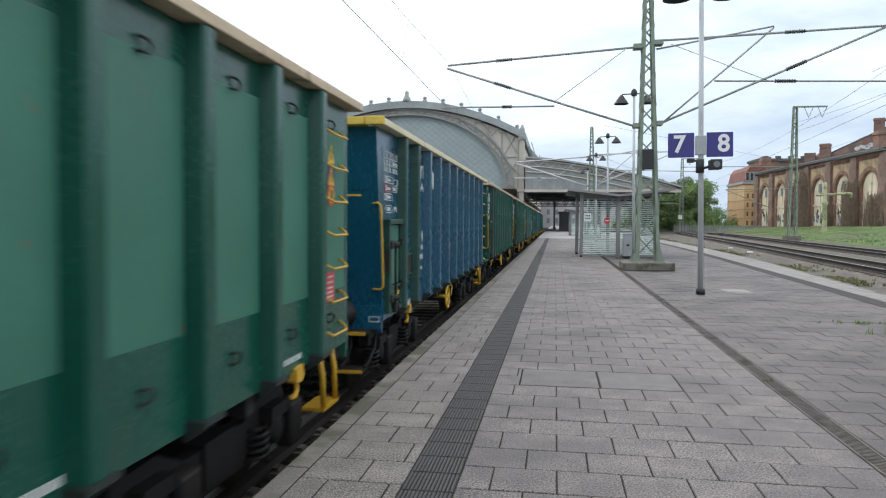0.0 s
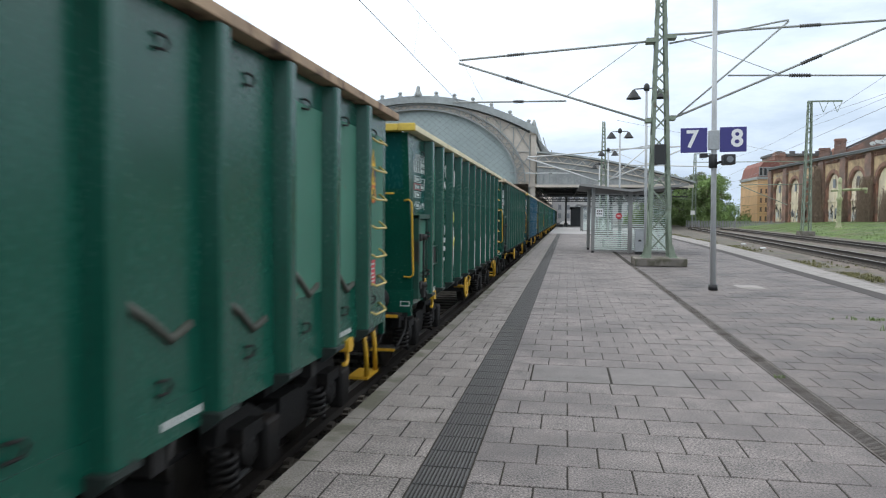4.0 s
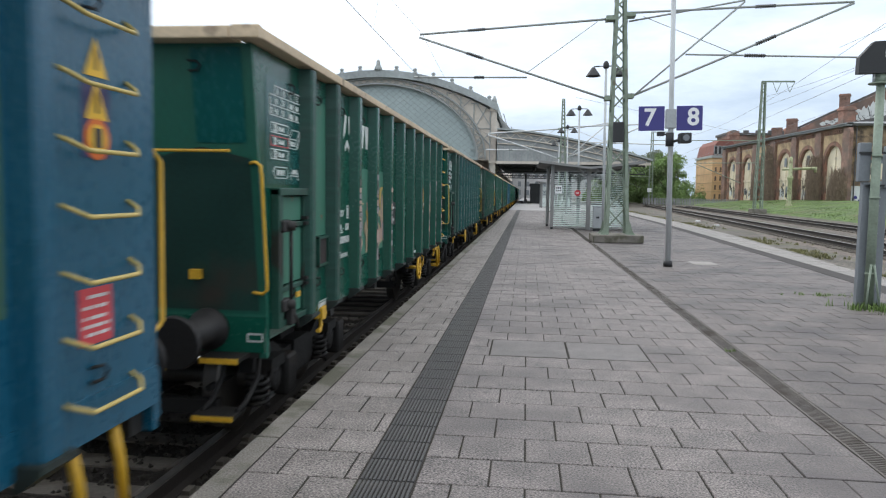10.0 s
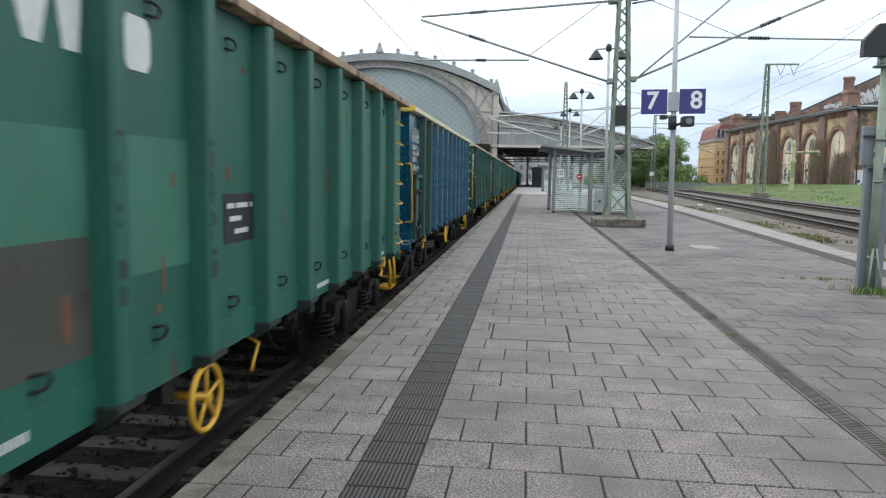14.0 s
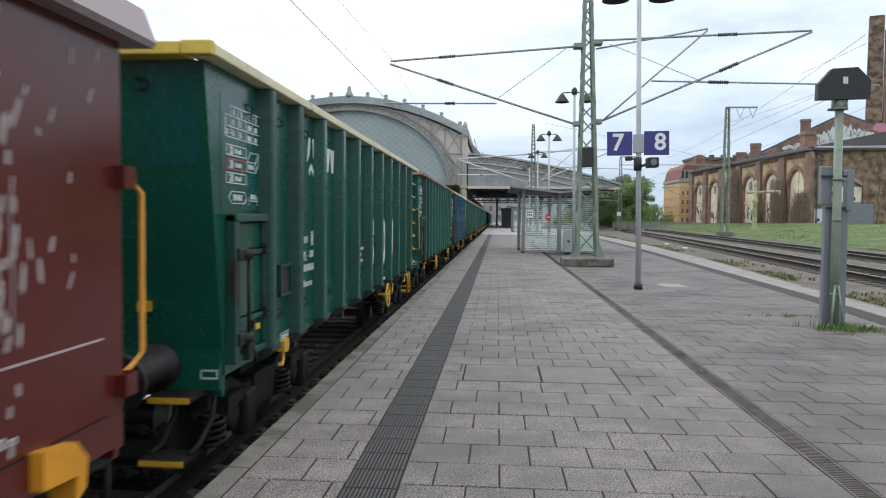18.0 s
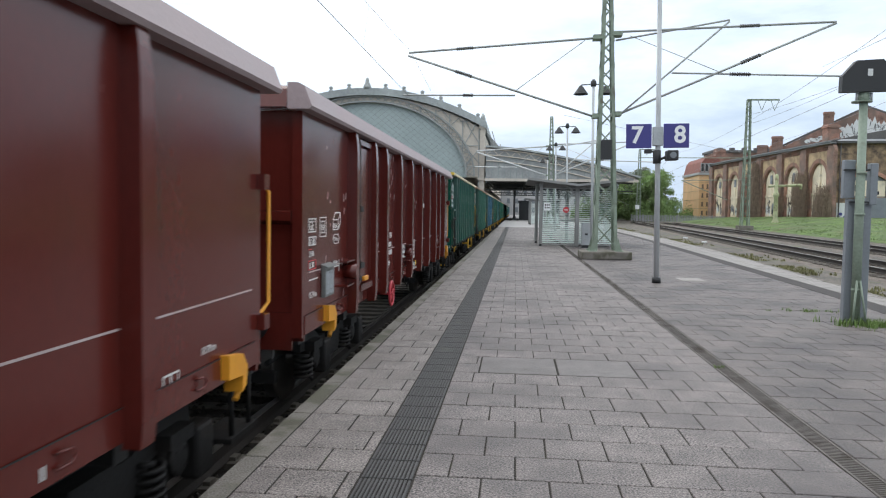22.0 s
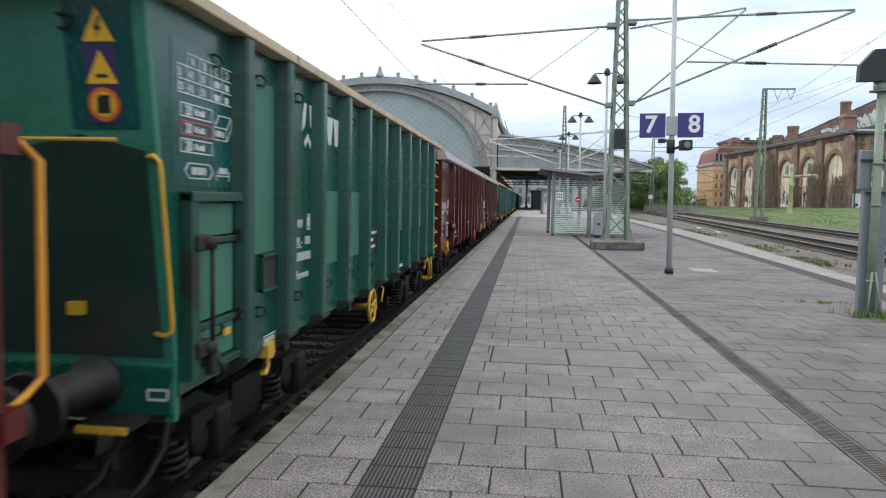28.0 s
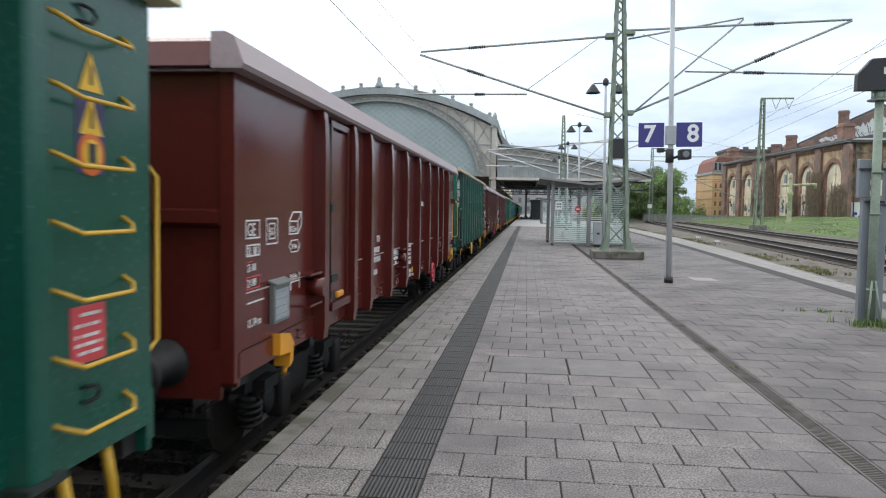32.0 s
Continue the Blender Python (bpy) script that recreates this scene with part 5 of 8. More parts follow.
plain_mast("lattice_mast", pose(23.6, 77.5, 0.0), 13.3, "slim lattice mast with a yoke beside the far track", yoke)
plain_mast("lattice_mast", pose(22.8, 138, 0.0), 13.3, "slim lattice mast far along the tracks", yoke)

# pale water crane in the grass
crane = thing("water_crane", pose(30.4, 88.5, 0.45), "weathered pale green water crane in the grass", "water crane")
CRANE = mat("weathered pale green iron", (0.36, 0.38, 0.22), 0.7, vary=0.3, dirt=(0.2, 0.17, 0.1), dirt_at=0.55)
part("column", lambda bm: lathe(bm, [(0.42, 0), (0.4, 0.3), (0.26, 0.5), (0.24, 3.2), (0.34, 3.3), (0.34, 3.6), (0.22, 3.7), (0.22, 5.6), (0.1, 5.9)], n=10), CRANE, crane)
part("spout", lambda bm: [rod(bm, (0, 0, 4.45), (2.6, -0.4, 4.60), 0.15, 8), rod(bm, (2.6, -0.4, 4.75), (2.6, -0.4, 4.1), 0.15, 8), rod(bm, (-0.9, 0.15, 4.4), (0, 0, 4.45), 0.12, 8)], CRANE, crane)


# ---- platform lamps and signs ----
def lamp_post(m, label, height=7.0):
    t = thing("platform_lamp", m, label, "platform lamp", "lamps along the platform")
    part("base_sleeve", lambda bm: rod(bm, (0, 0, 0), (0, 0, 0.13), 0.10, 14), BLACK, t, "black base sleeve", key="sleeve")
    part("pole", lambda bm: rod(bm, (0, 0, 0.02), (0, 0, height), 0.062, 14, 0.05), POLE, t, key=("pole", height))
    part("cap", lambda bm: lathe(bm, [(0.10, 0), (0.12, 0.05), (0.12, 0.2), (0.05, 0.3)], (0, 0, height - 0.1), 10), DARK_BOX, t, key=("cap", height))
    for s in (-1, 1):
        part("arm", lambda bm: rod(bm, (0, 0, height), (s * 0.50, 0, height - 0.02), 0.025, 8), DARK_BOX, t, key=("larm", s, height))
        part("shade", lambda bm: lathe(bm, [(0.04, 0.38), (0.08, 0.34), (0.30, 0.02), (0.31, 0.0), (0.27, 0.02), (0.05, 0.30)][::-1], (s * 0.52, 0, height - 0.42), 16), DARK_BOX, t,
             "dark conical lamp shade", key=("shade", s, height))
    return t


sign_post = lamp_post(pose(3.22, 16.78, 0, ry=-1.0), "light grey lamp pole carrying the platform number signs", 6.95)
for y in (31.2, 46.5, 59.5, 75):
    lamp_post(pose(3.25, y, 0, ry=-0.7), "light grey lamp pole with two conical shades", 6.95)


def number_sign(name, text, x0, x1, cx):
    s = part(name, lambda bm: soft_box(bm, x0 - 3.22, x1 - 3.22, -0.075, -0.035, 3.045, 3.585, 0.006), SIGN_BLUE, sign_post, "blue platform number sign")
    letters("numeral", text, 0.53, pose(cx - 3.22, -0.078, 3.165, 90), SIGN_WHITE, s, 0.012, "CENTER", "white numeral")
    return s


number_sign("sign_panel", "7", 2.505, 3.065, 2.745)
number_sign("sign_panel", "8", 3.33, 3.885, 3.685)
part("sign_bracket", lambda bm: soft_box(bm, -0.12, 0.10, -0.09, 0.09, 3.10, 3.52, 0.01), GALV, sign_post, "pale clamp box between the signs")
part("camera_housing", lambda bm: [soft_box(bm, 0.16, 0.40, -0.28, 0.06, 2.76, 2.98, 0.02), rod(bm, (0.05, 0, 2.8), (0.2, 0, 2.85), 0.03, 6), rod(bm, (-0.02, 0, 2.7), (-0.02, 0, 3.0), 0.09, 8)],
     DARK_BOX, sign_post, "dark surveillance housing")
part("lens", lambda bm: rod(bm, (0.28, -0.30, 2.87), (0.28, -0.27, 2.87), 0.07, 12), CABINET, sign_post)
part("side_lamp", lambda bm: [soft_box(bm, -0.30, -0.14, -0.06, 0.06, 2.93, 3.03, 0.02), rod(bm, (-0.15, 0, 2.97), (-0.04, 0, 2.97), 0.02, 6)], DARK_BOX, sign_post)

# light signal seen from behind, with its cabinets
signal = thing("light_signal", pose(5.08, 11.1, 0), "railway signal seen from behind, with grey cable cabinets", "railway signal")
part("head_board", lambda bm: prism(bm, [(-0.435, 3.37), (0.30, 3.39), (0.305, 3.65), (0.12, 3.84), (-0.24, 3.82), (-0.43, 3.60)], -0.06, 0.06), DARK_BOX, signal, "black eight-cornered signal board")
part("label_plate", lambda bm: box(bm, -0.09, -0.02, -0.066, -0.062, 3.60, 3.70), WHITE, signal)
part("collar", lambda bm: [rod(bm, (-0.09, 0.05, 3.24), (-0.09, 0.05, 3.37), 0.085, 12), rod(bm, (-0.105, 0.05, 3.235), (-0.105, 0.05, 3.255), 0.138, 14)], MAST, signal)
for k in (-1, 1):
    part("collar_bolt", lambda bm: rod(bm, (-0.10 + k * 0.10, 0.0, 3.26), (-0.10 + k * 0.10, 0.0, 3.37), 0.018, 6), GALV, signal, key=("cbolt", k))
part("post", lambda bm: rod(bm, (-0.085, 0, 0.0), (-0.088, 0.03, 3.25), 0.066, 14, 0.057), MAST, signal, "grey green signal post")
part("cable_duct", lambda bm: soft_box(bm, -0.215, -0.10, 0.10, 0.20, 0.02, 1.84, 0.008), CABINET, signal, "grey steel cable duct")
part("terminal_box", lambda bm: soft_box(bm, -0.285, -0.125, 0.09, 0.20, 1.845, 2.41, 0.012), CABINET, signal, "grey terminal box")
part("cabinet", lambda bm: soft_box(bm, -0.01, 0.125, 0.10, 0.22, 0.04, 1.77, 0.008), CABINET, signal, "tall narrow grey duct")
part("terminal_box", lambda bm: soft_box(bm, 0.06, 0.17, 0.04, 0.16, 1.755, 2.36, 0.012), CABINET, signal, "grey terminal box")
for z, a, b in ((1.775, -0.20, 0.17), (2.245, -0.30, 0.06)):
    part("mounting_rail", lambda bm: box(bm, a, b, 0.055, 0.088, z, z + 0.03), DARK_BOX, signal)
for z in (0.5, 1.6, 2.2):
    part("band", lambda bm: rod(bm, (-0.086, 0.0, z), (-0.086, 0.0, z + 0.03), 0.0715, 14), MAST, signal)
part("rivets", lambda bm: [rod(bm, (0.02, 0.09, z), (0.02, 0.102, z), 0.008, 6) for z in (0.3, 0.7, 1.1, 1.5)], GALV, signal)
for k in (-1, 1):
    part("brace", lambda bm: rod(bm, (-0.085 + k * 0.02, -0.06, 0.65), (-0.085 + k * 0.10, -0.14, 0.0), 0.016, 6), MAST, signal)


def make_signal_weeds(bm):
    rnd = random.Random(21)
    tufts(bm, [(5.05 + rnd.gauss(0, 0.22), 10.95 + rnd.gauss(0, 0.16), 0.0) for _ in range(60)], rnd, 0.10, 0.007)
    tufts(bm, [(5.5 + rnd.gauss(0, 0.3), 11.0 + rnd.gauss(0, 0.05), 0.0) for _ in range(24)], rnd, 0.06, 0.006)
    tufts(bm, [(2.12 + rnd.gauss(0, 0.05), 7.72 + rnd.gauss(0, 0.05), 0.0) for _ in range(3)], rnd, 0.035, 0.005)
    tufts(bm, [(4.75 + rnd.gauss(0, 0.3), 12.4 + rnd.gauss(0, 0.06), 0.0) for _ in range(14)], rnd, 0.05, 0.006)


tagged(part("weeds", make_signal_weeds, BLADE), "weeds growing between the paving slabs", "weeds", kind="stuff")


# ---- waiting shelter ----
def shelter(m, label):
    t = thing("waiting_shelter", m, label, "waiting shelter", "shelters on the platform")
    W, D, H, V = 3.3, 6.5, 2.80, 1.62
    for x, y in ((0, 0), (W, 0), (0, D), (W, D), (-0.12, 3.0)):
        post = part("post", lambda bm: soft_box(bm, -0.075, 0.075, -0.075, 0.075, 0.1, H + 0.10, 0.02), SHELTER_STEEL, t, key="spost", m=pose(x, y, 0))
        part("post_foot", lambda bm: soft_box(bm, -0.06, 0.06, -0.06, 0.06, 0, 0.099, 0.01), DARK_BOX, post, "dark foot of the post", key="sfoot")
    for y in (0, D):
        post = part("post", lambda bm: soft_box(bm, -0.09, 0.09, -0.075, 0.075, 0, H - 0.07, 0.02), SHELTER_STEEL, t, key="vpost", m=pose(V, y, 0))
        for k in (-1, 1):
            part("brace", lambda bm: prism(bm, [(k * 0.092, H - 0.55), (k * 0.092, H - 0.40), (k * 0.34, H - 0.075), (k * 0.46, H - 0.075)], -0.04, 0.04), SHELTER_STEEL, post, "slanting roof brace", key=("vbrace", k))
    line = [(-0.62, H + 0.20), (V, H - 0.06), (W + 0.70, H + 0.22)]
    part("roof", lambda bm: prism(bm, line + [(x, z + 0.06) for x, z in line[::-1]], -0.55, D + 0.5), SHELTER_ROOF, t, "thin dark grey butterfly roof", key="sroof")
    for k, (a, b) in enumerate(zip(line, line[1:])):
        part("roof_edge", lambda bm: prism(bm, [(a[0], a[1] - 0.02), (b[0], b[1] - 0.02), (b[0], b[1] + 0.085), (a[0], a[1] + 0.085)], -0.60, -0.552), SHELTER_STEEL, t, "pale roof edge", key=("sedge", k))
    for x0, x1, y0, y1, ax in ((0.08, V - 0.10, 0, 0, 0), (V + 0.10, W - 0.08, 0, 0, 0), (W, W, 0.1, D - 0.1, 1)):
        stripes = [(z, 0.052) for z in np.arange(0.15, 1.0, 0.087)] + [(z, 0.034) for z in np.arange(1.02, 1.35, 0.087)] + [(z, 0.017) for z in np.arange(1.37, 2.55, 0.087)]
        if ax == 0:
            pane = part("glass_pane", lambda bm: box(bm, x0, x1, y0 - 0.006, y0 + 0.006, 0.12, 2.60), SHELTER_GLASS, t, key=("pane", x0, y0))
            part("white_stripes", lambda bm: [box(bm, x0, x1, y0 - 0.010, y0 - 0.007, z, z + h) for z, h in stripes], FROST, pane, "pale stripes, closer towards the ground", key=("stripe", x0, y0))
        else:
            pane = part("glass_pane", lambda bm: box(bm, x0 - 0.006, x0 + 0.006, y0, y1, 0.12, 2.60), SHELTER_GLASS, t, key=("pane", x0, y0))
            part("white_stripes", lambda bm: [box(bm, x0 - 0.010, x0 - 0.007, y0, y1, z, z + h) for z, h in stripes], FROST, pane, "pale stripes, closer towards the ground", key=("stripe", x0, y0))
        pane.visible_shadow = False
    part("lower_rail", lambda bm: box(bm, 0.08, W - 0.08, -0.025, 0.025, 0.07, 0.115), SHELTER_STEEL, t, key="srail")
    part("upper_rail", lambda bm: box(bm, 0.08, W - 0.08, -0.025, 0.025, 2.605, 2.65), SHELTER_STEEL, t, key="surail")
    part("bench", lambda bm: [box(bm, 0.6, 2.6, 5.6, 6.1, 0.42, 0.48), box(bm, 0.7, 0.8, 5.7, 6.0, 0, 0.42), box(bm, 2.4, 2.5, 5.7, 6.0, 0, 0.42)], SHELTER_STEEL, t, key="bench")
    return t


sh = shelter(pose(1.16, 33.2, 0), "grey steel waiting shelter with striped glass panes")
part("notice", lambda bm: box(bm, 0.12, 0.42, -0.03, -0.012, 1.62, 1.98), SIGN_WHITE, sh, "small white notice with dark bars")
for k in range(3):
    for z in (1.72, 1.84):
        part("notice_mark", lambda bm: box(bm, 0.17 + k * 0.08, 0.22 + k * 0.08, -0.034, -0.030, z, z + 0.07), BLACK, sh)
part("red_sign", lambda bm: lathe(bm, [(0.14, -0.03), (0.14, -0.015)], (1.12, 0, 1.66), 14, "y"), RED_SIGN, sh, "round red prohibition sign")
part("sign_bar", lambda bm: box(bm, 1.04, 1.20, -0.036, -0.031, 1.64, 1.68), SIGN_WHITE, sh)
shelter(pose(1.75, 84.0, 0), "grey steel waiting shelter farther along")
bin_1 = thing("litter_bin", pose(3.12, 34.0 - 1.6, 0), "pale grey metal litter bin beside the shelter", "litter bin")
part("body", lambda bm: soft_box(bm, -0.20, 0.20, -0.2, 0.2, 0.12, 1.05, 0.02), GALV, bin_1)
part("stand", lambda bm: box(bm, -0.18, 0.18, -0.16, 0.16, 0, 0.115), DARK_BOX, bin_1)
part("slot", lambda bm: box(bm, -0.06, 0.06, -0.212, -0.204, 0.56, 0.64), BLACK, bin_1)
part("lid", lambda bm: soft_box(bm, -0.22, 0.22, -0.22, 0.22, 1.055, 1.11, 0.015), GALV, bin_1)

# small white things in the ballast beyond
for x, y in ((11.4, 45.0), (11.9, 52.0)):
    tagged(part("litter", lambda bm: soft_box(bm, -0.14, 0.14, -0.1, 0.1, 0, 0.10, 0.03), LITTER, m=pose(x, y, -0.18, rz=20)), "scrap of white litter on the ballast", "litter")
dwarf = thing("track_sign", pose(21.3, 130, 0.3), "small white board on a thin post", "track sign")
part("post", lambda bm: rod(bm, (0, 0, -0.3), (0, 0, 2.6), 0.04, 6), GALV, dwarf)
part("board", lambda bm: box(bm, -0.35, 0.35, -0.05, 0.0, 1.9, 2.6), SIGN_WHITE, dwarf)


# ---- the goods train ----
def turned(x, y, z):
    """Pose for writing on the platform side of a wagon."""
    return pose(x, y, z, 90, 0, 90)


def plates(bm, x, rects, d=0.003):
    """Thin painted marks on the platform side; rectangles of (y0, y1, z0, z1)."""
    for a, b, c, e in rects:
        box(bm, x, x + d, a, b, c, e)


def outline(y0, y1, z0, z1, w=0.012):
    return [(y0, y1, z0, z0 + w), (y0, y1, z1 - w, z1), (y0, y0 + w, z0, z1), (y1 - w, y1, z0, z1)]


def text_bars(rnd, y0, y1, z, h, fill=0.8):
    """Writing too small to read: bars of its size."""
    out, y = [], y0
    while y < y1 - h * 0.5:
        w = h * rnd.uniform(0.5, 1.6)
        if rnd.random() < fill:
            out.append((y, min(y + w, y1), z, z + h))
        y += w + h * 0.25
    return out


def digit_bars(y0, y1, z, h):
    """A number that must not be read: upright bars of a digit's width."""
    n = int((y1 - y0) / (h * 0.72))
    return [(y0 + k * h * 0.72, y0 + k * h * 0.72 + h * 0.42, z, z + h) for k in range(n)]


def shape(bm, x, poly, d=0.003):
    prism(bm, poly, x, x + d, "x")


# running gear, shared by all wagons
def make_wheelset(bm):
    rod(bm, (-1.0, 0, 0), (1.0, 0, 0), 0.08, 10)
    for s in (-1, 1):
        lathe(bm, [(0.10, -0.07), (0.40, -0.055), (0.46, -0.065), (0.46, 0.05), (0.49, 0.055), (0.49, 0.075), (0.38, 0.06), (0.1, 0.08)][:: 1], (s * 0.75, 0, 0), 28, "x")


def make_side_frame(bm):
    prism(bm, [(-1.25, 0.58), (-1.2, 0.74), (-0.75, 0.76), (-0.45, 0.62), (0.45, 0.62), (0.75, 0.76), (1.2, 0.74), (1.25, 0.58), (0.70, 0.52), (0.40, 0.30), (-0.40, 0.30), (-0.70, 0.52)], -0.06, 0.06, "x")
    box(bm, -0.09, 0.09, -0.22, 0.22, 0.34, 0.66)


def make_axle_box(bm):
    soft_box(bm, 0.0, 0.11, -0.14, 0.14, -0.14, 0.14, 0.025)
    lathe(bm, [(0.125, 0.0), (0.125, 0.035), (0.105, 0.045), (0.03, 0.05)], (0.11, 0, 0), 14, "x")
    for a in (0.78, 2.36, 3.93, 5.5):
        rod(bm, (0.14, 0.085 * math.cos(a), 0.085 * math.sin(a)), (0.165, 0.085 * math.cos(a), 0.085 * math.sin(a)), 0.016, 6)
    box(bm, -0.01, 0.17, -0.17, 0.17, 0.10, 0.20)
    soft_box(bm, 0.05, 0.20, 0.17, 0.44, -0.22, 0.16, 0.03)


def make_spring(bm):
    tube(bm, [(0.095 * math.cos(a), 0.095 * math.sin(a), 0.275 * a / 31.4) for a in np.arange(0, 31.4, 0.7)], 0.021, 5)


WHEELS = {}


def bogie(y, wagon):
    b = part("bogie", lambda bm: box(bm, -0.97, 0.97, -0.20, 0.20, 0.45, 0.72), IRON, wagon, "dark grimy cast bogie", key="bolster", m=pose(0, y, 0))
    for s in (-1, 1):
        part("side_frame", make_side_frame, IRON, b, key="bogie", m=pose(s * 1.02, 0, 0))
        for k in (-1, 1):
            part("axle_box", make_axle_box, IRON, b, key="axlebox", m=pose(s * 1.02, k * 0.9, 0.46, rz=0 if s > 0 else 180))
            for d in (-0.29, 0.29):
                part("coil_spring", make_spring, IRON, b, key="spring", m=pose(s * 1.10, k * 0.9 + d, 0.275))
        part("brake_rod", lambda bm: rod(bm, (0, -1.5, 0.5), (0, 1.5, 0.5), 0.03, 6), IRON, b, key="brakerod", m=pose(s * 0.8, 0, 0))
        part("brake_beam", lambda bm: box(bm, -0.9, 0.9, -0.05, 0.05, 0.30, 0.42), IRON, b, key="brakebeam", m=pose(0, s * 1.5, 0))
        wheel = part("wheelset", make_wheelset, WHEEL_STEEL, b, "worn steel wheels on an axle", key="wheelset", m=pose(0, s * 0.9, 0.46))
        WHEELS.setdefault(wagon, []).append((wheel, s * 0.9))
    return b


def make_buffer(bm):
    lathe(bm, [(0.17, 0.0), (0.17, 0.03), (0.115, 0.05), (0.115, 0.34), (0.085, 0.345), (0.085, 0.53), (0.18, 0.55), (0.205, 0.57), (0.19, 0.60)], (0, 0, 0), 16, "y")


def make_hook(bm):
    rod(bm, (0, 0.0, 0), (0, 0.45, 0), 0.05, 8)
    tube(bm, [(-0.09, 0.3, 0), (-0.09, 0.62, -0.12), (0.09, 0.62, -0.12), (0.09, 0.3, 0)], 0.025, 6)
    tube(bm, [(0.35, 0.0, -0.2), (0.35, 0.25, -0.3), (0.25, 0.5, -0.5)], 0.03, 6)
    tube(bm, [(-0.35, 0.0, -0.2), (-0.35, 0.25, -0.3), (-0.25, 0.5, -0.5)], 0.03, 6)


def make_rigging(bm, length):
    rod(bm, (0.55, length * 0.36, 0.62), (0.55, length * 0.36 + 0.9, 0.62), 0.2, 12)
    rod(bm, (-0.5, length * 0.48, 0.70), (-0.5, length * 0.48 + 1.4, 0.70), 0.17, 12)
    rod(bm, (0.9, 2.2, 0.86), (0.9, length - 2.2, 0.86), 0.025, 6)
    rod(bm, (0.15, 1.6, 0.66), (0.15, length - 1.6, 0.66), 0.03, 6)
    box(bm, 0.30, 0.60, length * 0.52, length * 0.52 + 0.35, 0.60, 0.86)
    box(bm, -1.0, 1.0, length * 0.40, length * 0.40 + 0.08, 0.72, 0.95)
    box(bm, -1.0, 1.0, length * 0.60, length * 0.60 + 0.08, 0.72, 0.95)
    tube(bm, [(1.0, length * 0.60, 0.85), (1.05, length * 0.61, 0.55), (0.95, length * 0.63, 0.42)], 0.02, 6)
    tube(bm, [(1.0, length * 0.56, 0.85), (1.05, length * 0.565, 0.6), (1.1, length * 0.57, 0.5)], 0.014, 6)


def make_handwheel(bm, r):
    n = 28
    tube(bm, [(0, r * math.cos(2 * math.pi * i / n), r * math.sin(2 * math.pi * i / n)) for i in range(n)], 0.02, 8, True)
    for k in range(5):
        a = 2 * math.pi * k / 5 + 0.3
        rod(bm, (0, 0, 0), (0, r * math.cos(a), r * math.sin(a)), 0.014, 6)
    rod(bm, (-0.25, 0, 0), (0.03, 0, 0), 0.03, 10)


def make_ring(bm):
    tube(bm, [(0.0, 0.0, 0.03), (0.02, 0.0, 0.035), (0.03, 0.07, 0.03), (0.035, 0.095, 0.0), (0.03, 0.07, -0.035), (0.02, 0.0, -0.04), (0.0, 0.0, -0.035)], 0.009, 5)


def warning_signs(parent, m, back=NAVY):
    """Three warning signs above one another, as on wagon ends."""
    g = part("warning_sign", lambda bm: box(bm, -0.10, 0.10, -0.002, 0.0, -0.48, -0.02), back, parent, "stacked yellow and orange warning signs", key="warnback", m=m)
    for k, z in enumerate((0.16, -0.08)):
        part("triangle", lambda bm: prism(bm, [(-0.10, -0.17), (0.10, -0.17), (0.0, 0.02)], -0.006, -0.003), AMBER, g, "yellow warning triangle", key="warntri", m=pose(0, 0, z))
    part("triangle_mark", lambda bm: [prism(bm, [(0.012, 0.13), (-0.028, 0.055), (0.0, 0.055), (-0.018, 0.005), (0.03, 0.075), (0.005, 0.075), (0.03, 0.13)], -0.009, -0.0065),
                                      box(bm, -0.035, 0.04, -0.009, -0.0065, -0.215, -0.195)], BLACK, g, key="warnmark")
    part("disc", lambda bm: lathe(bm, [(0.10, -0.006), (0.10, -0.003)], (0, 0, -0.37), 20, "y"), ORANGE_SIGN, g, "round orange sign", key="warndisc")
    part("disc_field", lambda bm: lathe(bm, [(0.075, -0.009), (0.075, -0.0065)], (0, 0, -0.37), 20, "y"), AMBER, g, key="warnfield")
    part("disc_mark", lambda bm: [box(bm, -0.04, 0.04, -0.012, -0.0095, -0.42, -0.33), box(bm, -0.03, 0.045, -0.012, -0.0095, -0.33, -0.315)], BLACK, g, key="warnm2")
    return g


GREEN_L, G0, G1, GW = 13.36, 0.72, 12.62, 1.34
LEAN = 0.30 / 1.99  # the end wall beside the lettering leans out towards its top
G_RIBS = (1.63, 2.50, 3.48, 4.47, 5.48, 6.50, 7.52, 8.53, 9.55, 10.58, 11.58)


def make_green_rib(bm):
    prism(bm, [(0.0, -0.10), (0.10, -0.075), (0.115, -0.05), (0.115, 0.05), (0.10, 0.075), (0.0, 0.10)], 1.02, 3.212, "z")


def make_rib_foot(bm):
    prism(bm, [(0.0, 0.90), (0.02, 0.90), (0.135, 0.99), (0.135, 1.018), (0.0, 1.018)], -0.12, 0.12, "y")


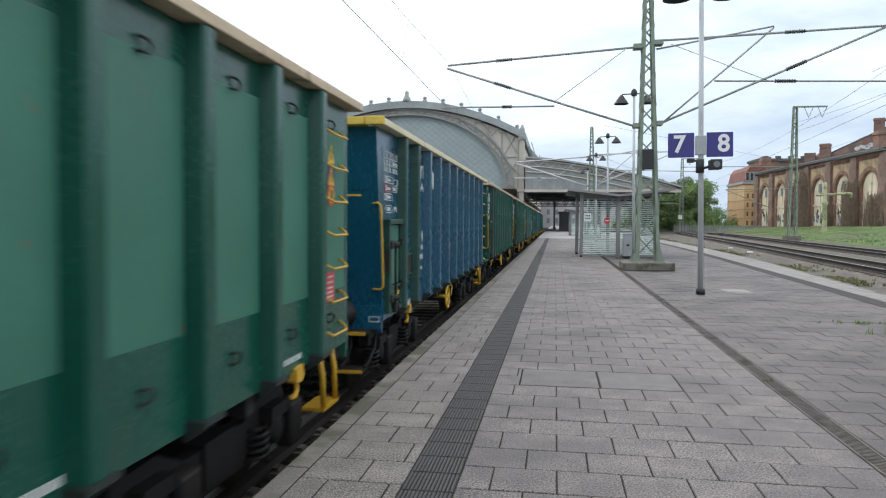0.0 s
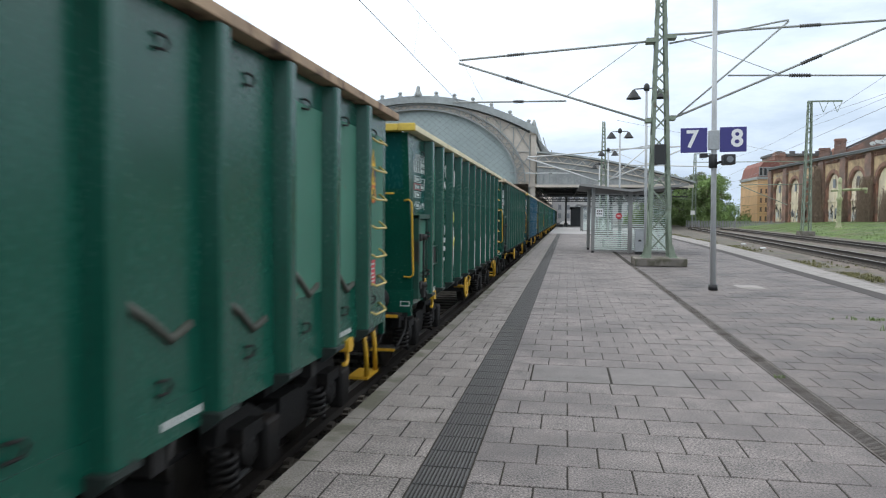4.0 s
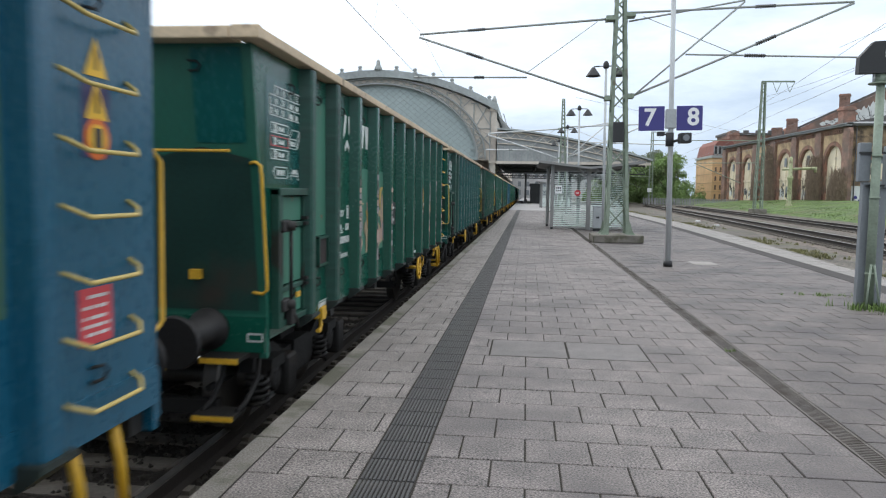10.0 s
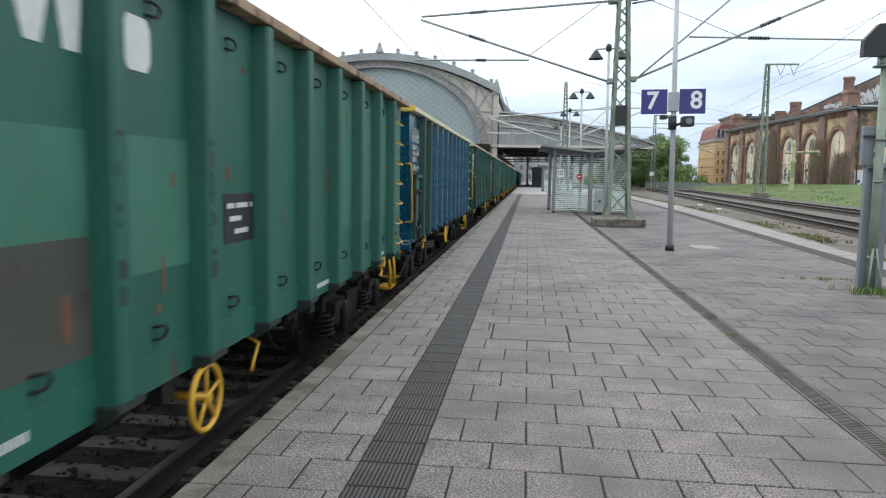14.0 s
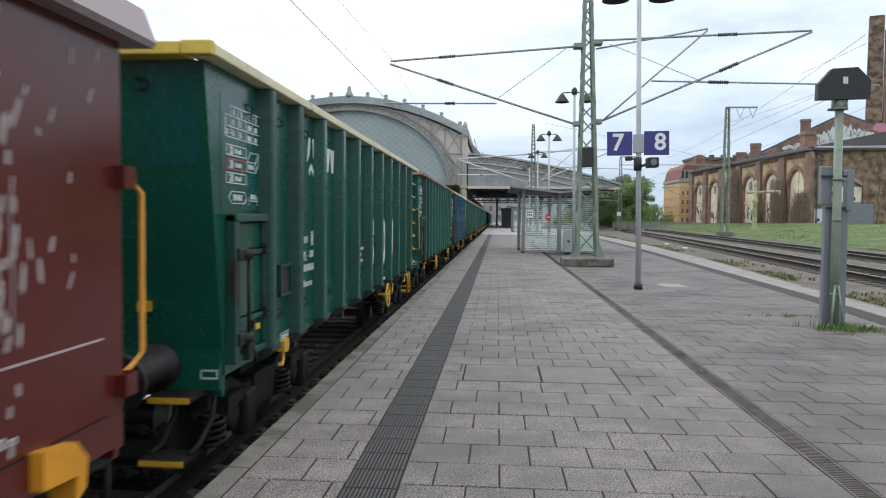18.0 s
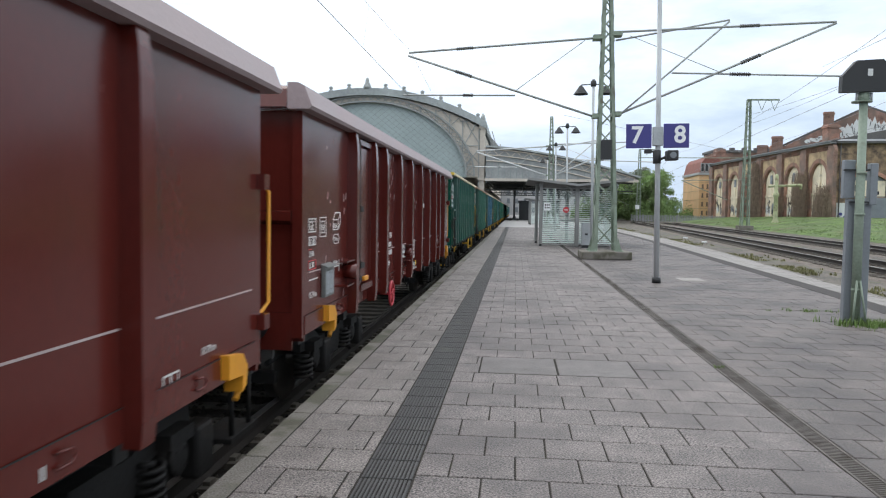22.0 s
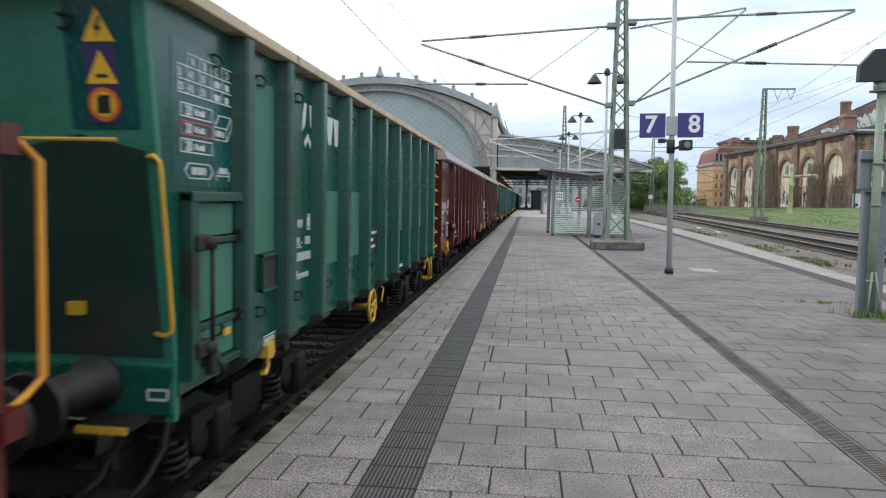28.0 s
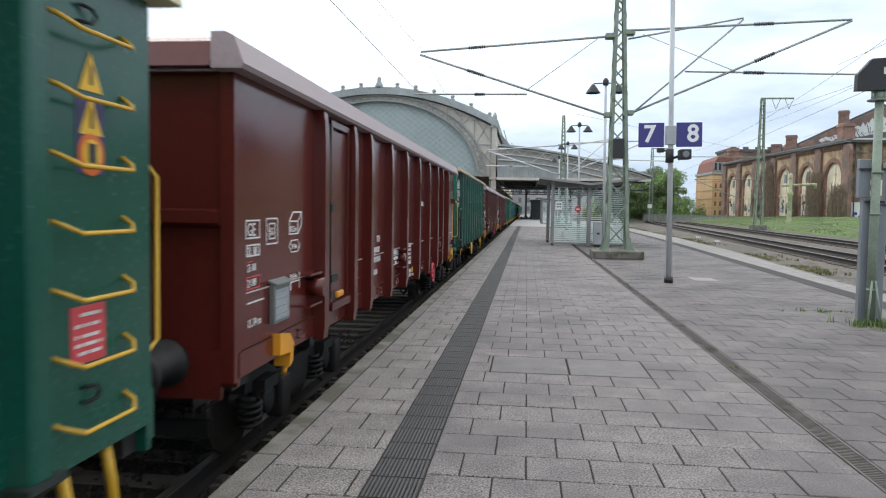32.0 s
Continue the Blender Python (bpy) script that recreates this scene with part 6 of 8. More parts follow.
def make_bands(bm, low, high, seed):
    """Scuffed bands up the near edge of a rib."""
    rnd = random.Random(seed)
    z = low
    while z < high:
        h = rnd.uniform(0.02, 0.11)
        if rnd.random() < 0.8 and z + h < 3.15:
            w = rnd.uniform(0.015, 0.10)
            tilt = rnd.uniform(-0.25, 0.25) * h
            prism(bm, [(-0.0498, z), (-0.05 + w * rnd.uniform(0.5, 1), z + tilt), (-0.05 + w, z + h * 0.6), (-0.05 + w * rnd.uniform(0.2, 0.9), z + h - tilt), (-0.0498, z + h)], 0.1152, 0.1162, "x")
        z += h * rnd.uniform(0.7, 1.2) + rnd.uniform(0.005, 0.06)


def make_green_side(bm, s):
    a, b = sorted((s * (GW - 0.03), s * GW))
    prism(bm, [(G0 + 0.03, 1.0), (G1 - 0.01, 1.0), (G1 - 0.01, 3.212), (G0 - 0.28, 3.212), (G0 + 0.03, 1.15)], a, b, "x")
    a, b = sorted((s * (GW - 0.025), s * (GW + 0.012)))
    box(bm, a, b, G0 + 0.03, G1 - 0.01, 0.95, 1.16)


def make_green_end(bm):
    prism(bm, [(0.0, 0.80), (0.05, 0.80), (0.05, 3.212), (0.0, 3.212)], -GW, GW, "x")


def make_green_end_leaning(bm):
    prism(bm, [(0.0, 0.80), (0.05, 0.80), (0.05, 1.15), (-0.26, 3.212), (-0.31, 3.212), (0.0, 1.15)], -GW, GW, "x")


def make_end_post(bm):
    prism(bm, [(-0.09, -0.10), (0.09, -0.10), (0.13, 0.0), (-0.13, 0.0)], 0.95, 1.85, "z")


FLAP_BARS = ((0.075, 0.80, 0.90, 1.02, 2.15), (0.085, 0.80, 1.60, 2.10, 2.16), (0.05, 0.905, 1.60, 1.83, 1.87), (0.055, 0.905, 1.60, 1.30, 1.34), (0.07, 0.905, 1.62, 1.02, 1.07), (0.05, 1.52, 1.58, 1.075, 1.295), (0.05, 1.52, 1.58, 1.345, 1.825), (0.05, 1.52, 1.58, 1.875, 2.095))


def make_latch_block(bm):
    soft_box(bm, GW + 0.03, GW + 0.10, 0.84, 1.03, -0.05, 0.05, 0.012)
    rod(bm, (GW + 0.06, 0.95, 0.0), (GW + 0.145, 0.99, 0.0), 0.04, 10)


def make_rung(bm):
    tube(bm, [(0.0, 0.0, 0.06), (0.05, 0.02, 0.04), (0.10, 0.10, 0.0), (0.10, 0.50, 0.0), (0.05, 0.58, 0.03), (0.0, 0.57, 0.07)], 0.012, 6)


def make_hook_bracket(bm):
    prism(bm, [(-0.09, 0.12), (0.07, 0.14), (0.10, 0.04), (0.05, -0.02), (-0.09, 0.0)], -0.05, 0.09, "x")
    tube(bm, [(0.02, 0.04, 0.03), (0.03, 0.05, -0.10), (0.03, 0.0, -0.16), (0.03, -0.07, -0.14)], 0.025, 8)


def split_at_ribs(y0, y1, ribs, clear):
    cuts = [r for r in ribs if y0 - 0.3 < r < y1 + 0.3]
    stops = [y0] + [v for r in cuts for v in (r - clear, r + clear)] + [y1]
    return [(max(a, y0), min(b, y1)) for a, b in zip(stops[::2], stops[1::2]) if min(b, y1) - max(a, y0) > 0.05]


def green_wagon(paint, rim, label, patches=(), wheel=5.62, spray=None, rungs=YELLOW, ribs=None, flap=None, marks=True, signs=0.0, label_at=(5.88, 1.42), banded=True, handle=YELLOW, end=None):
    w = thing("open_wagon", pose(TRACK_X, 0, RAIL_Z), label, "freight wagon", "wagons of the train")
    ribs = ribs or paint
    part("underframe", lambda bm: [box(bm, -0.28, 0.28, 0.62, GREEN_L - 0.62, 0.72, 0.98), box(bm, -1.28, 1.28, 0.70, 0.92, 0.80, 1.02), box(bm, -1.28, 1.28, GREEN_L - 0.92, GREEN_L - 0.70, 0.80, 1.02)]
         + [box(bm, -1.28, 1.28, y - 0.07, y + 0.07, 0.78, 0.99) for y in (2.9, 5.2, 8.1, 10.46)], DARK_STEEL, w, "dark steel underframe", key="gunder")
    part("floor", lambda bm: box(bm, -GW + 0.04, GW - 0.04, G0, G1, 1.0, 1.10), DARK_STEEL, w, key="gfloor")
    part("brake_rigging", lambda bm: make_rigging(bm, GREEN_L), IRON, w, key="grig")
    for s in (1, -1):
        part("side_wall", lambda bm: make_green_side(bm, s), paint, w, key=("gside", s))
        for y in G_RIBS:
            part("rib", make_green_rib, RIB_BANDED if y < 3 and banded else ribs, w, key="grib", m=pose(s * GW, y, 0, rz=0 if s > 0 else 180))
            if s > 0:
                part("rib_foot", make_rib_foot, FOOT_PAINT, w, "chipped dark rib foot", key="gribfoot", m=pose(GW, y, 0))
        top_patch = [q for q in patches if q[0] < 3.7 and q[1] > 5.3]
        if s > 0 and banded:
            for y, low, high, tone in ((1.63, 1.4, 3.1, BAND_PALE), (2.50, 1.4, 3.1, BAND_DARK)):
                tagged(part("scuffed_bands", lambda bm: make_bands(bm, low, high, int(y * 100)), tone, w, "scuffed bands up the rib", key=("bands", y), m=pose(GW, y, 0)), kind="stuff")
        if s > 0 and top_patch:
            for y in (3.48, 4.47, 5.48):
                tagged(part("scuffed_bands", lambda bm: make_bands(bm, top_patch[0][2] - 0.1, top_patch[0][3], int(y * 90)), BAND_DARK, w, "dark scuffed bands up the rib", key=("bands", y, top_patch[0][3]), m=pose(GW, y, 0)), kind="stuff")
        part("top_rail", lambda bm: soft_box(bm, *sorted((s * (GW - 0.07), s * (GW + 0.125))), G0 - 0.42, G1 + 0.14, 3.222, 3.300, 0.010), rim, w, "pale worn top rail", key=("gtop", s))
        part("rail_corner", lambda bm: soft_box(bm, *sorted((s * (GW - 0.085), s * (GW + 0.13))), G0 - 0.50, G0 - 0.424, 3.212, 3.308, 0.010), RIM_END if rim is RIM_YELLOW else rim, w, "top rail corner", key=("gtopc", s))
    for far in (False, True):
        e = part("end_wall", make_green_end if far else make_green_end_leaning, end or (GREEN_WORN if rim is RIM_TAN else paint), w, key=("gend", far), m=pose(0, G1, 0, rz=180) if far else pose(0, G0, 0))
        lean = 0.0 if far else -0.31
        part("end_rail", lambda bm: soft_box(bm, -GW + 0.09, GW - 0.09, lean - (0.12 if far else 0.18), lean + 0.07, 3.215, 3.303, 0.010), RIM_END if rim is RIM_YELLOW else rim, e, key=("gerail", far))
        part("headstock", lambda bm: box(bm, -1.335, 1.335, -0.04, -0.003, 0.85, 1.13), paint, e, key="ghead")
        for x in (-0.75, 0.0, 0.75):
            if far:
                part("end_post", make_end_post, paint, e, key="gepost", m=pose(x, -0.003, 0))
        for x in (-0.875, 0.875):
            part("buffer", make_buffer, BUFFER_SHADE, e, "black buffer with shade in its colour", key="buffer", m=pose(x, -0.04, 1.03, rz=180))
        part("coupling", make_hook, IRON, e, key="hook", m=pose(0, -0.04, 1.0, rz=180))
        part("brake_hose_bar", lambda bm: tube(bm, [(-0.6, -0.1, 0.82), (-0.55, -0.2, 0.68), (0.55, -0.2, 0.68), (0.6, -0.1, 0.82)], 0.014, 6), YELLOW, e, key="hosebar")
    if handle:
        part("end_rail_bar", lambda bm: rod(bm, (-0.9, 0.44, 2.43), (1.16, 0.44, 2.43), 0.012, 8), handle, w, "yellow end handrail", key="gebar")
        part("corner_handle", lambda bm: tube(bm, [(1.26, 0.56, 2.34), (1.34, 0.50, 2.35), (1.375, 0.50, 2.32), (1.38, 0.51, 2.25), (1.38, 0.62, 1.42), (1.375, 0.63, 1.36), (1.34, 0.63, 1.33), (1.24, 0.69, 1.33)], 0.0135, 8),
         handle, w, "bent yellow handle", key="ghandle")
    part("end_handle", lambda bm: tube(bm, [(1.15, G1 + 0.01, 2.36), (1.22, G1 + 0.20, 2.36), (1.24, G1 + 0.26, 2.30), (1.24, G1 + 0.26, 1.36), (1.22, G1 + 0.20, 1.30), (1.15, G1 + 0.01, 1.30)], 0.015, 8), YELLOW, w,
         "yellow corner handrail", key="gehandle")
    slope = pose(0, G0, 1.15, 8.57)
    if signs:
        warning_signs(w, slope @ pose(signs, -0.008, 1.83) @ Matrix.Scale(0.92, 4))
    part("end_panel", lambda bm: box(bm, 0.87, 1.26, -0.006, -0.003, 1.36, 2.06), TEAL if paint is not BLUE else BLUE, w, "darker field round the signs", key="gendp", m=slope)
    if rim is RIM_TAN:
        part("end_grime", lambda bm: prism(bm, [(-1.28, 0.03), (1.28, 0.03), (1.28, 1.24), (0.9, 1.33), (0.4, 1.22), (-0.3, 1.36), (-1.28, 1.25)], -0.0025, -0.001), END_SHADE, w, "lower half of the end, painted dark for shade", key="gendg", m=slope)
    part("end_plate", lambda bm: plates2(bm, outline(1.19, 1.325, 0.935, 1.005, 0.012), G0 - 0.041), WHITE, w, key="gendpl")
    part("reflector", lambda bm: box(bm, 0.745, 0.835, G0 - 0.11, G0 - 0.06, 1.435, 1.51), YELLOW, w, key="grefl")
    part("end_ring", make_ring, IRON, w, key="ring", m=slope @ pose(0.86, -0.004, 1.93, rz=-90))
    part("corner_step", lambda bm: [box(bm, 0.90, 1.22, G0 - 0.30, G0 - 0.045, 0.82, 0.85), tube(bm, [(1.24, G0 + 0.1, 0.86), (1.24, G0 + 0.06, 0.62), (1.20, G0 - 0.10, 0.46), (1.18, G0 - 0.22, 0.42)], 0.022, 6),
                                    tube(bm, [(0.94, G0 + 0.1, 0.86), (0.94, G0 + 0.06, 0.62), (0.92, G0 - 0.10, 0.46), (0.90, G0 - 0.22, 0.42)], 0.022, 6), box(bm, 0.86, 1.20, G0 - 0.36, G0 - 0.10, 0.39, 0.42)], IRON, w, "black footsteps", key="gstep")
    part("step_edge", lambda bm: box(bm, 0.92, 1.22, G0 - 0.315, G0 - 0.302, 0.815, 0.855), YELLOW, w, "yellow step edge", key="gstepe")
    part("step_edge", lambda bm: box(bm, 0.88, 1.20, G0 - 0.375, G0 - 0.362, 0.385, 0.42), YELLOW, w, "yellow step edge", key="gstepf")
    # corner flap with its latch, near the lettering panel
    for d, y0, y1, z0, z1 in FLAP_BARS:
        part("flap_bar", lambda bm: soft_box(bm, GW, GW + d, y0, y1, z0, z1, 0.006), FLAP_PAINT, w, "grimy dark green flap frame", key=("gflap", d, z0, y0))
    part("flap_panel", lambda bm: [soft_box(bm, GW + 0.002, GW + 0.026, 0.92, 1.51, 1.35, 1.82, 0.008), soft_box(bm, GW + 0.002, GW + 0.026, 0.92, 1.51, 1.88, 2.09, 0.008), soft_box(bm, GW + 0.002, GW + 0.026, 0.92, 1.51, 1.08, 1.29, 0.008)], flap or PALE_GREEN, w, "paler green flap panel", key="gflapp")
    part("latch_rod", lambda bm: rod(bm, (GW + 0.10, 1.02, 1.16), (GW + 0.10, 1.02, 1.85), 0.016, 8), DARK_STEEL, w, "dark iron latch rod", key="glrod")
    for z in (1.20, 1.85):
        part("latch_block", make_latch_block, DARK_STEEL, w, key="glblk", m=pose(0, 0, z))
    for z in (1.31, 1.36, 1.85, 1.90):
        part("hinge", lambda bm: box(bm, GW + 0.03, GW + 0.085, 1.50, 1.74, -0.014, 0.014), DARK_STEEL, w, key="ghinge", m=pose(0, 0, z))
    part("latch_foot", lambda bm: [soft_box(bm, GW + 0.05, GW + 0.12, 0.98, 1.10, 1.02, 1.16, 0.012), tube(bm, [(GW + 0.10, 1.02, 1.16), (GW + 0.12, 1.10, 1.06), (GW + 0.11, 1.16, 0.98)], 0.02, 6)], DARK_STEEL, w, key="glfoot")
    part("flap_tag", lambda bm: box(bm, GW + 0.056, GW + 0.07, 1.27, 1.37, 1.215, 1.26), YELLOW, w, key="gtag")
    part("label_holder", lambda bm: [box(bm, GW + 0.004, GW + 0.02, 2.07, 2.37, 1.42, 1.67)], HOLDER, w, "dark wire label holder", key="ghold")
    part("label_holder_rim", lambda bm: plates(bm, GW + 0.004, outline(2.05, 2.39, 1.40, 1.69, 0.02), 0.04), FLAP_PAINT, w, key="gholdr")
    # lettering panel
    panel = part("lettering_panel", lambda bm: plates(bm, GW, [(0.70, 1.56, 2.19, 3.04)]), BLUE if paint is BLUE else TEAL, w, "dark panel with white load table", key="gpanel")
    rnd = random.Random(5)
    x = GW + 0.0035
    part("load_table", lambda bm: plates(bm, x, outline(0.89, 1.55, 2.895, 2.98, 0.008) + outline(0.775, 1.55, 2.735, 2.903, 0.008) + [(0.775, 1.55, 2.815, 2.823)] + [(y, y + 0.007, 2.74, 2.90) for y in (0.89, 1.055, 1.22, 1.385)] + [(y, y + 0.007, 2.90, 2.97) for y in (1.055, 1.22, 1.385)]
                                         + [r for z in (2.748, 2.832) for y in (1.265, 1.43) for r in text_bars(rnd, y, y + 0.085, z, 0.042, 1)]), WHITE, panel, "white load table with unreadable small print", key="gtable")
    for k, c in enumerate("ABCD"):
        letters("letter", c, 0.075, turned(GW + 0.004, 0.945 + 0.165 * k, 2.912), WHITE, panel, 0.001)
    for z, row in ((2.833, ("S", "43", "51")), (2.752, ("SS", "43", "51"))):
        for text, y in zip(row, (0.79, 0.915, 1.08)):
            letters("figure", text, 0.066, turned(GW + 0.004, y, z), WHITE, panel, 0.001)
    for z, material in ((2.60, WHITE), (2.495, RED_SIGN), (2.39, WHITE)):
        part("weight_box", lambda bm: plates(bm, x, outline(0.805, 1.235, 0, 0.085, 0.008)), material, panel, key=("gwbox", material.name), m=pose(0, 0, z))
        letters("mark", "20", 0.085, turned(GW + 0.004, 0.87, z + 0.014), WHITE, panel, 0.002)
        part("weight_print", lambda bm: plates(bm, x, [(0.99, 1.005, 0.022, 0.06), (1.018, 1.033, 0.022, 0.06), (1.05, 1.08, 0.022, 0.05), (1.09, 1.12, 0.022, 0.06)]), WHITE, panel, key="gwprint", m=pose(0, 0, z))
    part("volume_mark", lambda bm: [rod(bm, (x, *p), (x, *q), 0.005, 4) for p, q in zip(((0.855, 2.285), (0.91, 2.33), (1.19, 2.33), (1.245, 2.285), (1.19, 2.24), (0.91, 2.24)), ((0.91, 2.33), (1.19, 2.33), (1.245, 2.285), (1.19, 2.24), (0.91, 2.24), (0.855, 2.285)))]
         + [box(bm, x, x + 0.003, y, y + 0.025, 2.262, 2.308) for y in (0.95, 0.985, 1.03, 1.065, 1.11)], WHITE, panel, "white six-sided mark", key="gvol")
    part("floor_mark", lambda bm: [rod(bm, (x, *p), (x, *q), 0.005, 4) for p, q in (((1.26, 2.50), (1.46, 2.50)), ((1.46, 2.50), (1.53, 2.58)), ((1.53, 2.58), (1.53, 2.66)), ((1.53, 2.66), (1.34, 2.66)), ((1.34, 2.66), (1.26, 2.58)), ((1.26, 2.58), (1.26, 2.50)),
                                                                                   ((1.26, 2.58), (1.46, 2.58)), ((1.46, 2.58), (1.53, 2.66)), ((1.46, 2.58), (1.46, 2.50)))] + [box(bm, x, x + 0.003, y, y + 0.03, 2.52, 2.56) for y in (1.29, 1.33, 1.38)],
         WHITE, panel, "white drawn box mark", key="gfloorm")
    part("length_mark", lambda bm: plates(bm, x, [(1.30, 1.50, 2.262, 2.270), (1.30, 1.307, 2.23, 2.30), (1.493, 1.50, 2.23, 2.30)] + [(y, y + 0.03, 2.28, 2.32) for y in (1.34, 1.38, 1.43)]), WHITE, panel, key="glen")
    # white shapes of the owner's mark
    if marks:
        for p in (((3.10, 2.72), (3.20, 2.80), (3.235, 2.98), (3.17, 2.99), (3.12, 2.86)), ((3.45, 2.72), (3.43, 2.86), (3.38, 2.99), (3.315, 2.98), (3.35, 2.80)),
                  ((3.17, 2.64), (3.275, 2.72), (3.38, 2.64), (3.36, 2.58), (3.275, 2.65), (3.19, 2.58))):
            part("owner_mark", lambda bm: shape(bm, GW + 0.001, p), WHITE, w, "white piece of the owner's mark", key=("gmark", p))
        for p in (((3.88, 2.95), (4.15, 2.95), (4.07, 2.67), (3.97, 2.67)), ((4.17, 2.95), (4.365, 2.95), (4.33, 2.67), (4.22, 2.67)),
                  ((4.74, 2.94), (4.92, 2.94), (4.96, 2.88), (4.96, 2.72), (4.92, 2.66), (4.74, 2.66), (4.70, 2.72), (4.70, 2.88))):
            part("owner_mark", lambda bm: shape(bm, GW + 0.001, p), WHITE, w, "white piece of the owner's mark", key=("gmark", p))
        rnd2 = random.Random(8)
        part("mark_frame", lambda bm: plates(bm, GW + 0.001, outline(3.27, 3.36, 1.83, 1.98, 0.014) + [(3.295, 3.335, 1.86, 1.95)]), WHITE, w, "white framed mark", key="gmframe")
        for k, r in enumerate(digit_bars(2.98, 3.46, 1.56, 0.075) + text_bars(rnd2, 2.66, 2.90, 0.99, 0.04, 1)):
            part("number_bar", lambda bm: plates(bm, GW + 0.001, [r]), WHITE, w, key=("gnum", k))
        letters("mark", "RIV", 0.105, turned(GW + 0.0015, 2.99, 1.86), WHITE, w, 0.001)
        letters("mark", "PL -", 0.105, turned(GW + 0.0015, 2.97, 1.70), WHITE, w, 0.001)
        part("mark_line", lambda bm: plates(bm, GW + 0.001, [(2.97, 3.11, 1.68, 1.688)] + digit_bars(3.22, 3.45, 1.70, 0.075)), WHITE, w, key="gmline")
        letters("type_code", "Eamnoss", 0.10, turned(GW + 0.0015, 2.97, 1.40), WHITE, w, 0.001)
    ly, lz = label_at
    lab = part("contact_label", lambda bm: plates(bm, GW + 0.003, [(0, 0.52, 0, 0.34)]), BLACK, w, "black contact label with white print", key="glab", m=pose(0, ly, lz))
    rnd3 = random.Random(3)
    part("label_print", lambda bm: plates(bm, GW + 0.0065, text_bars(rnd3, 0.04, 0.48, 0.24, 0.035) + text_bars(rnd3, 0.08, 0.44, 0.15, 0.035) + text_bars(rnd3, 0.12, 0.40, 0.06, 0.035)), WHITE, lab, key="glabp")
    for name, rects in (("length_plate", outline(2.12, 2.42, 0.965, 1.045, 0.008) + digit_bars(2.15, 2.40, 0.985, 0.04)), ("small_print", digit_bars(3.6, 3.9, 1.03, 0.045)), ("small_print", digit_bars(8.0, 8.45, 1.03, 0.045)),
                        ("small_print", digit_bars(10.9, 11.3, 1.03, 0.045)), ("hook_sign", outline(6.70, 6.86, 1.19, 1.36, 0.010) + [(6.73, 6.83, 1.23, 1.245), (6.75, 6.84, 1.29, 1.305)])):
        part(name, lambda bm: plates(bm, GW + (0.0135 if rects[0][2] < 1.15 else 0.001), rects), WHITE, w, key=("gsp", rects[0]))
    # lashing rings above and below
    mids = [(a + b) / 2 for a, b in zip(G_RIBS, G_RIBS[1:])] + [1.28, 12.05]
    for y in mids:
        for z in (3.0, 1.26):
            part("lashing_ring", make_ring, IRON, w, key="ring", m=pose(GW, y - 0.05, z))
    # ladder end
    for k in range(7):
        part("ladder_rung", make_rung, rungs, w, key="rung", m=pose(GW, 11.78, 2.90 - 0.297 * k))
    part("sign_ground", lambda bm: plates(bm, GW, [(11.98, 12.20, 2.28, 2.64)]), NAVY, w, key="gsg")
    for z in (2.74, 2.54):
        part("triangle", lambda bm: shape(bm, GW + 0.004, ((12.0, -0.08), (12.18, -0.08), (12.09, 0.10))), AMBER, w, "yellow warning triangle", key="gtri", m=pose(0, 0, z))
        part("triangle_mark", lambda bm: shape(bm, GW + 0.0075, ((12.08, -0.05), (12.10, -0.05), (12.105, 0.03), (12.085, 0.05))), BLACK, w, key="gtrim", m=pose(0, 0, z))
    part("disc", lambda bm: lathe(bm, [(0.10, 0.004), (0.10, 0.007)], (GW, 12.09, 2.37), 20, "x"), ORANGE_SIGN, w, "round orange warning sign", key="gdisc")
    part("disc_field", lambda bm: lathe(bm, [(0.07, 0.008), (0.07, 0.010)], (GW, 12.09, 2.37), 20, "x"), AMBER, w, key="gdiscf")
    part("disc_mark", lambda bm: plates(bm, GW + 0.0105, [(12.06, 12.12, 2.33, 2.42)]), BLACK, w, key="gdiscm")
    red = part("red_notice", lambda bm: plates(bm, GW + 0.001, [(11.92, 12.19, 1.40, 1.67)]), RED_SIGN, w, "red notice plate with white print", key="gnot")
    rnd4 = random.Random(6)
    part("notice_print", lambda bm: plates(bm, GW + 0.0045, [r for z in (1.44, 1.48, 1.52, 1.57, 1.62) for r in text_bars(rnd4, 11.95, 12.16, z, 0.016)]), WHITE, red, key="gnotp")
    part("far_step", lambda bm: [tube(bm, [(GW - 0.05, y, 0.98), (GW - 0.02, y + 0.02, 0.75), (GW - 0.02, y + 0.06, 0.45)], 0.028, 6) for y in (11.9, 12.25)] + [box(bm, GW - 0.22, GW, 11.92, 12.36, 0.42, 0.45)], YELLOW, w,
         "yellow footstep below the ladder", key="gfstep")
    for y in (2.22, 11.18):
        part("tow_bracket", make_hook_bracket, YELLOW, w, "yellow tow hook", key="gbr", m=pose(GW - 0.03, y, 0.87) @ Matrix.Scale(0.85, 4))
    part("handwheel", lambda bm: make_handwheel(bm, 0.205), YELLOW, w, "yellow brake handwheel", key="ghw", m=pose(GW + 0.06, wheel, 0.74))
    part("brake_lever", lambda bm: [tube(bm, [(GW - 0.1, wheel + 1.0, 0.92), (GW, wheel + 1.05, 0.84), (GW, wheel + 0.95, 0.74), (GW, wheel + 0.9, 0.66)], 0.014, 6)], YELLOW, w, key=("glev", wheel))
    part("shunting_hook", lambda bm: plates(bm, GW + 0.002, [(wheel - 0.05, wheel + 0.03, 1.02, 1.18)]), RED_SIGN, w, key=("gsh", wheel))
    for y in (2.32, 10.35):
        bogie(y, w)
